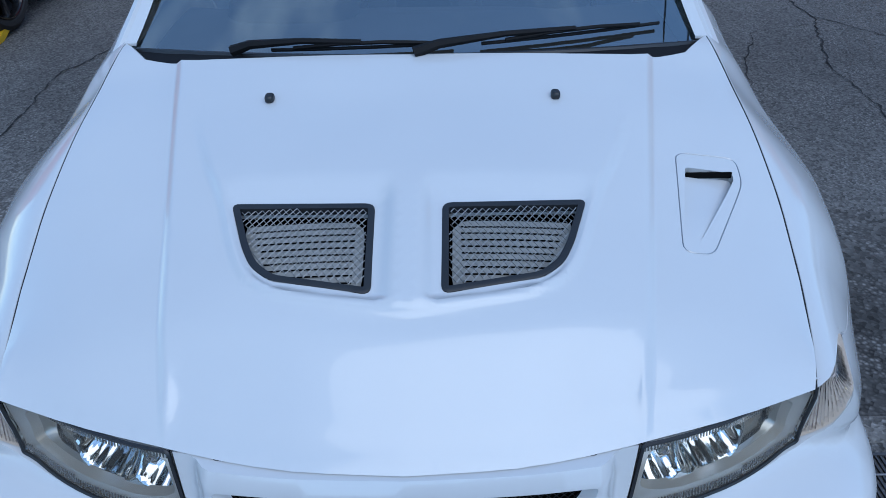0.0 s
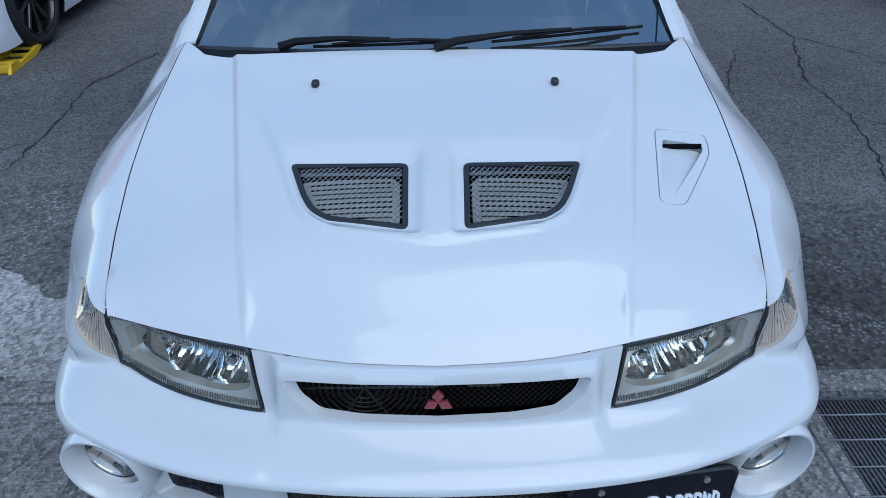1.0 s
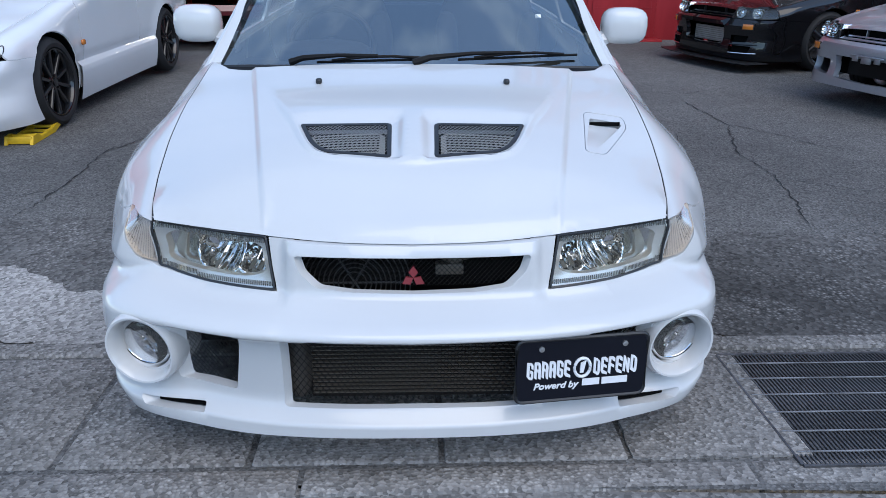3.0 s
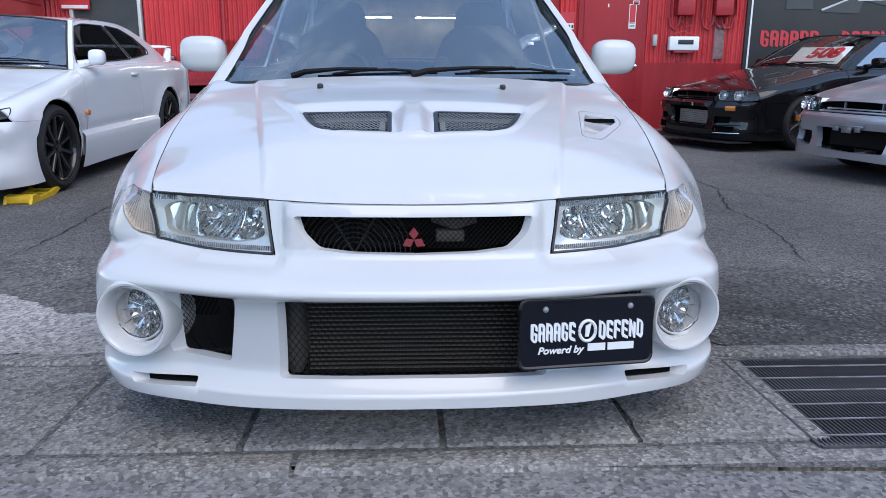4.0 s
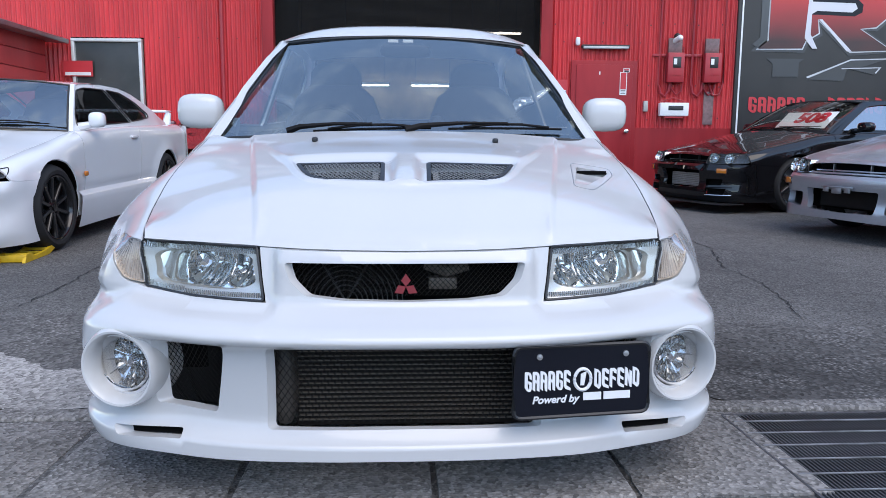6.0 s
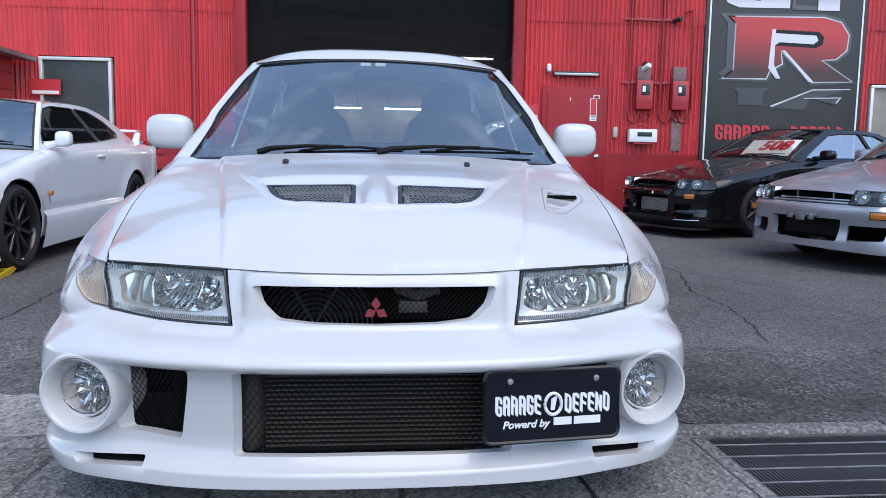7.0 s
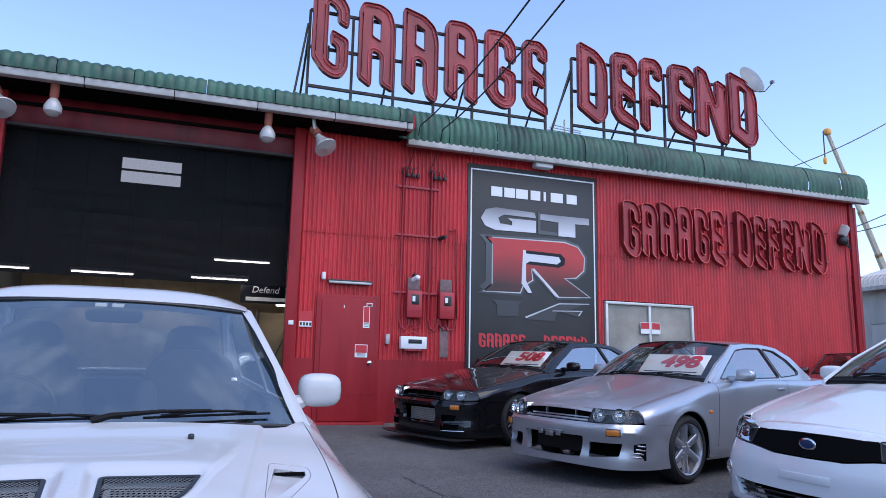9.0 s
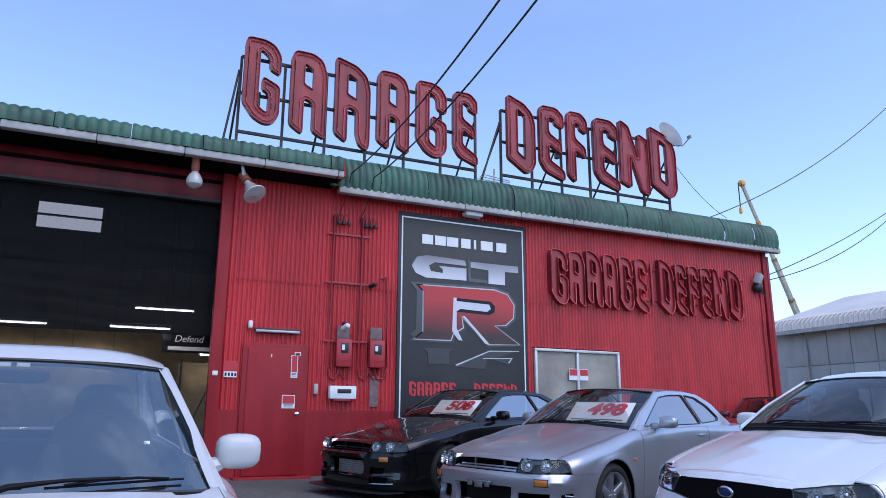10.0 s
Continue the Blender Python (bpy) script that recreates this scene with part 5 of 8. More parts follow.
# big sign board with the logo
sb = thing("sign_board", "tall dark sign board with a white border line", "sign", m=pose(6.23, W - 0.03, 2.9))
Geo().box((0, 0, 0.02), (2.68, 0.05, 3.86), None, 0.006).make("board", "blackboard", sb)
for c, s in (((-1.27, -0.028, 0.0), (0.025, 0.006, 3.68)), ((1.27, -0.028, 0.0), (0.025, 0.006, 3.68)), ((0, -0.028, 1.85), (2.565, 0.006, 0.025))):
    Geo().box(c, s).make("border_line", "signwhite", sb)
def print_fade(name, low, high, z0, z1, rough=0.35):
    """Printed colour that fades from low to high over the height of the artwork."""
    m = material(name, low, rough, bump=0.02, bscale=40)
    n, l = m.node_tree.nodes, m.node_tree.links
    tc, sep, rng, mix, wave = (n.new("ShaderNode" + k) for k in ("TexCoord", "SeparateXYZ", "MapRange", "MixRGB", "TexNoise"))
    rng.inputs["From Min"].default_value, rng.inputs["From Max"].default_value = z0, z1
    mix.inputs["Color1"].default_value, mix.inputs["Color2"].default_value = (*low, 1), (*high, 1)
    wave.inputs["Scale"].default_value, wave.inputs["Detail"].default_value = 1.3, 1.0
    add = n.new("ShaderNodeMath")
    add.operation = "MULTIPLY_ADD"
    add.inputs[1].default_value = 0.5
    l.new(tc.outputs["Object"], sep.inputs["Vector"]), l.new(sep.outputs["Z"], rng.inputs["Value"]), l.new(tc.outputs["Object"], wave.inputs["Vector"])
    sub = n.new("ShaderNodeMath")
    sub.operation, sub.inputs[1].default_value = "SUBTRACT", 0.25
    l.new(wave.outputs["Fac"], add.inputs[0]), l.new(rng.outputs["Result"], add.inputs[2]), l.new(add.outputs[0], sub.inputs[0])
    l.new(sub.outputs[0], mix.inputs["Fac"]), l.new(mix.outputs["Color"], n["Principled BSDF"].inputs["Base Color"])
    return m


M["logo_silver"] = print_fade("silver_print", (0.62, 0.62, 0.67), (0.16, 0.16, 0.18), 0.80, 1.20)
M["logo_red"] = print_fade("red_gradient_print", (0.035, 0.012, 0.012), (0.50, 0.028, 0.028), -0.25, 0.36)
M["logo_grey"] = print_fade("grey_print", (0.035, 0.036, 0.04), (0.075, 0.08, 0.085), -0.6, 0.6)
M["logo_light"] = material("pale_print", (0.50, 0.52, 0.55), 0.35, var=0.3, scale=4)
ylo = -0.031
BOARD_WORDS = []


def logo(poly, mat, d=0.005, hole=None, y=ylo):
    return Geo().prism(poly, d, Matrix.Translation((0, y - d, 0)), hole).make("logo_shape", mat, sb, smooth=0)


for k, (x0, x1) in enumerate(((-0.88, -0.66), (-0.62, -0.40), (-0.38, -0.14), (-0.08, 0.12), (0.19, 0.24), (0.34, 0.60), (0.68, 0.90))):
    logo([(x0, 1.38), (x1, 1.38), (x1, 1.56), (x0, 1.56)], "signwhite")
logo([(-1.08, 0.95), (-0.98, 1.12), (-0.78, 1.17), (0.0, 1.14), (0.03, 1.04), (-0.62, 1.05), (-0.74, 0.98), (-0.7, 0.88), (-0.46, 0.86), (-0.46, 0.93), (-0.55, 0.99), (0.03, 0.99), (0.03, 0.76), (-0.8, 0.75), (-1.0, 0.82)], "logo_silver")
logo([(0.12, 1.13), (1.16, 1.13), (1.16, 1.0), (0.86, 1.0), (0.86, 0.74), (0.5, 0.74), (0.5, 1.0), (0.12, 1.02)], "logo_silver")
logo([(0.07, 1.18), (0.12, 1.13), (0.12, 0.82), (0.48, 0.80), (0.48, 0.74), (0.07, 0.74)], "logo_grey")
logo([(-1.12, 0.66), (-0.86, 0.62), (-0.86, -0.34), (-1.0, -0.36), (-1.1, -0.3), (-0.98, -0.2), (-0.98, 0.5)], "logo_grey")
R_out = [(-0.95, 0.60), (0.62, 0.62), (0.9, 0.55), (1.04, 0.36), (1.02, 0.12), (0.86, -0.02), (0.6, -0.05), (1.14, -0.38), (0.48, -0.40), (-0.08, 0.10), (-0.05, -0.12), (-0.25, -0.24), (-0.30, -0.36), (-1.0, -0.37), (-0.84, -0.24), (-0.84, 0.50)]
R_hole = [(-0.24, 0.42), (-0.24, 0.16), (-0.08, 0.16), (0.5, 0.14), (0.62, 0.20), (0.63, 0.32), (0.54, 0.40)]
logo(shrink(R_out, -0.065), "logo_grey", 0.002)
logo(shrink(R_out, -0.022), "logo_light", 0.005)
logo(R_out, "logo_red", 0.009, R_hole)
logo(shrink(R_hole, 0.0), "plate", 0.0085)
logo([(-0.2, 0.36), (0.5, 0.34), (0.54, 0.26), (0.46, 0.20), (-0.1, 0.22), (-0.2, 0.16)], "logo_silver", 0.011)
logo([(-0.24, 0.42), (-0.18, 0.42), (-0.18, -0.14), (-0.06, -0.36), (-0.14, -0.36), (-0.27, -0.2)], "logo_silver", 0.012)
logo([(-0.06, 0.09), (-0.01, 0.09), (0.5, -0.40), (0.42, -0.40)], "logo_silver", 0.012)
logo([(-0.85, -0.52), (-0.25, -0.52), (-0.33, -0.58), (-0.33, -0.80), (-0.75, -0.80), (-0.75, -0.6)], "logo_grey")
logo([(-0.2, -0.84), (0.5, -0.53), (1.14, -0.50), (0.62, -0.66), (0.98, -0.66), (0.9, -0.76), (0.45, -0.66), (0.4, -0.86)], "logo_grey")
logo([(-0.2, -0.80), (0.5, -0.52), (1.14, -0.50), (1.14, -0.515), (0.5, -0.54), (-0.17, -0.82)], "logo_light", 0.008)
for txt_, xa, xb in (("GARAGE", -1.1, -0.17), ("DEFEND", 0.18, 1.1)):
    n_ = len(txt_)
    for k_, ch_ in enumerate(txt_):
        BOARD_WORDS.append((ch_, xa + (xb - xa) * k_ / n_, (xb - xa) / n_ * 0.86))
logo([(0.36, -0.66), (1.0, -0.64), (0.92, -0.74), (0.9, -0.73), (0.96, -0.655), (0.36, -0.675)], "logo_light", 0.008)

# letters of the shop's signs
GLYPH = {
    "G": ([(0, .93), (.05, 1), (.55, 1), (.82, .95), (1, .83), (1, .60), (.68, .66), (.68, .80), (.42, .88), (.42, .2), (.68, .13), (.68, .37), (.5, .40), (.5, .56), (1, .47), (1, .12), (.85, .02), (.6, 0), (.3, .06), (0, .22)], None),
    "A": ([(0, .1), (0, .92), (.1, 1), (.6, 1), (.88, .93), (1, .78), (1, -.02), (.62, .06), (.62, .40), (.38, .44), (.38, .0)], [(.38, .86), (.62, .80), (.62, .56), (.38, .61)]),
    "R": ([(0, .12), (0, 1.04), (.6, .97), (.9, .86), (1, .70), (1, .05), (.95, -.04), (.7, .02), (.6, .16), (.6, .42), (.36, .46), (.36, .02)], [(.36, .86), (.62, .80), (.62, .56), (.36, .61)]),
    "E": ([(0, .2), (0, .93), (.1, 1), (.7, 1), (1, .9), (1, .70), (.64, .76), (.64, .82), (.38, .86), (.38, .62), (.9, .50), (.9, .34), (.38, .46), (.38, .24), (1, .10), (1, -.04), (.25, .06)], None),
    "F": ([(0, .08), (0, .93), (.1, 1), (.7, 1), (1, .9), (1, .70), (.64, .76), (.64, .82), (.38, .86), (.38, .62), (.9, .50), (.9, .34), (.38, .46), (.38, -.02)], None),
    "D": ([(0, .15), (0, 1.04), (.6, .95), (.9, .83), (1, .68), (1, .12), (.85, .0), (.65, -.03)], [(.36, .86), (.64, .78), (.64, .17), (.36, .25)]),
    "N": ([(0, .1), (0, 1.04), (.32, .97), (.64, .5), (.64, .88), (1, .80), (1, -.04), (.72, .0), (.36, .52), (.36, .03)], None),
}


for ch_, x_, w_ in BOARD_WORDS:
    o_, h_ = GLYPH[ch_]
    f_ = lambda poly: [(x_ + p[0] * w_, -1.37 + p[1] * 0.25) for p in poly]
    Geo().prism(f_(o_), 0.005, Matrix.Translation((0, ylo - 0.005, 0)), f_(h_) if h_ else None).make("letter", "signred", sb, smooth=0)


def channel_letter(ch, name, x, z, w, h, y, depth, parent, mat_face, mat_side, edge=False):
    o, hole = GLYPH[ch]
    fit_ = lambda poly: [(p[0] * w, p[1] * h) for p in poly]
    o, hole = rounded(fit_(o), 0.05 * h, 3), (rounded(fit_(hole), 0.02 * h, 2) if hole else None)
    at = Matrix.Translation((x, y, z))
    L_ = Geo().prism(o, 0.012, at @ Matrix.Translation((0, 0.035, 0)), hole).make(name, mat_face, parent, smooth=0)
    sd_ = Geo()
    for loop in [o] + ([hole] if hole else []):
        n = len(loop)
        sd_.add([(p[0], 0, p[1]) for p in loop] + [(p[0], depth, p[1]) for p in loop], [(i, (i + 1) % n, n + (i + 1) % n, n + i) for i in range(n)], at)
        ins_ = shrink(loop, 0.010 if loop is o else -0.010)
        sd_.add([(p[0], 0, p[1]) for p in loop] + [(p[0], 0, p[1]) for p in ins_] + [(p[0], 0.036, p[1]) for p in ins_], [(i, (i + 1) % n, n + (i + 1) % n, n + i) for i in range(n)] + [(n + i, n + (i + 1) % n, 2 * n + (i + 1) % n, 2 * n + i) for i in range(n)], at)
    sd_.make("return_edge", mat_side, L_, smooth=0)
    tb = Geo()
    for loop in ([o] + ([hole] if hole else []) if edge else [shrink(o, 0.065)]):
        tb.tube([at @ Vector((p[0], -0.006 if edge else 0.015, p[1])) for p in loop], 0.010 if edge else 0.009, 5, closed=True)
    tb.make("neon_tube", "paletube" if edge else "neon", L_)
    return L_


rs = thing("roof_sign", "large weathered red channel letters on a steel frame", "sign")
YS = 9.75
k10 = (YS + 2.173) / (W + 2.173)
place = [("G", 1.98, 2.62, 6.10, 7.70), ("A", 2.80, 3.46, 6.03, 7.63), ("R", 3.62, 4.30, 5.98, 7.62), ("A", 4.44, 5.09, 6.02, 7.60), ("G", 5.24, 5.88, 6.02, 7.56), ("E", 6.03, 6.56, 6.04, 7.50),
         ("D", 7.26, 7.92, 6.06, 7.62), ("E", 8.03, 8.64, 6.04, 7.60), ("F", 8.73, 9.25, 6.02, 7.60), ("E", 9.42, 10.08, 6.02, 7.58), ("N", 10.13, 10.92, 6.04, 7.60), ("D", 10.98, 11.72, 6.04, 7.60)]
for ch, x0, x1, z0, z1 in place:
    sx = lambda v: 0.259 + (v - 0.259) * k10
    sz = lambda v: 1.165 + (v - 1.165) * k10
    channel_letter(ch, "sign_letter", sx(x0), sz(z0), sx(x1) - sx(x0), sz(z1) - sz(z0), YS, 0.11, rs, "redsign", "redsign")
fz0, fz1 = 6.02, 7.42
for x0, x1 in ((1.98, 6.70), (7.30, 11.80)):
    for z in (fz0 + 0.02, (fz0 + fz1) / 2 + 0.05, fz1 + 0.05):
        Geo().box(((x0 + x1) / 2, YS + 0.2, z), (x1 - x0, 0.05, 0.05)).make("frame_rail", "frame", rs, smooth=0)
    n = 6
    for k in range(n + 1):
        x = x0 + (x1 - x0) * k / n
        Geo().box((x, YS + 0.2, (5.62 + fz1) / 2), (0.045, 0.045, fz1 - 5.62 + 0.1)).make("frame_post", "frame", rs, smooth=0)
        if k % 2 == 0:
            Geo().tube([(x, YS + 0.22, fz1 - 0.3), (x + 0.02, YS + 1.5, 5.8)], 0.022, 6).make("frame_brace", "frame", rs)
Geo().tube([(1.95, YS + 0.2, 7.2), (1.72, YS + 0.1, 5.6)], 0.02, 6).make("frame_brace", "frame", rs)
Geo().tube([(7.28, YS + 0.2, 7.2), (6.75, YS + 0.1, 5.7)], 0.02, 6).make("frame_brace", "frame", rs)
for x, z in ((2.3, 6.7), (5.55, 6.5), (7.55, 6.85), (8.7, 6.75), (11.4, 6.75)):
    Geo().box((x, YS + 0.2, z), (0.09, 0.1, 0.26), None, 0.01).make("transformer", "trim", rs)

ws_ = thing("wall_sign", "red outlined channel letters on the cladding", "sign")
for ch, x0, x1, z0, z1 in [("G", 8.10, 8.49, 3.35, 4.45), ("A", 8.53, 8.90, 3.36, 4.44), ("R", 8.96, 9.33, 3.38, 4.48), ("A", 9.38, 9.73, 3.34, 4.46), ("G", 9.79, 10.13, 3.34, 4.45), ("E", 10.20, 10.53, 3.34, 4.45),
                           ("D", 10.86, 11.24, 3.36, 4.48), ("E", 11.30, 11.60, 3.35, 4.44), ("F", 11.67, 11.96, 3.34, 4.43), ("E", 12.03, 12.33, 3.34, 4.42), ("N", 12.40, 12.80, 3.33, 4.42), ("D", 12.87, 13.24, 3.34, 4.43)]:
    channel_letter(ch, "sign_letter", x0, z0, x1 - x0, z1 - z0, W - 0.15, 0.12, ws_, "redshade", "redsign", edge=True)
for z in (3.62, 4.28):
    Geo().box((10.85, W - 0.03, z), (5.2, 0.04, 0.05)).make("sign_rail", "redpipe", ws_, smooth=0)
Geo().box((10.69, W - 0.08, 3.95), (0.05, 0.04, 0.9)).make("sign_rail", "redpipe", ws_, smooth=0)

# windows
for nm, x0, x1, z0, z1, gm, lab in (("window_1", 7.74, 9.76, 1.34, 2.48, "frost", "frosted sliding window with aluminium frame"), ("window_2", -5.62, -4.52, 0.97, 2.60, "frostdark", "dark patterned glass window with white frame")):
    wd_ = thing(nm, lab, "window", kind="structure")
    t = 0.05
    for c, s in ((((x0 + x1) / 2, W, z1 - t / 2), (x1 - x0, 0.1, t)), (((x0 + x1) / 2, W, z0 + t / 2), (x1 - x0, 0.1, t)), ((x0 + t / 2, W, (z0 + z1) / 2), (t, 0.1, z1 - z0 - 2 * t)), ((x1 - t / 2, W, (z0 + z1) / 2), (t, 0.1, z1 - z0 - 2 * t))):
        Geo().box(c, s, None, 0.004).make("window_frame", "alusash", wd_)
    if nm == "window_1":
        Geo().box((8.74, W - 0.005, (z0 + z1) / 2), (0.05, 0.06, z1 - z0 - 2 * t), None, 0.004).make("meeting_rail", "alusash", wd_)
        Geo().box((8.24, W + 0.02, (z0 + z1) / 2), (0.94, 0.012, z1 - z0 - 0.1)).make("pane", gm, wd_)
        Geo().box((9.24, W + 0.005, (z0 + z1) / 2), (0.94, 0.012, z1 - z0 - 0.1)).make("pane", gm, wd_)
        for x in (8.62, 8.87):
            so = Geo().box((x, W - 0.03, 2.0), (0.2, 0.005, 0.22)).make("sticker", "signwhite", wd_)
            Geo().box((x, W - 0.035, 2.04), (0.18, 0.005, 0.12)).make("red_field", "signred", so)
    else:
        Geo().box(((x0 + x1) / 2, W + 0.01, (z0 + z1) / 2), (x1 - x0 - 0.1, 0.012, z1 - z0 - 0.1)).make("pane", gm, wd_)
        so = Geo().box((-5.52, W - 0.06, 2.13), (0.46, 0.01, 0.24)).make("sticker", "signred", wd_)
        Geo().box((-5.52, W - 0.067, 2.05), (0.40, 0.005, 0.05)).make("text_bar", "signwhite", so)

# bay: black tarpaulin, lit inside
tp = Geo()
tp.grid(lambda x, z: (x, W + 0.18 + 0.02 * math.sin(z * 9 + 0.6 * x) * (0.4 + 0.6 * math.sin(x * 1.3)) + 0.02 * math.sin(x * 6) + 0.010 * math.sin(z * 27 + 1.5 * math.sin(x * 1.4) + 0.5 * x) * (0.5 + 0.5 * math.sin(x * 2.1 + z * 3)) + 0.006 * math.sin(z * 49 + 2.2 * math.sin(x * 2.3)) * max(0.0, math.sin(x * 3.1 - z * 4)), z), list(np.linspace(-2.5, 1.85, 90)), list(np.linspace(2.42, 4.78, 110)))
tarp = tagged(tp.make("curtain", "tarp", smooth=80), "black tarpaulin curtain hanging in the open bay", "curtain")
Geo().tube([(-2.5, W + 0.17, 4.72), (1.85, W + 0.17, 4.72)], 0.03, 8).make("curtain_rail", "steel", tarp)
tagged(Geo().box((-0.3, 15.5, 0.24), (5.6, 11.8, 0.02)).make("floor_bay", "road", smooth=0), "grey concrete floor inside the bay", "floor", kind="structure")
for nm, c, s, mt in (("wall_bay", (-3.2, 15.5, 2.6), (0.1, 11.6, 5.0), "greywall"), ("wall_bay", (5.0, 15.5, 2.6), (0.1, 11.6, 5.0), "greywall"), ("wall_bay", (0.9, 15.6, 2.2), (8.1, 0.1, 4.6), "board")):
    tagged(Geo().box(c, s).make(nm, mt, smooth=0), "inner wall of the work bay", "wall", kind="structure")
# bay ceiling in the same black, its gloom painted in
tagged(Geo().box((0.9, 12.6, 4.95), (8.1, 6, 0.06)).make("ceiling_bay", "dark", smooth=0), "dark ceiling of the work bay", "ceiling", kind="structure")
for x, z, y in ((-1.11, 2.65, 11.2), (1.17, 3.0, 11.2), (0.80, 2.66, 11.2), (2.4, 2.30, 12.0), (-2.7, 2.65, 11.2), (-1.47, 2.42, 15.1), (0.05, 2.42, 15.1)):
    lt = thing("tube_lamp", "lit white strip lamp hanging in the bay", "lamp", "lamps in the bay", pose(x, y, z))
    Geo().box((0, 0, 0.045), (1.0, 0.07, 0.05), None, 0.01).make("lamp_tray", "signwhite", lt)
    Geo().tube([(-0.48, 0, 0), (0.48, 0, 0)], 0.011, 8).make("tube", "tube_light", lt)
    for dx in (-0.4, 0.4):
        Geo().tube([(dx, 0, 0.06), (dx, 0, 4.94 - z)], 0.004, 4).make("hanger", "trim", lt)
sk = thing("skylight_panel", "bright translucent panel above the bay", "skylight", m=pose(-0.48, 11.2, 4.49))
Geo().box((0, 0, 0.12), (0.98, 0.01, 0.20)).make("pane", "skylight", sk)
Geo().box((0, 0, -0.12), (0.98, 0.01, 0.20)).make("pane", "skylight", sk)
Geo().box((0, -0.02, 0.0), (1.06, 0.03, 0.03)).make("rail", "trim", sk)
Geo().tube([(-0.5, 0.02, -0.2), (-0.5, 0.02, 0.45)], 0.012, 5).make("hanger", "trim", sk)
Geo().tube([(0.5, 0.02, -0.2), (0.5, 0.02, 0.45)], 0.012, 5).make("hanger", "trim", sk)
bn = thing("banner", "black banner with white writing inside the bay", "banner", m=pose(2.2, 11.6, 2.47))
Geo().box((0, 0, 0), (2.0, 0.02, 0.36)).make("cloth", "plate", bn)
writing("Defend", 0.17, "signwhite", bn, Matrix.Translation((-0.55, -0.013, 0.07)), shear=0.2)
Geo().box((0.15, -0.012, 0.07), (0.5, 0.004, 0.09)).make("text_bar", "signwhite", bn)
Geo().box((-0.3, -0.012, -0.1), (1.2, 0.004, 0.07)).make("text_bar", "signwhite", bn)
for dx in (-0.9, 0.9):
    Geo().tube([(dx, 0.0, 0.15), (dx, 0.0, 2.46)], 0.005, 4).make("hanger", "trim", bn)
rk = thing("storage_rack", "steel rack with plywood panels in the bay", "rack", m=pose(2.35, 12.6, 0.25))
for x in (-0.7, 0.0, 0.7):
    Geo().box((x, 0, 1.0), (0.04, 0.04, 2.0)).make("upright", "trim", rk, smooth=0)
Geo().box((0, 0.1, 1.0), (1.5, 0.02, 1.9)).make("panel", "board", rk, smooth=0)
Geo().tube([(-0.7, -0.03, 0.2), (0.0, -0.03, 1.9)], 0.012, 6).make("brace", "trim", rk)

# lamps under the canopy
for x, spot in ((-2.55, True), (-1.75, False), (1.27, False), (1.97, True)):
    y, z = 9.0, 4.98
    lm = thing("flood_lamp", "clear outdoor flood bulb under the canopy", "lamp", "lamps under the canopy", pose(x, y, z) @ Matrix.Diagonal((1.5, 1.5, 1.5, 1) if spot else (1.15, 1.15, 1.15, 1)))
    M.setdefault("socket", material("rusty_socket", (0.24, 0.06, 0.035), 0.7, var=0.4, scale=20))
    M.setdefault("bulb", material("frosted_bulb", (0.44, 0.43, 0.42), 0.12, coat=1.0, var=0.1, scale=5))
    if spot:
        q = pose(0, 0, -0.1, 35, 35 if x > 0 else -35, 0)
        Geo().tube([(0.0, 0, 0.12), (0.02, 0, 0.0), (0.05, 0, -0.12)], 0.022, 6).make("arm", "steel", lm)
        Geo().lathe([(0.03, 0.0), (0.045, -0.05), (0.10, -0.16), (0.125, -0.20), (0.12, -0.21), (0.0, -0.225)], 22, pose(0.06, 0, -0.1) @ pose(0, 0, 0, -30, -25, 0)).make("bulb", "bulb", lm)
        Geo().lathe([(0.0, 0.12), (0.05, 0.11), (0.055, 0.0), (0.0, -0.02)], 16, pose(0.06, 0, -0.1) @ pose(0, 0, 0, -30, -25, 0)).make("socket", "socket", lm)
    else:
        Geo().lathe([(0.0, 0.12), (0.055, 0.1), (0.055, -0.05), (0.045, -0.10), (0.0, -0.1)], 16).make("socket", "socket", lm)
        Geo().lathe([(0.04, -0.09), (0.08, -0.14), (0.11, -0.21), (0.105, -0.27), (0.06, -0.32), (0.0, -0.335)], 22).make("bulb", "bulb", lm)
pl = thing("sign_lamp", "white box lamp above the sign board", "lamp", m=pose(6.35, W - 0.16, 4.93))
Geo().box((0, 0, 0), (0.36, 0.2, 0.10), None, 0.02).make("lamp_head", "signwhite", pl)
Geo().box((0, 0.12, 0.02), (0.1, 0.1, 0.06)).make("bracket", "steel", pl)
sp = thing("wall_spotlight", "grey spotlight and wiring at the corner of the wall", "lamp", m=pose(13.75, W - 0.12, 4.28))
Geo().box((0, -0.05, 0.06), (0.2, 0.14, 0.24), pose(0, 0, 0, 20, 10, 25), 0.02).make("lamp_head", "gutter", sp)
Geo().blob((0.05, 0, -0.16), (0.12, 0.1, 0.12), 2.4).make("junction", "trim", sp)
for k in range(4):
    Geo().tube([(0.0, 0, -0.1), (0.08 + 0.05 * k, -0.06, -0.3 - 0.03 * k), (0.2, 0, -0.2)], 0.008, 5).make("cable", "trim", sp)
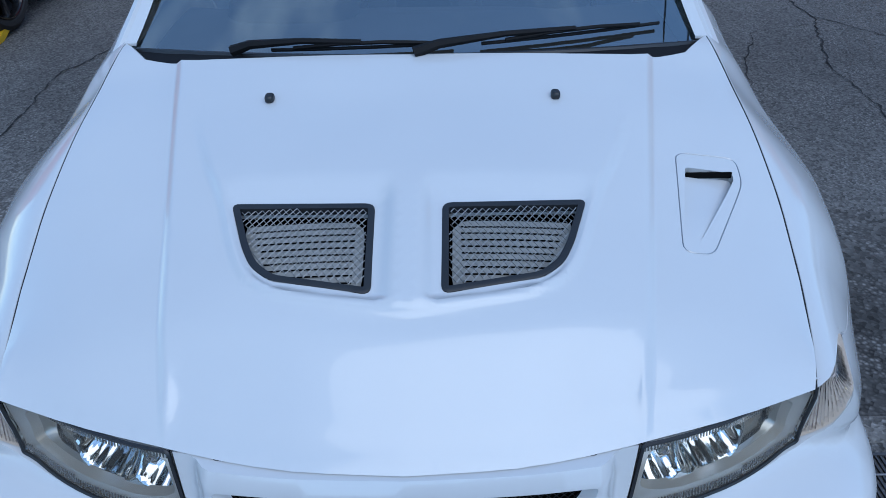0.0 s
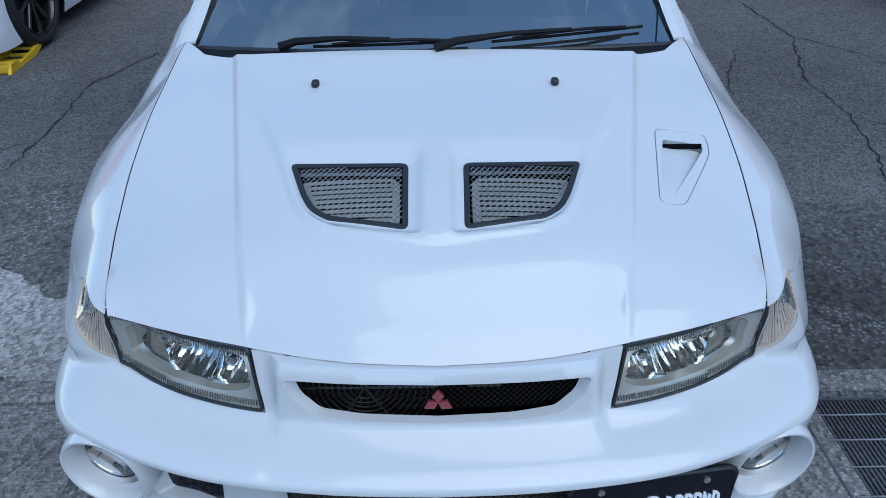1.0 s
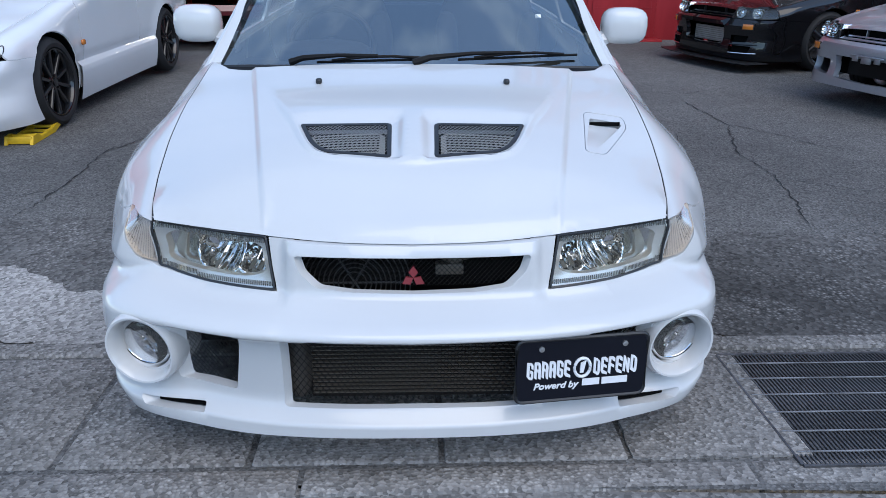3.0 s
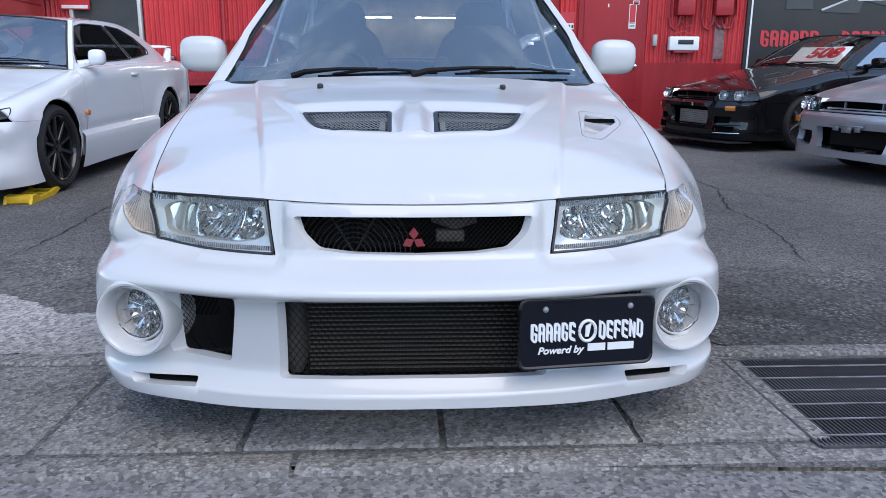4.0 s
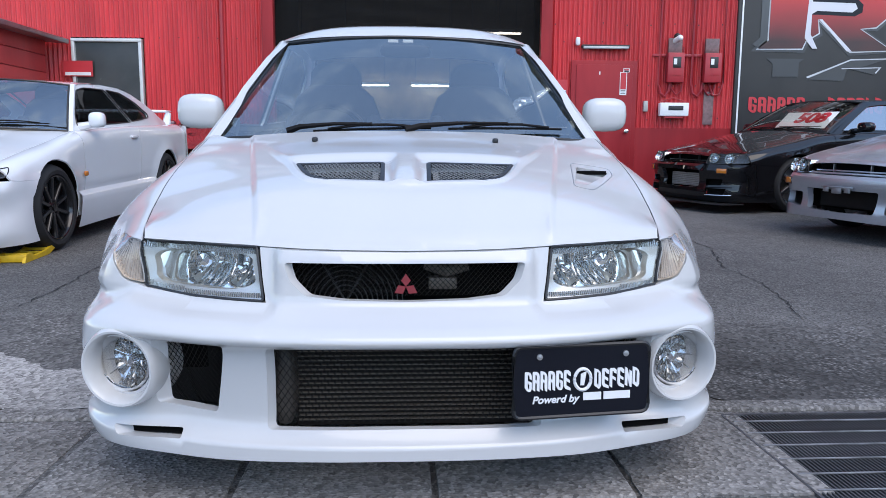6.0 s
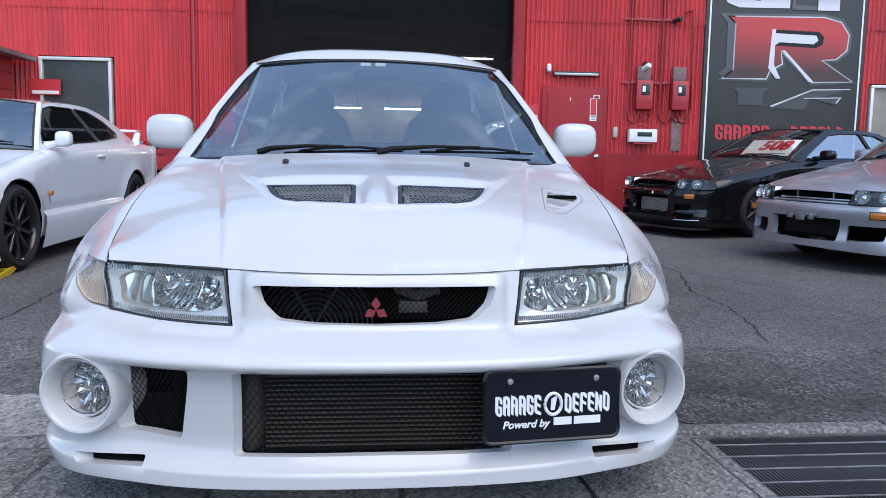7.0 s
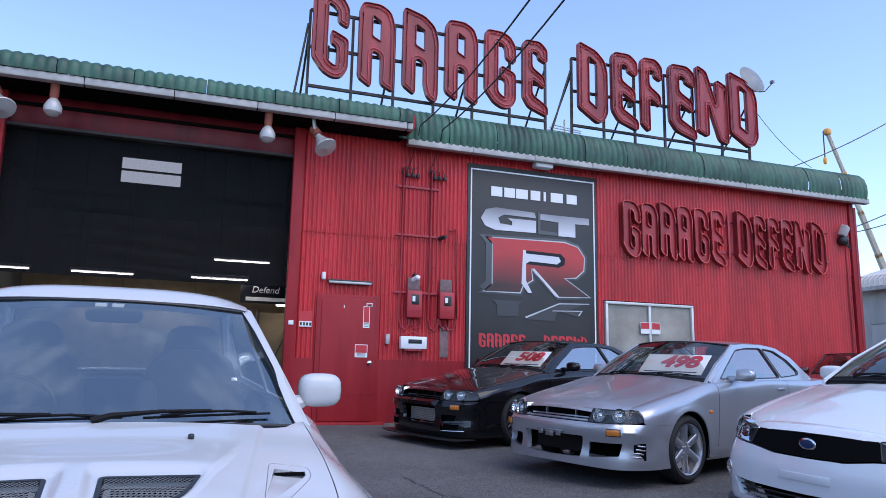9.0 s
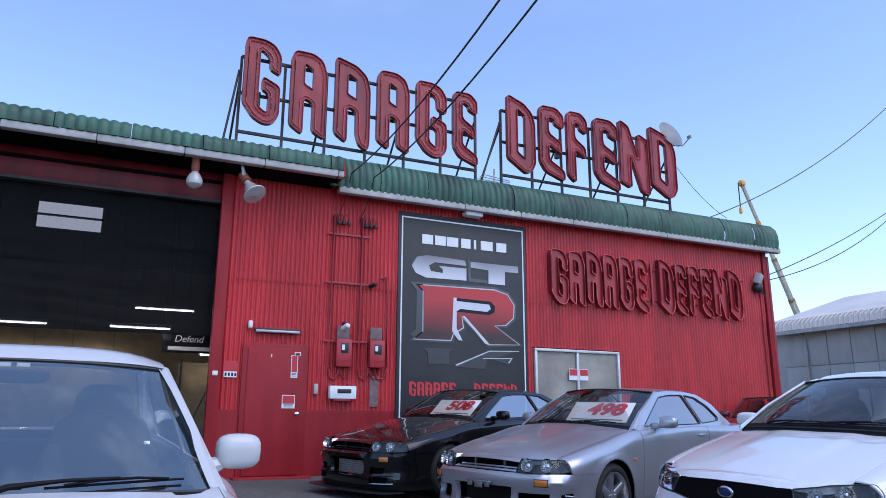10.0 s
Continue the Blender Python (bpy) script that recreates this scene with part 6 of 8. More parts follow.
# dish and aerial
ds = thing("satellite_dish", "grey satellite dish beside the roof sign", "dish", m=pose(11.92, YS + 0.1, 7.74) @ pose(0, 0, 0, 0, 0, 8))
M["dishgrey"] = material("weathered_dish_paint", (0.24, 0.25, 0.26), 0.45, var=0.2, scale=5)
Geo().lathe([(0.0, 0.06), (0.15, 0.05), (0.3, 0.01), (0.36, -0.02), (0.36, -0.03), (0.3, 0.0), (0.0, 0.045)], 30, pose(0, 0, 0, 70, 0, 0), closed=False).make("reflector", "dishgrey", ds)
Geo().tube([(0, 0, -0.3), (0.08, -0.22, -0.36), (0.16, -0.36, -0.2)], 0.014, 6).make("feed_arm", "steel", ds)
Geo().box((0.16, -0.36, -0.17), (0.06, 0.09, 0.07), None, 0.01).make("receiver", "dishgrey", ds)
Geo().tube([(0, 0.05, 0), (-0.2, 0.1, -0.6)], 0.02, 6).make("mast", "steel", ds)
ae = thing("aerial", "small white roof aerial", "aerial", m=pose(7.5, 10.6, 6.05))
Geo().tube([(0, 0, -0.4), (0, 0, 0.35)], 0.02, 6).make("mast", "signwhite", ae)
for k in range(4):
    Geo().tube([(-0.45 + 0.05 * k, 0, 0.02 + 0.06 * k), (0.4, 0, 0.02 + 0.04 * k)], 0.012, 5).make("element", "signwhite", ae)
# cables
def cable(a, b, sag, r=0.012, label="black overhead cable strung to the roof"):
    a, b = Vector(a), Vector(b)
    pts = [a.lerp(b, k / 24) - Vector((0, 0, sag * 4 * (k / 24) * (1 - k / 24))) for k in range(25)]
    return tagged(Geo().tube(pts, r, 6).make("overhead_cable", "trim"), label, "cable")


def beyond(a, b, k):
    return tuple(a[i] + (b[i] - a[i]) * k for i in range(3))


cable((3.825, 9.1, 5.27), beyond((3.825, 9.1, 5.27), (3.277, 3.0, 5.715), 2.2), 0.75)
cable((4.238, 9.1, 5.255), beyond((4.238, 9.1, 5.255), (3.691, 3.0, 5.829), 2.2), 0.75)
for x in (3.825, 4.238):
    Geo_ = Geo().tube([(x, 9.1, 5.26), (x + 0.02, 9.3, 5.0), (x - 0.04, W - 0.06, 4.7), (x - 0.1, W - 0.05, 4.55)], 0.009, 5)
    tagged(Geo_.make("service_cable", "trim"), "black service cable hanging from the eave", "cable")

# shed beside the garage
sh = thing("shed", "small red shed with board siding", "shed", m=pose(-7.45, 8.6, 0.2))
Geo().box((0, 0, 1.2), (3.0, 1.5, 2.4)).make("body", "shedred", sh, smooth=0)
for k in range(9):
    Geo().box((1.51, 0, 0.15 + 0.26 * k), (0.03, 1.5, 0.245), pose(0, 0, 0, 0, 0, 0), 0.004).make("board", "shedred", sh)
    Geo().box((0, -0.765, 0.15 + 0.26 * k), (3.0, 0.03, 0.245), None, 0.004).make("board", "shedred", sh)
Geo().box((0, -0.05, 2.46), (3.3, 1.9, 0.07), pose(0, 0, 0, 0, 4, 0), 0.01).make("roof", "steel", sh)

# unseen plain walls added across the street, stepped to shape the paint's reflections
street = thing("wall_street", "unseen plain grey walls, stepped to shape reflections", "wall", kind="structure")
rnd = random.Random(12)
x_ = -46.0
while x_ < 46:
    w_, h_ = rnd.uniform(2.5, 7.0), rnd.choice((1.8, 2.2, 2.6, 3.4, 4.4))
    Geo().box((x_ + w_ / 2, -15.2 + rnd.uniform(-0.4, 0.4), h_ / 2), (w_, 0.3, h_)).make("wall_section", "greywall", street, smooth=0)
    x_ += w_

# far: grey warehouse, crane
wh = thing("warehouse", "grey weathered warehouse with a pale roof", "building", m=pose(25, 4, 0))
Geo().box((5, 1.35, 2.3), (10, 26.7, 4.8)).make("wall", "sunlit_panel", wh, smooth=0)
for row in range(3):
    for k in range(27):
        Geo().box((-0.02, -11.4 + k * 0.96, 0.9 + 1.5 * row), (0.05, 0.93, 1.47), None, 0.01).make("panel", "sunlit_panel", wh)
rf = Geo()
rf.grid(lambda u, y: (u, y, 4.55 + 0.5 * smooth01(-0.5, 0.2, u) + 0.30 * max(0, min(u, 10 - u) - 0.2)), [-0.5, -0.45, -0.3, -0.1, 0.2, 2, 5, 9.8, 10], list(np.linspace(-12, 14.7, 160)))
M["paleroof"] = material("pale_roof_sheet", (0.62, 0.58, 0.54), 0.6, var=0.2, scale=0.6)
rf.make("roof", "paleroof", wh)
ridge = Geo()
for k in range(134):
    ridge.tube([(-0.52, -12 + 0.2 * k, 4.5), (-0.46, -12 + 0.2 * k, 4.78), (-0.2, -12 + 0.2 * k, 4.98), (0.25, -12 + 0.2 * k, 5.09)], 0.035, 5)
ridge.make("eave_ribs", "greyroof", wh)
Geo().box((-0.5, 1.35, 4.46), (0.14, 26.7, 0.13)).make("gutter", "gutter", wh)
for y in (-1.0, 6.0, 13.0):
    Geo().tube([(-0.4, y, 4.4), (-0.1, y, 4.2), (-0.1, y, 0)], 0.06, 8).make("downpipe", "gutter", wh)

# crane boom far behind, and the cables at the side
cr_ = thing("crane", "far telescopic crane boom with a hook block", "crane", m=pose(0, 0, 0))
M["boom"] = material("pale_boom_paint", (0.55, 0.5, 0.42), 0.5, var=0.2, scale=1)
M["boomyellow"] = material("orange_boom_paint", (0.75, 0.35, 0.08), 0.5, var=0.2, scale=1)
c0, c1 = Vector((48.75, 40, 20.9)), Vector((54.9, 40, 7.8))
for k, (a_, b_, r_) in enumerate(((0.0, 0.26, 0.17), (0.24, 0.5, 0.21), (0.48, 0.76, 0.26), (0.74, 1.0, 0.31))):
    Geo().tube([c0.lerp(c1, a_), c0.lerp(c1, b_)], r_, 6).make("boom_section", "boom", cr_)
    Geo().tube([c0.lerp(c1, b_ - 0.02), c0.lerp(c1, b_)], r_ + 0.05, 6).make("boom_collar", "boomyellow", cr_)
Geo().blob((48.75, 40, 21.0), (0.28, 0.25, 0.30), 3).make("boom_head", "boomyellow", cr_)
Geo().tube([(48.3, 40, 21.0), (48.3, 40, 18.6)], 0.05, 5).make("hoist_rope", "trim", cr_)
Geo().blob((48.3, 40, 18.5), (0.13, 0.13, 0.3), 3).make("hook_block", "boomyellow", cr_)
Geo().tube([c1, c1.lerp(c0, -0.7)], 0.45, 6).make("boom_section", "boom", cr_)
cable((14.1, 11, 6.24), (22.2, 11, 10.9), 0.35, 0.014)
cable((13.8, W - 0.05, 4.3), (21.4, 11, 7.28), 0.12, 0.012)
cable((13.8, W - 0.05, 4.25), (21.4, 11, 7.05), 0.3, 0.012)
cable((11.9, 9.9, 7.1), (13.2, 9.6, 5.75), 0.15, 0.006)


# ---- the white saloon in the middle ----
def lamp_bowls(s, z):
    """Depth of the reflector: two bowls sunk into a stepped back."""
    d = 0.026
    for c, w, deep in ((0.430, 0.070, 0.075), (0.560, 0.088, 0.085)):
        r = ((s - c) / w) ** 2 + ((z - 0.592) / 0.056) ** 2
        if r < 1:
            d = max(d, 0.032 + (deep - 0.032) * (1 - r))
    if d > 0.032:
        d -= 0.010 * abs(((s + 0.35 * z) / 0.030) % 1 - 0.5) + 0.005 * abs((z / 0.034) % 1 - 0.5)
    return d


EVO = dict(
    L=4.35, tuck=0.020, fo=0.905, wb=2.51, R=0.315, tw=0.225, zb=0.23, step=0.016, bulges=[(0.86, 0.36, 0.15, 0.022)], rim_mat="rimsilver", spokes=10, seam=0.600, gap=0.045, flare=0.006, shoulder_rows=[(0.3, 0.20), (0.42, 0.22), (0.56, 0.208), (0.72, 0.18), (0.9, 0.165), (1.07, 0.16), (1.24, 0.185), (1.6, 0.17)], round_rows=[(0.3, 0.8), (0.42, 1.22), (0.56, 1.35), (0.72, 1.4), (0.9, 1.75), (1.07, 2.0), (1.24, 1.5), (1.5, 0.9)], side_keep=(0.85, 1.2), corner=True, pillar_r=0.021, bumper_side=[(0.435, 0.640), (0.46, 0.625), (0.50, 0.612), (0.56, 0.601)], fender_front=[(0.56, 0.604), (0.50, 0.615), (0.46, 0.628), (0.43, 0.648), (0.40, 0.651), (0.36, 0.651), (0.325, 0.650), (0.305, 2.0)],
    off_middle=[(0.12, 0.05), (0.165, 0.030), (0.20, 0.030), (0.222, 0.060), (0.25, 0.074), (0.31, 0.068), (0.40, 0.054), (0.432, 0.040), (0.446, 0.014), (0.457, 0.003), (0.470, 0.012), (0.500, 0.075), (0.527, 0.114), (0.545, 0.117), (0.617, 0.124), (0.645, 0.142), (0.66, 0.150)],
    off_side=[(0.12, 0.03), (0.165, 0.006), (0.20, 0.0), (0.222, 0.020), (0.26, 0.026), (0.31, 0.020), (0.40, 0.008), (0.434, 0.002), (0.455, 0.0), (0.475, 0.016), (0.500, 0.064), (0.516, 0.110), (0.533, 0.134), (0.56, 0.144), (0.65, 0.168)],
    plan=[(0, 0), (0.2, 0.008), (0.4, 0.035), (0.55, 0.08), (0.66, 0.135), (0.75, 0.205), (0.815, 0.29), (0.852, 0.38), (0.868, 0.48), (0.872, 0.60), (0.872, 0.75)],
    off=[(0.12, 0.05), (0.165, 0.030), (0.20, 0.030), (0.222, 0.060), (0.25, 0.074), (0.31, 0.068), (0.40, 0.054), (0.432, 0.040), (0.446, 0.014), (0.457, 0.003), (0.470, 0.006), (0.488, 0.044), (0.502, 0.088), (0.516, 0.130), (0.56, 0.144), (0.65, 0.168)],
    bumper_top=[(0, 0.641), (0.2, 0.642), (0.349, 0.645), (0.342, 0.58), (0.332, 0.518), (0.45, 0.521), (0.652, 0.530), (0.703, 0.540), (0.723, 0.549), (0.738, 0.570), (0.751, 0.605), (0.766, 0.640)],
    hole_depth=0.02, lip=[(0, 0.172), (0.2, 0.170), (0.4, 0.166), (0.6, 0.162), (0.75, 0.159), (0.84, 0.158)],
    holes=[dict(poly=[(0, 0.617), (0.285, 0.617), (0.272, 0.575), (0.235, 0.540), (0.15, 0.531), (0, 0.528)], centre=True, r=0.012, mesh=0.013, slope=1.0, wire=0.0009),
           dict(poly=[(0, 0.441), (0.320, 0.433), (0.326, 0.230), (0, 0.234)], centre=True, r=0.015, mesh=0.017, slope=1.4, wire=0.0011),
           dict(poly=[(0.420, 0.438), (0.600, 0.438), (0.602, 0.37), (0.600, 0.272), (0.445, 0.262)], r=0.012, mesh=0.014, slope=1.3, wire=0.001),
           dict(poly=(0.683, 0.365), round=0.074),
           dict(poly=[(0.53, 0.219), (0.53, 0.203), (0.70, 0.190), (0.71, 0.212)], r=0.006, dark=0.03)],
    lamps=[dict(name="headlight", poly=[(0.356, 0.645), (0.338, 0.522), (0.50, 0.525), (0.654, 0.533), (0.656, 0.650)], caps=((0.415, 0.585, 0.012), (0.520, 0.603, 0.019)), frame=0.0036, r=0.008, aim=12, wall="chrome", back="facet", deep=0.075, shape=lamp_bowls, border=0.019,
                ribs=lambda s, a, b: [(b - 0.016, b), (a, a + 0.011)]),
           dict(name="turn_signal", poly=[(0.662, 0.652), (0.660, 0.539), (0.701, 0.545), (0.719, 0.553), (0.733, 0.572), (0.746, 0.606), (0.762, 0.640), (0.762, 0.649)], lens="clearamber", wall="ribbed", back="ribbed", deep=0.014, r=0.006, ribs=lambda s, a, b: [(a, b)])],
    hw=[(0.28, 0.740), (0.3, 0.757), (0.36, 0.808), (0.42, 0.846), (0.56, 0.884), (0.72, 0.912), (0.9, 0.922), (1.07, 0.905), (1.24, 0.880), (1.4, 0.864), (2.4, 0.862), (3.4, 0.892), (4.0, 0.87), (4.35, 0.82)],
    we=[(0.28, 0.658), (0.42, 0.694), (0.56, 0.716), (0.72, 0.727), (0.9, 0.730), (1.07, 0.731), (1.24, 0.722), (1.45, 0.735), (1.6, 0.757), (2.5, 0.775), (3.2, 0.745), (3.7, 0.69), (4.3, 0.66)],
    ze=[(0.1, 0.575), (0.30, 0.646), (0.42, 0.675), (0.56, 0.714), (0.72, 0.770), (0.9, 0.824), (1.07, 0.860), (1.24, 0.904), (1.6, 0.915), (2.5, 0.93), (3.3, 0.955), (3.8, 0.985), (4.3, 0.97)],
    cuts=(0.40, 1.36, 3.15, 4.22), doors=[(1.36, 2.38), (2.38, 3.15)],
    lean=0.385,
    rail=[(1.24, 0.905), (1.55, 1.075), (1.9, 1.255), (2.18, 1.358), (2.32, 1.392), (2.5, 1.402), (2.9, 1.395), (3.15, 1.36), (3.5, 1.15), (3.7, 1.00)],
    windows=[[(1.50, 0.945), (1.66, 1.07), (2.18, 1.328), (2.32, 1.345), (2.345, 0.95)], [(2.42, 0.955), (2.40, 1.348), (2.85, 1.343), (3.10, 1.27), (3.2, 0.99)]],
    cowl_at=0.0, ws=(1.10, 0.911, 0.712, 1.235, 0.889, 2.06, 1.374, 0.585, 2.18, 1.352), rw=(3.62, 1.01, 0.64, 3.58, 0.99, 3.1, 1.395, 0.55, 3.08, 1.365),
    roofz=[(2.06, 1.380), (2.12, 1.420), (2.24, 1.450), (2.6, 1.466), (3.0, 1.43), (3.2, 1.38)],
    hood_front=[(0, 0.146), (0.15, 0.155), (0.27, 0.176), (0.35, 0.196), (0.5, 0.238), (0.654, 0.295)], hood_back=[(0, 1.084), (0.3, 1.090), (0.5, 1.108), (0.63, 1.147), (0.69, 1.192), (0.717, 1.240)], hood_step=0.016,
    wipers=[((-0.60, 0.004), (-0.47, 0.010), (0.13, 0.030), 0), ((0.0, 0.004), (0.22, 0.026), (0.85, 0.062), 0)],
    mirror=(0.868, 1.63, 1.003, (0.094, 0.062, 0.073)), inset=0.13, side_glass="carglass", under=0.04, well_in=0.08, lamp_keep=(0.72, 1.12), lining="gutter", bow=0.010, roof_pow=4.0, gap_lines=True,
)
zc_e = curve1([(0.08, 0.672), (0.15, 0.698), (0.25, 0.735), (0.365, 0.785), (0.58, 0.832), (0.75, 0.862), (0.92, 0.893), (1.2, 0.947)])
ze_e, we_e, hf_e = curve1(EVO["ze"]), curve1(EVO["we"]), curve1(EVO["hood_front"])
vent_in = rounded([(0.056, 0.382), (0.060, 0.587), (0.321, 0.600), (0.284, 0.494), (0.262, 0.450), (0.225, 0.417)], 0.018)


lip_x = curve1([(0.330, -0.16), (0.346, 0.0), (0.360, 0.09), (0.378, 0.185), (0.400, 0.238), (0.43, 0.272), (0.494, 0.304), (0.60, 0.342), (0.71, 0.392), (0.80, 0.428), (0.95, 0.48)])


def evo_skin(x, y):
    a = abs(x)
    e, c = ze_e(y), zc_e(y)
    z = e + (c - e) * (1 - min(1, a / we_e(y)) ** 2.8)
    fold = 0.352 + 0.21 * (y - 0.17)
    z -= 0.009 * smooth01(fold - 0.006, fold + 0.008, a) * (1 - smooth01(fold + 0.03, we_e(y), a))
    # power bulge round the vents, hollows in front of them, spine between
    back = 1 - smooth01(0.62, 0.95, y)
    yb = min(max(y, 0.331), 0.949)
    inward = (lip_x(yb) - a) / math.hypot(1, (lip_x(yb + 0.001) - lip_x(yb - 0.001)) / 0.002) if y > 0.331 else -1
    z += 0.015 * smooth01(-0.008, 0.014, inward) * back
    hollow = smooth01(0.018, 0.052, a) * (1 - smooth01(0.27, 0.36, a - 0.1 * (y - 0.4))) * smooth01(-0.034, -0.006, y - 0.382 - 0.166 * (a - 0.056)) * (1 - smooth01(0.585, 0.66, y)) * smooth01(0.0, 0.022, inward)
    z -= 0.016 * hollow
    return z


edge_z = curve1([(0, 0.644), (0.2, 0.645), (0.34, 0.648), (0.38, 0.650), (0.66, 0.653)])


def evo_hood(x, y):
    """The skin, drawn to an even front edge with a rounded lip."""
    a = abs(x)
    lip = 0.019 * (1 - 0.6 * smooth01(0.50, 0.66, a))
    d = max(0.0, y - hf_e(a))
    k = 1 - smooth01(0.0, 0.17, d)
    z = evo_skin(x, y)
    if k > 0:
        z += k * (edge_z(a) + lip - evo_skin(x, hf_e(a)))
    return z - lip * max(0.0, 1 - d / 0.05) ** 2


EVO["hood_pts"] = [(s_ * (lip_x(y_) + o_), y_) for s_ in (1, -1) for y_ in np.arange(0.40, 0.80, 0.009) for o_ in (-0.020, -0.012, -0.004, 0.004, 0.012)] + [(s_ * (0.352 + 0.21 * (y_ - 0.17) + o_), y_) for s_ in (1, -1) for y_ in np.arange(0.20, 1.17, 0.010) for o_ in (-0.012, -0.004, 0.004, 0.012)] + [(s_ * o_, y_) for s_ in (1, -1) for y_ in np.arange(0.33, 0.66, 0.010) for o_ in (0.024, 0.031, 0.038)] + [(s_ * a_, 0.382 + 0.166 * (a_ - 0.056) + o_) for s_ in (1, -1) for a_ in np.arange(0.05, 0.33, 0.010) for o_ in (-0.036, -0.027, -0.018, -0.010)]
EVO["hood"] = evo_hood
duct_in = rounded([(x_, y_ + 0.016) for x_, y_ in ((0.494, 0.536), (0.527, 0.536), (0.611, 0.664), (0.636, 0.705), (0.637, 0.722), (0.541, 0.722))], 0.008)
EVO["hood_holes"] = [vent_in, [(-p[0], p[1]) for p in reversed(vent_in)], duct_in]
evo = car("glossy white four-door sports saloon with black bonnet vents", "white", stand(0.02, -0.56, 2.2), EVO, name="sports_saloon")
T = evo["T"]
hood = evo["hood"]
for sgn in (1, -1):
    vp = [(sgn * p[0], p[1]) for p in vent_in]
    fr = Geo()
    inn = shrink(vp, 0.012)
    n = len(vp)
    up = lambda p, h: (p[0], p[1], evo_hood(p[0], p[1]) + h)
    fr.add([up(p, 0.0015) for p in vp] + [up(p, 0.003) for p in shrink(vp, 0.003)] + [up(p, 0.002) for p in inn] + [up(p, -0.012) for p in inn], [(k * n + i, k * n + (i + 1) % n, (k + 1) * n + (i + 1) % n, (k + 1) * n + i) for k in range(3) for i in range(n)])
    vf = fr.make("vent_frame", "trim", hood, "black plastic vent surround")
    wire_mesh(inn, lambda x, y: up((x, y), 0.0), 0.0125, 0.0009, 1.35).make("vent_mesh", "wire", vf)
    lv = Geo()
    M.setdefault("louvre", material("grey_louvre_plate", (0.33, 0.325, 0.30), 0.5, metal=0.1, var=0.2, scale=15))
    base = rounded([(sgn * 0.074, 0.402), (sgn * 0.078, 0.562), (sgn * 0.298, 0.568), (sgn * 0.268, 0.486), (sgn * 0.226, 0.428)], 0.028)
    lv = sheet(base, [], lambda x, y: (x, y, evo_hood(x, y) - 0.020 + 0.002 * math.sin(y / 0.0155 * math.tau)), 0.006)
    lv.make("louvre_plate", "louvre", vf, smooth=60)
    # slots drawn as black tubes, their shade given by colour
    for k in range(9):
        y_ = 0.424 + 0.0155 * k
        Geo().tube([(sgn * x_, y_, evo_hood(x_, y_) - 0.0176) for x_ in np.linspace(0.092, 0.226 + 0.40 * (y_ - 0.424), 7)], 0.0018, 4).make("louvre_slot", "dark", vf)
    # black plate painted as the shaded depth below the vent
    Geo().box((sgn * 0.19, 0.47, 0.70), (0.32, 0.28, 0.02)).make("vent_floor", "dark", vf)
    nz = Geo().blob((sgn * 0.303, 0.92, evo_hood(0.303, 0.92) + 0.006), (0.010, 0.014, 0.009), 3)
    nz.make("washer_nozzle", "trim", hood)
# duct tub with its thin seam
seam = rounded([(x_, y_ + 0.016) for x_, y_ in ((0.530, 0.762), (0.656, 0.765), (0.652, 0.70), (0.628, 0.655), (0.541, 0.503), (0.483, 0.498))], 0.022)
Geo().tube([(x, y, evo_hood(x, y) + 0.0003) for x, y in dense(seam, 0.02)], 0.0011, 4, closed=True).make("duct_seam", "steel", hood)
tub = lambda x, y: (x, y, evo_hood(x, y) - 0.002 - 0.016 * smooth01(0.55, 0.73, y))
sheet(duct_in, [], tub, 0.02).make("duct_floor", "white", hood)
dw, nd = dense(duct_in, 0.02), len(dense(duct_in, 0.02))
Geo().add([(x, y, evo_hood(x, y)) for x, y in dw] + [tub(x, y) for x, y in dw], [(i, (i + 1) % nd, nd + (i + 1) % nd, nd + i) for i in range(nd)]).make("duct_wall", "white", hood)
# black strip for the shade inside the duct's mouth
Geo().box((0.588, 0.735, evo_hood(0.59, 0.731) - 0.008), (0.094, 0.004, 0.012)).make("duct_mouth", "dark", hood)
# cooler, fan, pipes behind the openings; metals darkened to paint in the intake's shade
M["bluefield"] = material("dark_blue_enamel", (0.012, 0.03, 0.10), 0.2, coat=0.5)
M["dulltank"] = material("dull_cast_tank", (0.08, 0.07, 0.06), 0.55, metal=0.3, var=0.3, scale=30)
M["fanguard"] = material("grey_fan_guard", (0.10, 0.10, 0.10), 0.5, metal=0.4)
M["cast"] = material("thin_bar_metal", (0.15, 0.13, 0.105), 0.5, metal=0.3)
core = Geo().box((0.02, 0.17, 0.335), (0.57, 0.02, 0.25)).make("intercooler", "core", T, "bar and plate cooler core", smooth=0)
bar = Geo().box((0.02, 0.157, 0.0), (0.56, 0.010, 0.0026)).make("cooler_bar", "cast", core, smooth=0)
bar.location = (0, 0, 0.226)
for k in range(1, 20):
    b_ = new("cooler_bar", bar.data)
    b_.parent = core
    b_.location = (0, 0, 0.226 + 0.0115 * k)
Geo().blob((-0.292, 0.16, 0.33), (0.034, 0.04, 0.115), 2.6).make("end_tank", "dulltank", core)
Geo().tube([(-0.31, 0.16, 0.30), (-0.33, 0.2, 0.28), (-0.34, 0.3, 0.28)], 0.032, 10).make("cooler_pipe", "trim", core)
fan = Geo()
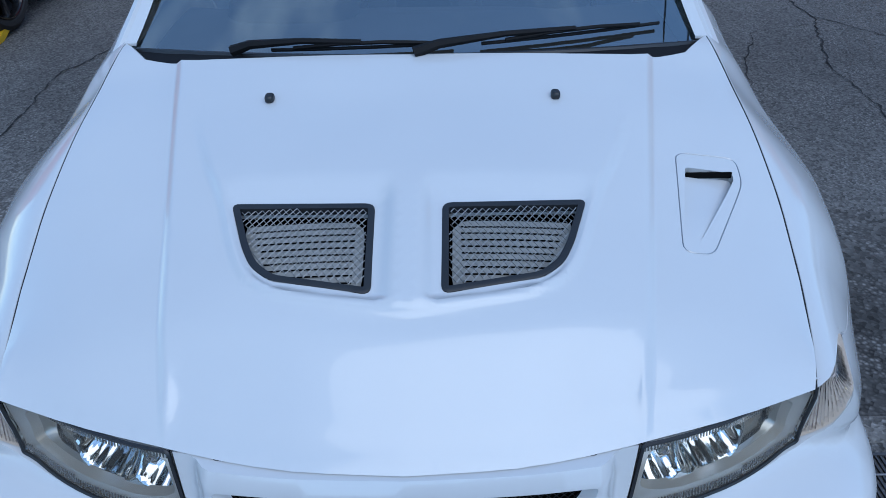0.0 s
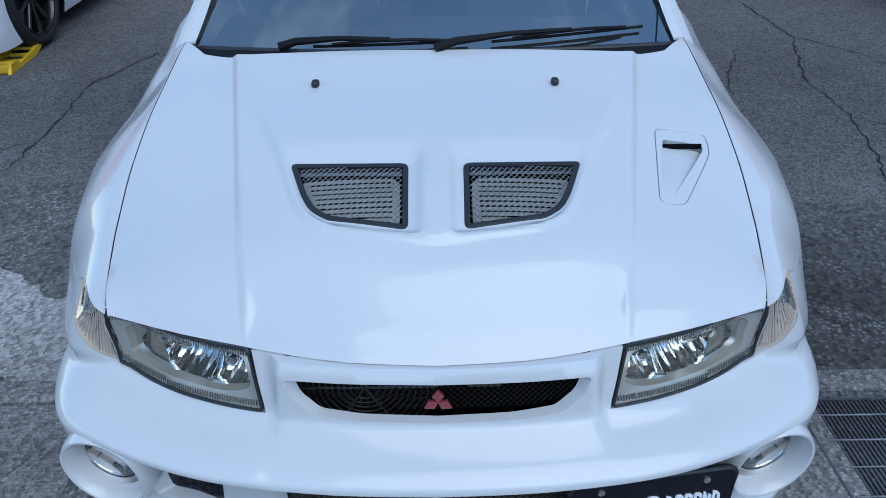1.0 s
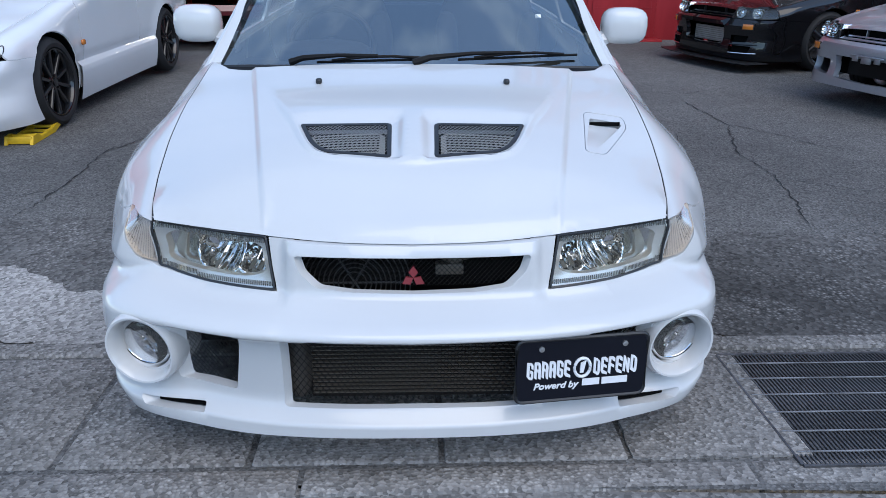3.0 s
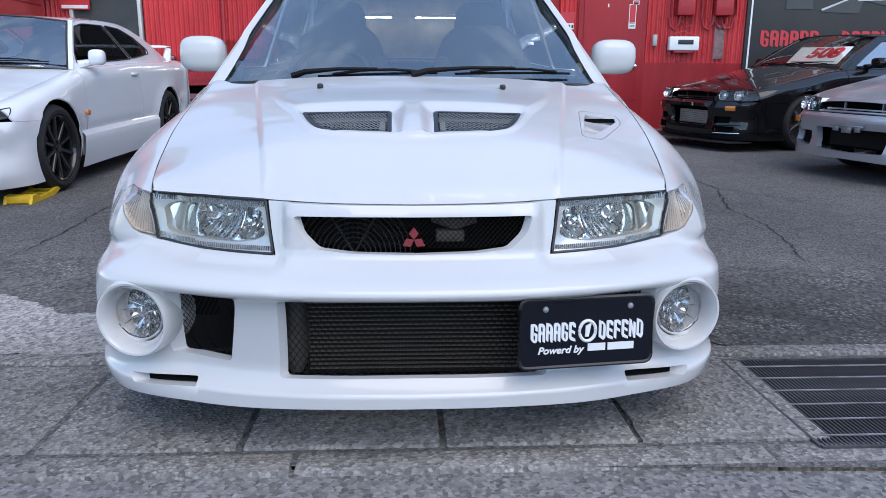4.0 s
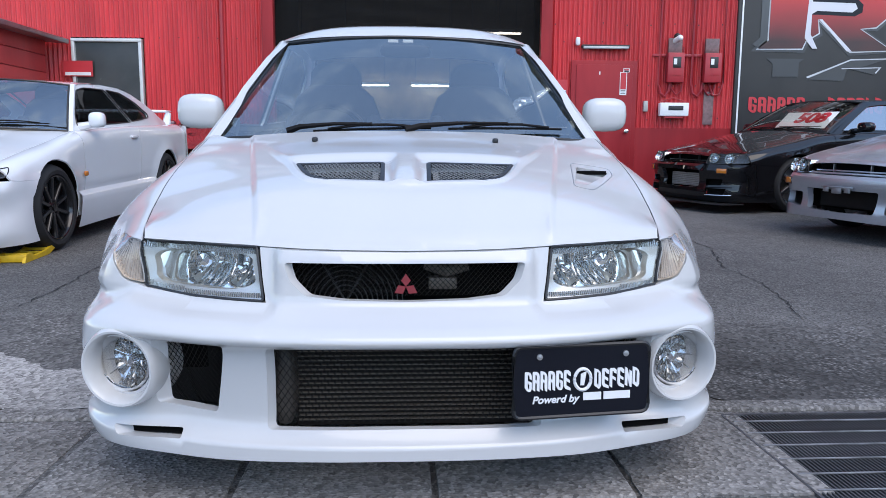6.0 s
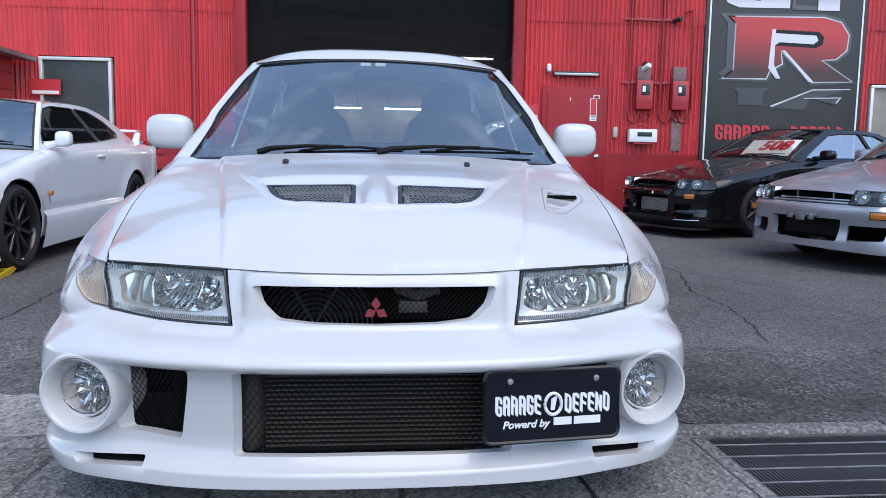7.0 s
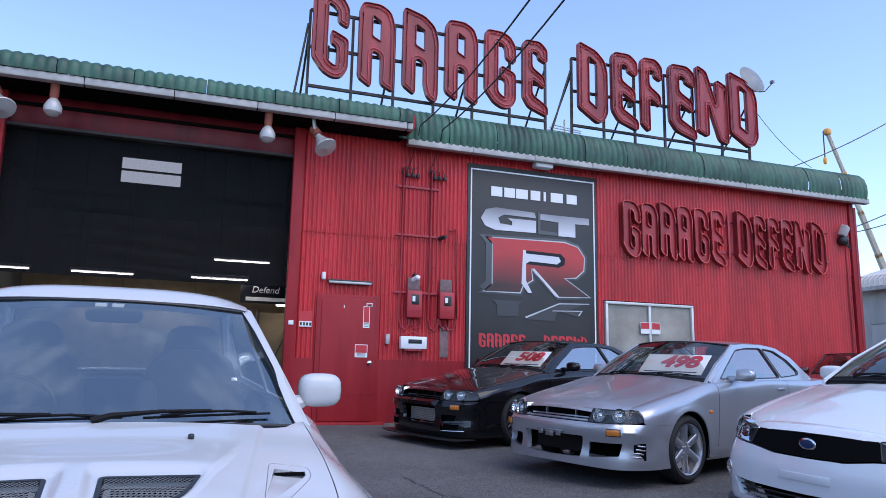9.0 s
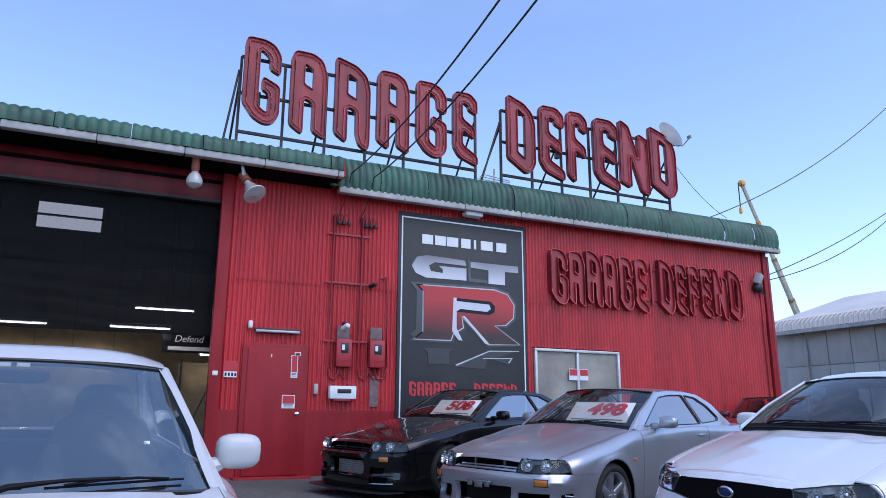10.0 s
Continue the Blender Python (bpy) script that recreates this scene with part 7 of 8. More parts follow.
for r in np.arange(0.03, 0.155, 0.0125):
    fan.tube([(-0.15 + r * 1.0 * math.cos(k * math.tau / 36), 0.24, 0.50 + r * math.sin(k * math.tau / 36)) for k in range(36)], 0.0018, 4, closed=True)
for k in range(6):
    a = k * math.tau / 6
    fan.tube([(-0.15, 0.24, 0.50), (-0.15 + 0.15 * math.cos(a), 0.24, 0.50 + 0.15 * math.sin(a))], 0.003, 4)
tagged(fan.make("fan_guard", "fanguard", T), kind="stuff")
Geo().tube([(0.05, 0.22, 0.60), (0.1, 0.2, 0.585), (0.15, 0.21, 0.60)], 0.016, 8).make("engine_hose", "cast", T)
Geo().box((0.09, 0.21, 0.555), (0.07, 0.03, 0.03), None, 0.005).make("horn", "cast", T)
# emblem of three plain diamonds
em = Geo()
for k in range(3):
    a = radians(90 + 120 * k)
    q = pose(0.0, 0.137, 0.560) @ Matrix.Rotation(-(a - radians(90)), 4, "Y")
    em.prism([(0, 0.0), (0.0115, 0.0145), (0, 0.031), (-0.0115, 0.0145)], 0.006, q)
em.make("emblem", "emblem", evo["bumper"], "red badge", smooth=0)
# fog lamps in round surrounds
for sgn in (1, -1):
    q = Matrix.Translation((sgn * 0.684, 0.141, 0.362)) @ pose(0, 0, 0, 90, 0, sgn * 14)
    Geo().lathe([(0.104, -0.12), (0.102, -0.05), (0.100, -0.020), (0.096, -0.006), (0.092, 0.0), (0.087, -0.001), (0.083, -0.007), (0.078, -0.022), (0.075, -0.040), (0.073, -0.052), (0.071, -0.075)], 40, q, closed=True).make("fog_surround", "white", evo["bumper"])
    q = q @ Matrix.Translation((sgn * 0.011, 0, -0.030)) @ Matrix.Diagonal((1.0, 1.0, 1, 1))
    fl = Geo()
    for r_, (ra_, rb_, za_, zb_) in enumerate(((0.0655, 0.048, -0.024, -0.044), (0.048, 0.030, -0.044, -0.057), (0.030, 0.010, -0.057, -0.063))):
        n_ = 16 - 4 * r_
        for k in range(n_):
            w0, w1 = math.tau * k / n_, math.tau * (k + 1) / n_
            fl.add([(r * math.cos(w), r * math.sin(w), z) for r, w, z in ((ra_, w0, za_), (ra_, w1, za_), (rb_, w1, zb_), (rb_, w0, zb_), ((ra_ + rb_) / 2, (w0 + w1) / 2, (za_ + zb_) / 2 - 0.005))], [(0, 1, 4), (1, 2, 4), (2, 3, 4), (3, 0, 4)], q)
    fl = fl.make("fog_lamp", "facet", T, smooth=0)
    Geo().lathe([(0.064, -0.03), (0.0695, -0.028), (0.0695, -0.018), (0.064, -0.016)], 32, q, closed=True).make("lamp_ring", "chrome", fl)
    Geo().lathe([(0.065, -0.020), (0.054, -0.012), (0.024, -0.0075), (0.0, -0.007)], 28, q).make("lens", "fluted", fl).visible_shadow = False
    Geo().lathe([(0.013, -0.062), (0.013, -0.034), (0.0, -0.03)], 12, q).make("bulb_cap", "chrome", fl)
    fa = Geo()
    for k in range(10):
        a0 = k * math.tau / 10
        fa.tube([q @ Vector((0.016 * math.cos(a0), 0.016 * math.sin(a0), -0.056)), q @ Vector((0.06 * math.cos(a0), 0.06 * math.sin(a0), -0.03))], 0.0022, 4)
    fa.make("reflector_ribs", "chrome", fl)
    Geo().lathe([(0.07, -0.07), (0.0, -0.072)], 24, q).make("lamp_back", "dark", fl)
# number plate holder with the shop's plate
pl_ = thing("show_plate", "black show plate with the shop's name in white", "number plate", m=Matrix.Translation((0.427, -0.502, 0.333)) @ pose(0, 0, 0, -2, 0.0, 9.8))
pw_, ph_ = 0.165, 0.083
rim_p = rounded([(-pw_, -ph_), (pw_, -ph_), (pw_, ph_), (-pw_, ph_)], 0.02)
Geo().prism(rim_p, 0.012, Matrix.Translation((0, 0.002, 0))).make("plate_body", "plate", pl_, smooth=0)
Geo().tube([(x, 0.004, z) for x, z in rim_p], 0.005, 6, closed=True).make("plate_rim", "trim", pl_)


def word(text, x0, x1, z, h, parent, mat, y=-0.001, d=0.003, gap=0.14):
    n = len(text)
    w = (x1 - x0) / (n + gap * (n - 1))
    for k, ch in enumerate(text):
        o, hole = GLYPH[ch]
        f_ = lambda poly: [(x0 + k * w * (1 + gap) + p[0] * w, z + p[1] * h) for p in poly]
        Geo().prism(f_(o), d, Matrix.Translation((0, y, 0)), f_(hole) if hole else None).make("letter", mat, parent, smooth=0)


word("GARAGE", -0.140, -0.030, -0.020, 0.046, pl_, "signwhite")
word("DEFEND", 0.028, 0.140, -0.020, 0.046, pl_, "signwhite")
Geo().tube([(0.0 + 0.020 * math.cos(k * math.tau / 20), 0.001, 0.003 + 0.025 * math.sin(k * math.tau / 20)) for k in range(20)], 0.0042, 6, closed=True).make("badge_ring", "signwhite", pl_)
Geo().prism([(-0.006, -0.014), (0.003, -0.014), (0.009, 0.019), (-0.005, 0.012)], 0.003, Matrix.Translation((0.0, -0.001, 0.003))).make("badge_bar", "signwhite", pl_)
writing("Powerd by", 0.024, "signwhite", pl_, Matrix.Translation((-0.066, 0.0015, -0.042)), 0.001, shear=0.25, width=0.115, bold=0.0006)
for x0, x1 in ((0.002, 0.046), (0.052, 0.118)):
    Geo().box(((x0 + x1) / 2, 0.001, -0.038), (x1 - x0, 0.002, 0.018)).make("text_bar", "signwhite", pl_)
for x in (-0.105, 0.105):
    Geo().lathe([(0.007, 0), (0.007, 0.004), (0.0, 0.005)], 12, pose(x, 0.002, 0.060, 90, 0, 0)).make("screw", "screwm", pl_)
Geo().box((0, 0.055, -0.0), (0.2, 0.1, 0.05)).make("plate_bracket", "trim", pl_)
# stickers on the windscreen
for a in (-0.10, 0.02):
    p = Vector(evo["fws"](a, 0.955))
    st = Geo().box((0, 0, 0), (0.05, 0.003, 0.032), Matrix.Translation(p + Vector((0, 0.006, -0.004))) @ pose(0, 0, 0, -58, 0, 0)).make("screen_sticker", "signwhite", T)
tg = Vector(evo["fws"](0.72, 0.314))
Geo().box((0, 0, 0), (0.022, 0.003, 0.02), Matrix.Translation(tg + Vector((0, 0.004, 0))) @ pose(0, 0, 0, -58, 0, 0)).make("screen_tag", "signwhite", T)


# ---- other cars ----
def coupe(L=4.58, half=0.86, fo=0.92, wb=2.665, R=0.325, nose=0.685, scuttle=0.945, belt=0.955, roof=1.405, wsb=1.42, wst=2.15, rwt=3.08, rwb=3.84, deckz=0.98, **more):
    """Measures of a two-door coupe; more overrides any of them."""
    k = half / 0.888
    S = dict(
        L=L, fo=fo, wb=wb, R=R, tw=0.235, zb=0.22, step=0.05, rim_mat="rimsilver", spokes=6, seam=0.56, gap=0.04, shoulder=0.14, flare=0.012, rim=0.74, spoke=0.046,
        plan=[(0, 0), (0.25 * k, 0.01), (0.5 * k, 0.045), (0.66 * k, 0.10), (0.77 * k, 0.19), (0.84 * k, 0.30), (half - 0.006, 0.44), (half, 0.56), (half, fo - 0.1)],
        off=[(0.12, 0.05), (0.17, 0.015), (0.25, 0.012), (0.36, 0.03), (0.45, 0.014), (0.49, 0.0), (0.545, 0.004), (0.565, 0.040), (0.62, 0.055), (0.72, 0.095)], corner=True, side_keep=(0.85, 1.2), bumper_side=[(0.37, 0.573), (0.44, 0.566)], fender_front=[(0.44, 0.570), (0.37, 0.578), (0.352, 0.60), (0.348, 0.66), (0.335, 2.0)],
        bumper_top=[(0, 0.575), (0.3 * k, 0.575), (0.6 * k, 0.575), (0.78 * k, 0.575)],
        lip=[(0, 0.19), (0.4 * k, 0.185), (0.7 * k, 0.175), (0.82 * k, 0.175)],
        holes=[dict(poly=[(0, 0.45), (0.37, 0.45), (0.34, 0.26), (0, 0.25)], centre=True, r=0.02), dict(poly=[(0.43, 0.405), (0.73 * k, 0.405), (0.71 * k, 0.29), (0.43, 0.27)], r=0.02)],
        lamps=[dict(name="headlight", poly=[(0.44 * k, 0.70), (0.41 * k, 0.582), (0.62 * k, 0.580), (0.80 * k, 0.588), (0.842 * k, 0.600), (0.838 * k, 0.645), (0.79 * k, 0.695)], bowls=((0.520 * k, 0.642, 0.064), (0.690 * k, 0.644, 0.066)), up=16, bowl_at=0.012, frame=0.004, wall="chrome", back="trim", deep=0.085)],
        hw=[(0.3, 0.84 * half / 0.888), (0.5, half - 0.004), (fo, half), (1.6, half - 0.015), (2.5, half - 0.015), (fo + wb, half), (L - 0.3, half - 0.03), (L, half - 0.08)],
        we=[(0.25, 0.70 * k), (0.6, 0.72 * k), (1.0, 0.735 * k), (wsb, 0.76 * k), (wsb + 0.4, 0.80 * k), (2.6, 0.815 * k), (rwb - 0.4, 0.78 * k), (rwb, 0.73 * k), (L, 0.70 * k)],
        ze=[(0.2, nose - 0.03), (0.35, nose + 0.03), (0.7, nose + 0.11), (1.05, nose + 0.175), (wsb, scuttle), (wsb + 0.5, belt), (2.8, belt + 0.02), (rwb - 0.2, deckz - 0.01), (rwb + 0.2, deckz), (L, deckz - 0.05)],
        cuts=(0.335, wsb + 0.06, wst + 0.80, L - 0.18), side_glass="brightglass", screen_glass="carglass",
        lean=0.42,
        rail=[(wsb, scuttle), (wsb + (wst - wsb) * 0.4, scuttle + (roof - 0.05 - scuttle) * 0.47), (wst, roof - 0.055), (wst + 0.25, roof - 0.035), ((wst + rwt) / 2 + 0.15, roof - 0.035), (rwt + 0.05, roof - 0.07), (rwt + 0.35, roof - 0.17), (rwb, deckz + 0.02)],
        windows=[[(wsb + 0.25, belt + 0.03), (wsb + 0.40, belt + 0.13), (wst + 0.02, roof - 0.112), (wst + 0.25, roof - 0.085), (wst + 0.57, roof - 0.080), (wst + 0.76, belt + 0.042)], [(wst + 0.80, belt + 0.046), (wst + 0.61, roof - 0.082), (rwt - 0.04, roof - 0.105), (rwt + 0.22, roof - 0.205), (rwt + 0.40, belt + 0.115), (rwt + 0.37, belt + 0.075)]],
        ws=(wsb - 0.10, scuttle + 0.03, 0.76 * k - 0.02, wsb + 0.04, scuttle + 0.01, wst - 0.12, roof - 0.025, 0.60 * k, wst, roof - 0.06), rw=(rwb + 0.02, deckz + 0.03, 0.66 * k, rwb - 0.03, deckz + 0.01, rwt + 0.06, roof - 0.03, 0.57 * k, rwt, roof - 0.075),
        roofz=[(wst - 0.12, roof - 0.02), ((wst + rwt) / 2, roof), (rwt + 0.06, roof - 0.025)],
        hood_front=[(0, 0.075), (0.3 * k, 0.10), (0.5 * k, 0.145), (0.69 * k, 0.30)], hood_back=[(0, wsb - 0.13), (0.4 * k, wsb - 0.09), (0.755 * k, wsb + 0.0)],
        wipers=[((-0.6, 0.03), (-0.5, 0.035), (0.2, 0.06), 0), ((0.05, 0.02), (0.2, 0.05), (0.85, 0.09), 0)],
        mirror=(half + 0.075, wsb + 0.42, belt + 0.075, (0.105, 0.06, 0.062)), inset=0.015)
    S.update(more)
    ze_, we_, hf_ = curve1(S["ze"]), curve1(S["we"]), curve1(S["hood_front"])

    def hoodf(x, y):
        a = abs(x)
        e = ze_(y)
        z = e + S.get("crown", 0.055) * (1 - min(1, a / we_(y)) ** 2.2)
        z += 0.008 * (1 - smooth01(0.26, 0.40, a)) * smooth01(0.25, 0.7, y)
        return z - S.get("drop", 0.03) * (1 - smooth01(-0.02, 0.06, y - hf_(a)))
    S.setdefault("hood", hoodf)
    return S


# black coupe
blk = coupe(L=4.68, fo=1.06, wsb=1.56, wst=2.29, rwt=3.22, rwb=3.98, half=0.885, rim_mat="rimblack", spokes=6, mirror_mat="blackpaint",
            holes=[dict(poly=[(0, 0.50), (0.36, 0.50), (0.34, 0.29), (0, 0.28)], centre=True, r=0.02), dict(poly=[(0.45, 0.40), (0.66, 0.40), (0.64, 0.33), (0.45, 0.32)], r=0.01, dark=0.05), dict(poly=[(0.45, 0.29), (0.70, 0.29), (0.68, 0.22), (0.45, 0.21)], r=0.01, dark=0.05)],
            lip=[(0, 0.14), (0.4, 0.135), (0.7, 0.13), (0.82, 0.13)], R=0.335)
BT = -71.0
b1 = car("black two-door sports coupe with a price card", "blackpaint", stand(3.188, 6.984, BT), blk, "coupes parked at the garage", name="coupe")
# silver coupe
slv = coupe(L=4.66, fo=1.03, wsb=1.53, wst=2.26, rwt=3.19, rwb=3.95, half=0.865, mirror_mat="silver")
s1 = car("silver two-door coupe with a price card", "silver", stand(3.646, 4.184, BT), slv, "coupes parked at the garage", name="coupe")
for c_, mt in ((b1, "alu"), (s1, "core")):
    Geo().box((0, 0.16, 0.37), (0.6, 0.03, 0.16)).make("radiator", mt, c_["T"], smooth=0)
    Geo().box((0, 0.150, 0.612), (0.74, 0.02, 0.014), None, 0.004).make("grille_bar", "silver" if c_ is s1 else "trim", c_["T"])
    for x_ in (-0.19, 0.19):
        Geo().box((x_, 0.160, 0.635), (0.010, 0.03, 0.075), None, 0.003).make("grille_stay", "silver" if c_ is s1 else "trim", c_["T"])
    Geo().box((0, 0.118, 0.588), (0.80, 0.05, 0.022), None, 0.008).make("grille_lip", "silver" if c_ is s1 else "blackpaint", c_["T"])
    Geo().box((0, 0.20, 0.625), (0.74, 0.02, 0.10)).make("grille_back", "dark", c_["T"], smooth=0)
    for sgn in (1, -1):
        s = c_["s_of"](0.66, 0.50) * sgn
        at = Vector(c_["front"](s, 0.50, -0.003))
        Geo().box((0, 0, 0), (0.12, 0.014, 0.055), Matrix.Translation(at) @ pose(0, 0, 0, 0, 0, sgn * 25), 0.006).make("turn_signal", "amber", c_["T"])
        Geo().box((0, 0.006, 0), (0.136, 0.012, 0.069), Matrix.Translation(at) @ pose(0, 0, 0, 0, 0, sgn * 25), 0.004).make("signal_frame", "trim", c_["T"])
        Geo().blob((sgn * (c_["hw"](1.42) + 0.003), 1.42, 0.665), (0.006, 0.030, 0.016), 4).make("side_marker", "amber", c_["T"])
        if c_ is s1:
            sv = c_["s_of"](0.80, 0.33) * sgn
            pv = Vector(c_["front"](sv, 0.335, -0.001))
            at = Matrix.Translation(pv) @ pose(0, 0, 0, 0, 0, sgn * 58)
            vent = Geo().box((0, 0, 0), (0.12, 0.010, 0.150), at, 0.004).make("corner_vent", "dark", c_["T"])
            for k in range(4):
                Geo().box((0.012 * (1 - k), -0.008, 0.052 - 0.034 * k), (0.092, 0.014, 0.014), at @ pose(0, 0, 0, 0, sgn * 6, 0), 0.004).make("vent_slat", "chrome", vent)
# splitter and canards of the black car
Geo().prism([(-0.80, 0.02), (-0.55, -0.06), (0.0, -0.09), (0.55, -0.06), (0.80, 0.02), (0.84, 0.30), (-0.84, 0.30)], 0.012, pose(0, 0, 0.118, -90, 0, 0) ).make("splitter", "trim", b1["T"], smooth=0)
for sgn in (1, -1):
    for k, z in enumerate((0.30, 0.205)):
        pts_ = [b1["front"](sgn * s_, z + 0.03 * (s_ - 0.5), -0.006) for s_ in np.linspace(0.46, 0.80, 8)]
        Geo().tube(pts_, 0.007, 6).make("canard", "chrome" if k else "blackpaint", b1["T"])
    Geo().tube([b1["front"](sgn * 0.98, z, -0.006) for z in (0.22, 0.30, 0.38, 0.42)], 0.008, 6).make("canard", "blackpaint", b1["T"])
cb_ = Geo()
for k in range(7):
    cb_.box((0, 0.142, 0.30 + 0.022 * k), (0.6, 0.006, 0.004))
cb_.make("radiator_fins", "cast", b1["T"], smooth=0)
# bare plate bracket on the silver car
pb = Geo()
pb.box((0, -0.012, 0.475), (0.33, 0.010, 0.018), None, 0.003), pb.box((-0.11, -0.012, 0.455), (0.06, 0.010, 0.05), None, 0.003), pb.box((0.11, -0.012, 0.455), (0.06, 0.010, 0.05), None, 0.003), pb.box((0.0, -0.010, 0.448), (0.10, 0.012, 0.06), None, 0.004)
pb.make("plate_bracket", "steel", s1["T"])
# price cards behind the screens
for c_, txt in ((b1, "508"), (s1, "498")):
    f = c_["fws"]
    cen = Vector(f(0.34, 0.34)) + Vector((0, 0.07, -0.01))
    card = thing("price_card", "white price card with red figures behind the windscreen", "price card", "price cards", c_["T"].matrix_world @ Matrix.Translation(cen) @ pose(0, 0, 0, -52, 0, 6))
    Geo().box((0, 0, 0), (0.74, 0.006, 0.34)).make("card", "signwhite", card)
    writing(txt, 0.27, "signred", card, Matrix.Translation((0.06, -0.006, 0.035)), 0.002, width=0.46, shear=0.12, bold=0.012)
    Geo().box((0, -0.005, -0.135), (0.62, 0.003, 0.012)).make("text_bar", "trim", card)

# white coupe at the side of the forecourt
s15 = coupe(L=4.445, half=0.86, fo=0.93, wb=2.525, R=0.33, nose=0.64, scuttle=0.90, belt=0.93, roof=1.36, wsb=1.49, wst=1.84, rwt=3.0, rwb=3.88, deckz=0.97, rim_mat="rimblack", spokes=10, twin=False, spoke=0.02, skirt=0.10, skirt_out=0.03, skirt_h=0.20, rim=0.74, inset=0.0, flare=0.016, crease=0.012, crease_z=0.43,
            ws=(1.20, 0.935, 0.715, 1.47, 0.905, 1.72, 1.335, 0.595, 1.82, 1.295), pillar_r=0.024,
            screen_glass="screen", rail=[(1.49, 0.90), (1.64, 1.09), (1.80, 1.27), (1.96, 1.312), (2.35, 1.328), (2.75, 1.315), (3.05, 1.265), (3.35, 1.18), (3.65, 1.07), (3.90, 0.985)],
            windows=[[(1.61, 0.945), (1.665, 1.05), (1.85, 1.255), (2.0, 1.282), (2.40, 1.282), (2.68, 0.985)], [(2.71, 0.99), (2.43, 1.284), (2.74, 1.266), (3.04, 1.185), (3.28, 1.075), (3.27, 1.035)]],
            cuts=(0.335, 1.46, 2.72, 4.26), side_glass="darkglass", mirror=(0.885, 1.66, 1.0, (0.066, 0.055, 0.066)),
            lamps=[dict(name="headlight", poly=[(0.45, 0.61), (0.44, 0.565), (0.62, 0.56), (0.80, 0.60), (0.79, 0.665)], bowls=((0.52, 0.59, 0.03), (0.62, 0.60, 0.035)), frame=0.004, back="trim", deep=0.05)],
            lip=[(0, 0.13), (0.4, 0.125), (0.7, 0.12), (0.82, 0.12)])
w1 = car("white two-door coupe with black wheels", "pearl", Matrix.Translation((-3.64, 2.505, 0.053)) @ pose(0, 0, 0, 2.1, 0, 1.5), s15, name="coupe")
for sgn in (1, -1):
    Geo().blob((sgn * 0.868, 1.42, 0.56), (0.012, 0.03, 0.022), 3).make("side_marker", "amber", w1["T"])
    Geo().tube([(sgn * 0.6, 4.22, 0.96), (sgn * 0.62, 4.26, 1.10)], [0.05, 0.035], 8).make("wing_stay", "pearl", w1["T"])
    Geo().box((sgn * 0.845, 0.60, 0.50), (0.012, 0.02, 0.07), None, 0.004).make("bumper_clip", "trim", w1["T"])
Geo().blob((0, 4.26, 1.12), (0.66, 0.11, 0.022), 3.5).make("rear_wing", "pearl", w1["T"])
# yellow wheel ramp
rp = thing("wheel_ramp", "yellow plastic wheel ramp against the tyre", "wheel ramp", m=pose(-2.86, 2.86, ground_z(2.86), 1.5, 0, 6))
for sgn in (1, -1):
    side_ = [(0.0, 0.0), (0.03, 0.055), (0.10, 0.060), (0.16, 0.028), (0.38, 0.040), (0.56, 0.085), (0.70, 0.100), (0.74, 0.092), (0.74, 0.070), (0.58, 0.052), (0.40, 0.0)]
    Geo().prism(side_, 0.022, pose(sgn * 0.085 - 0.011, 0, 0, 0, 0, 90) @ Matrix.Translation((0, -0.022, 0))).make("side_rail", "yellow", rp, smooth=0)
for y_, z_, h_ in ((0.03, 0.028, 0.05), (0.10, 0.035, 0.04), (0.22, 0.020, 0.02), (0.32, 0.026, 0.02), (0.43, 0.036, 0.02), (0.54, 0.056, 0.02), (0.66, 0.082, 0.02)):
    Geo().box((0, y_, z_), (0.172, 0.022, h_), None, 0.004).make("rib", "yellow", rp)

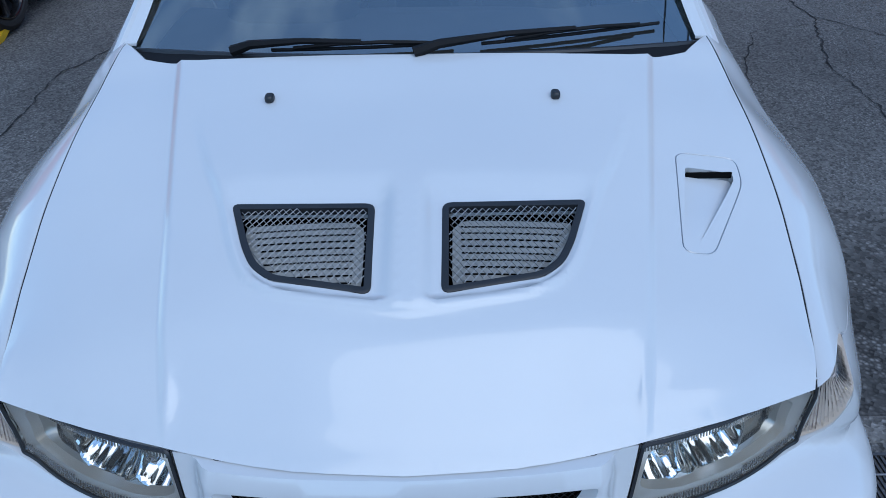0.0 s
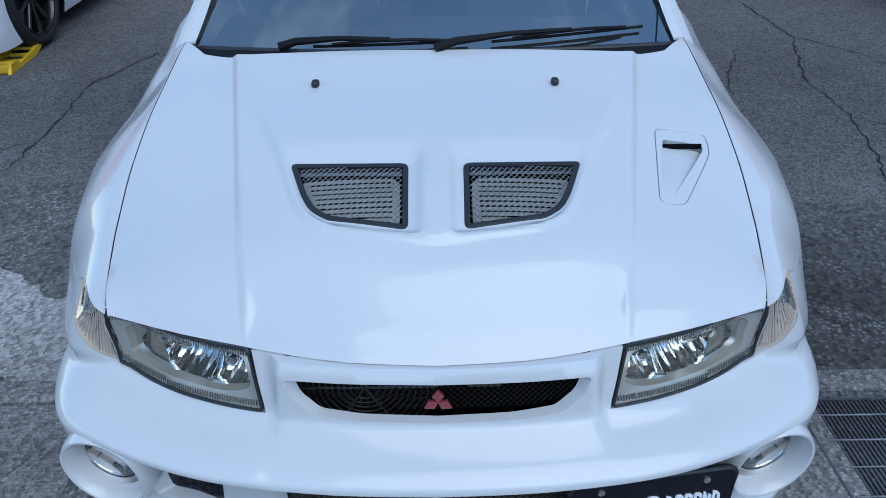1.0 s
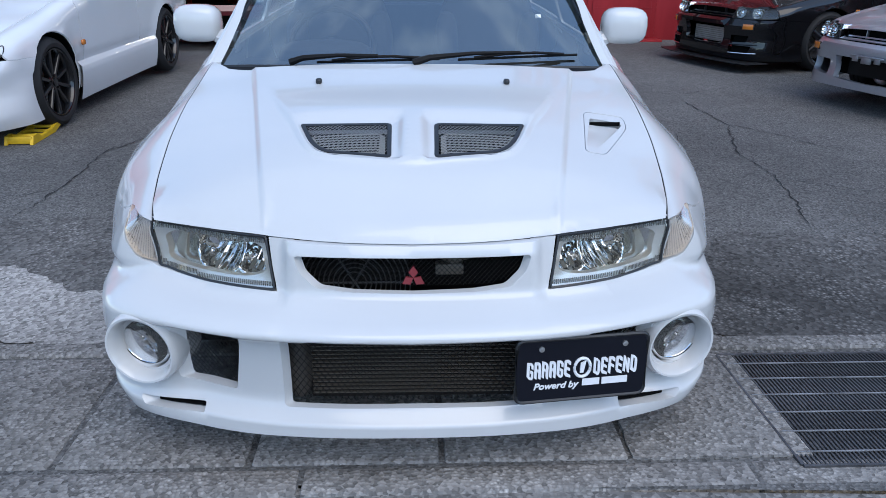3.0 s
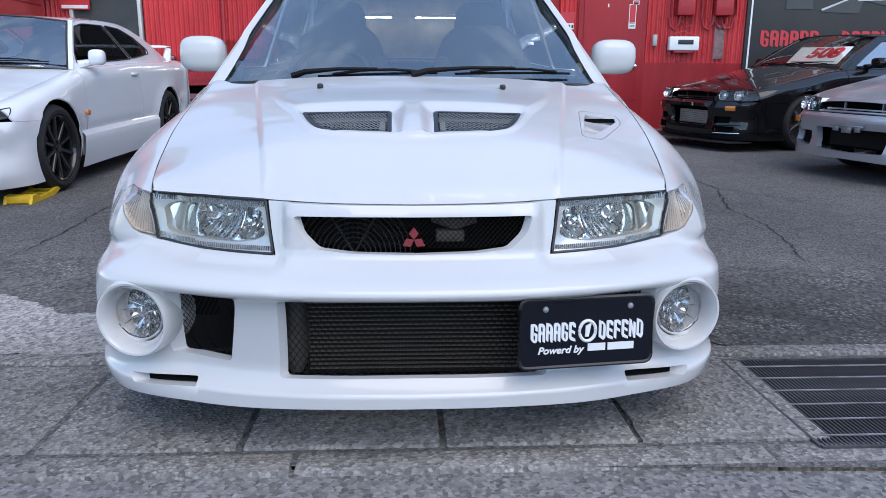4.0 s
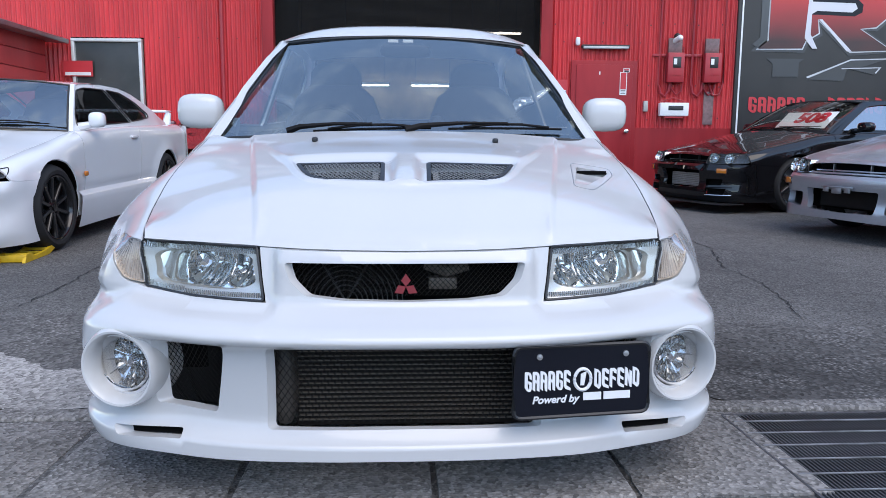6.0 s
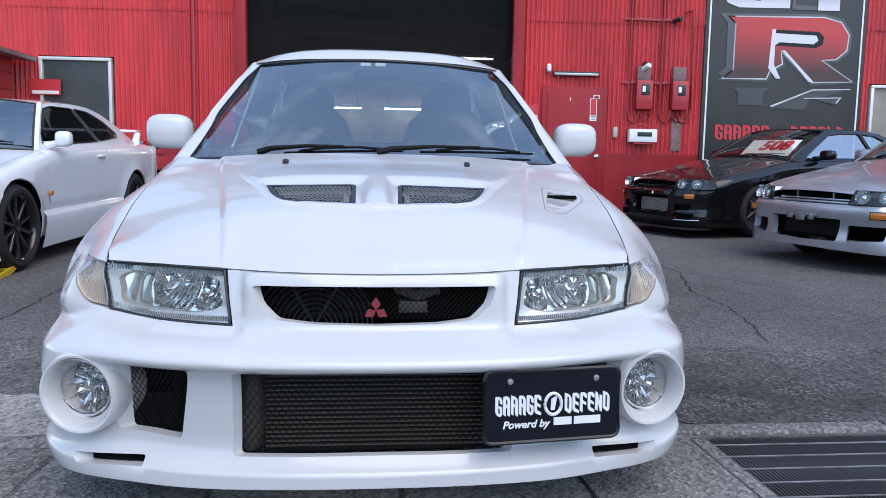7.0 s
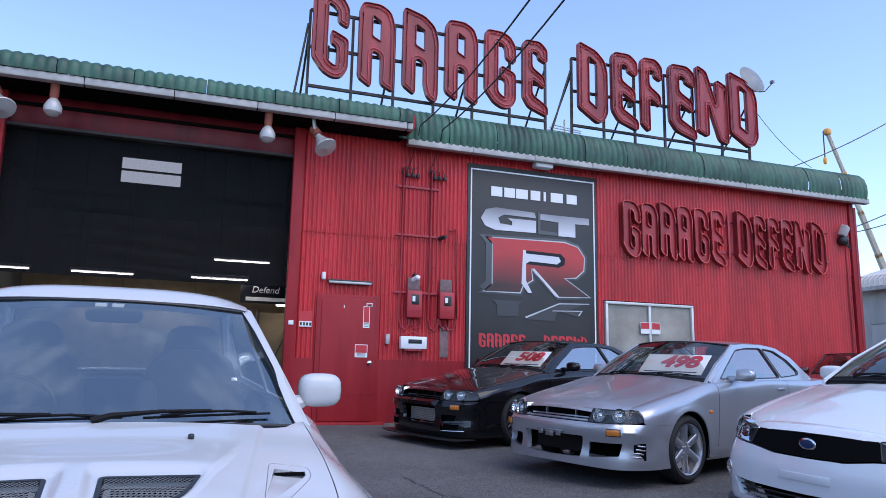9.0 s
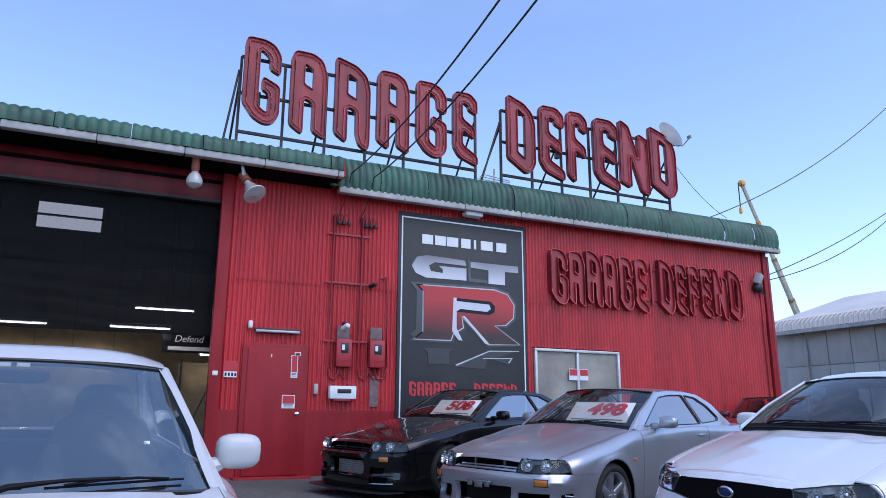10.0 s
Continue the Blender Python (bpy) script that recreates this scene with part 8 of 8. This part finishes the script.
# white five-door beside the silver coupe
imp = coupe(L=4.415, half=0.87, fo=0.90, wb=2.62, R=0.315, nose=0.745, scuttle=1.01, belt=1.0, roof=1.455, wsb=1.22, wst=1.98, rwt=3.5, rwb=4.15, deckz=1.05, seam=0.60, category="car", crown=0.045, drop=0.055,
            off=[(0.12, 0.05), (0.2, 0.012), (0.3, 0.0), (0.45, 0.0), (0.55, 0.02), (0.62, 0.05), (0.78, 0.12)],
            bumper_top=[(0, 0.557), (0.25, 0.56), (0.42, 0.585), (0.62, 0.605), (0.74, 0.615)],
            holes=[dict(poly=[(0, 0.34), (0.42, 0.345), (0.62, 0.36), (0.55, 0.25), (0, 0.23)], centre=True, r=0.02, bars=4)],
            lamps=[dict(name="headlight", poly=[(0.43, 0.705), (0.46, 0.60), (0.64, 0.615), (0.80, 0.635), (0.838, 0.66), (0.83, 0.71), (0.79, 0.755), (0.62, 0.74)], bowls=((0.565, 0.668, 0.046), (0.695, 0.690, 0.050)), up=12, bowl_at=0.028, frame=0.004, back="trim", wall="chrome", deep=0.085),
                   dict(name="grille", poly=[(0.002, 0.705), (0.002, 0.565), (0.25, 0.57), (0.45, 0.60), (0.425, 0.705)], back="trim", wall="trim", lens="dark", deep=0.03)],
            windows=[[(1.55, 1.05), (1.7, 1.16), (2.05, 1.36), (2.5, 1.385), (2.52, 1.05)], [(2.6, 1.06), (2.58, 1.385), (3.1, 1.37), (3.3, 1.10)]],
            doors=[(1.28, 2.55), (2.55, 3.3)], cuts=(0.345, 1.28, 3.3, 4.25), side_glass="sideglass", bumper_side=[(0.39, 0.613), (0.44, 0.606)], fender_front=[(0.44, 0.610), (0.39, 0.618), (0.372, 0.65), (0.362, 0.72), (0.345, 2.0)],
            ze=[(0.2, 0.715), (0.35, 0.770), (0.7, 0.872), (1.0, 0.942), (1.22, 0.985), (1.7, 1.0), (2.8, 1.02), (3.95, 1.04), (4.35, 1.05), (4.415, 1.0)], roofz=[(1.86, 1.425), (1.95, 1.462), (2.2, 1.492), (2.7, 1.502), (3.56, 1.44)], roof_pow=3.5)
i1 = car("white five-door hatchback with a dark grille", "pearl", stand(3.97, 1.48, -84) @ pose(0, 0, 0.025), imp, name="hatchback")
q = Vector(i1["lampf"](0.001, 0.645, -0.012))
Geo().lathe([(0.0, 0.004), (0.045, 0.003), (0.05, 0.0), (0.045, -0.01), (0, -0.01)], 24, Matrix.Translation((0, q.y, q.z)) @ pose(0, 0, 0, 90, 0, 0) @ Matrix.Diagonal((1.25, 0.75, 1, 1))).make("emblem", "chrome", i1["T"], "oval badge")
Geo().box((0.0, -0.004, 0.44), (0.36, 0.006, 0.05), None, 0.004).make("plate_panel", "pearl", i1["T"])
Geo().lathe([(0.0, 0.006), (0.036, 0.005), (0.038, 0.0), (0.0, 0.0)], 24, Matrix.Translation((0, q.y - 0.003, q.z)) @ pose(0, 0, 0, 90, 0, 0) @ Matrix.Diagonal((1.3, 0.72, 1, 1))).make("emblem_field", "bluefield", i1["T"], "dark blue oval field")
Geo().tube([i1["front"](s_, 0.185, -0.012) for s_ in np.linspace(-0.98, 0.98, 41)], 0.022, 8).make("front_lip", "trim", i1["T"], "black rubber front lip")
for sgn in (1, -1):
    at = Matrix.Translation(Vector(i1["front"](i1["s_of"](0.70, 0.40) * sgn, 0.40, -0.004))) @ pose(0, 0, 0, 90, 0, sgn * 30)
    fg = Geo().lathe([(0.050, -0.03), (0.052, 0.0), (0.046, 0.006), (0.038, 0.0), (0.036, -0.03)], 24, at, closed=True).make("fog_ring", "chrome", i1["T"])
    Geo().lathe([(0.037, -0.006), (0.02, 0.002), (0.0, 0.004)], 20, at).make("fog_lens", "silverback", fg)

# dark red cars, mostly hidden
for x, y, a in ((-3.0, 8.2, 5), (11.0, 8.0, -61)):
    car("dark red coupe parked close to the wall", "maroon", stand(x, y - 0.5, a), coupe(rim_mat="rimblack"), name="coupe")
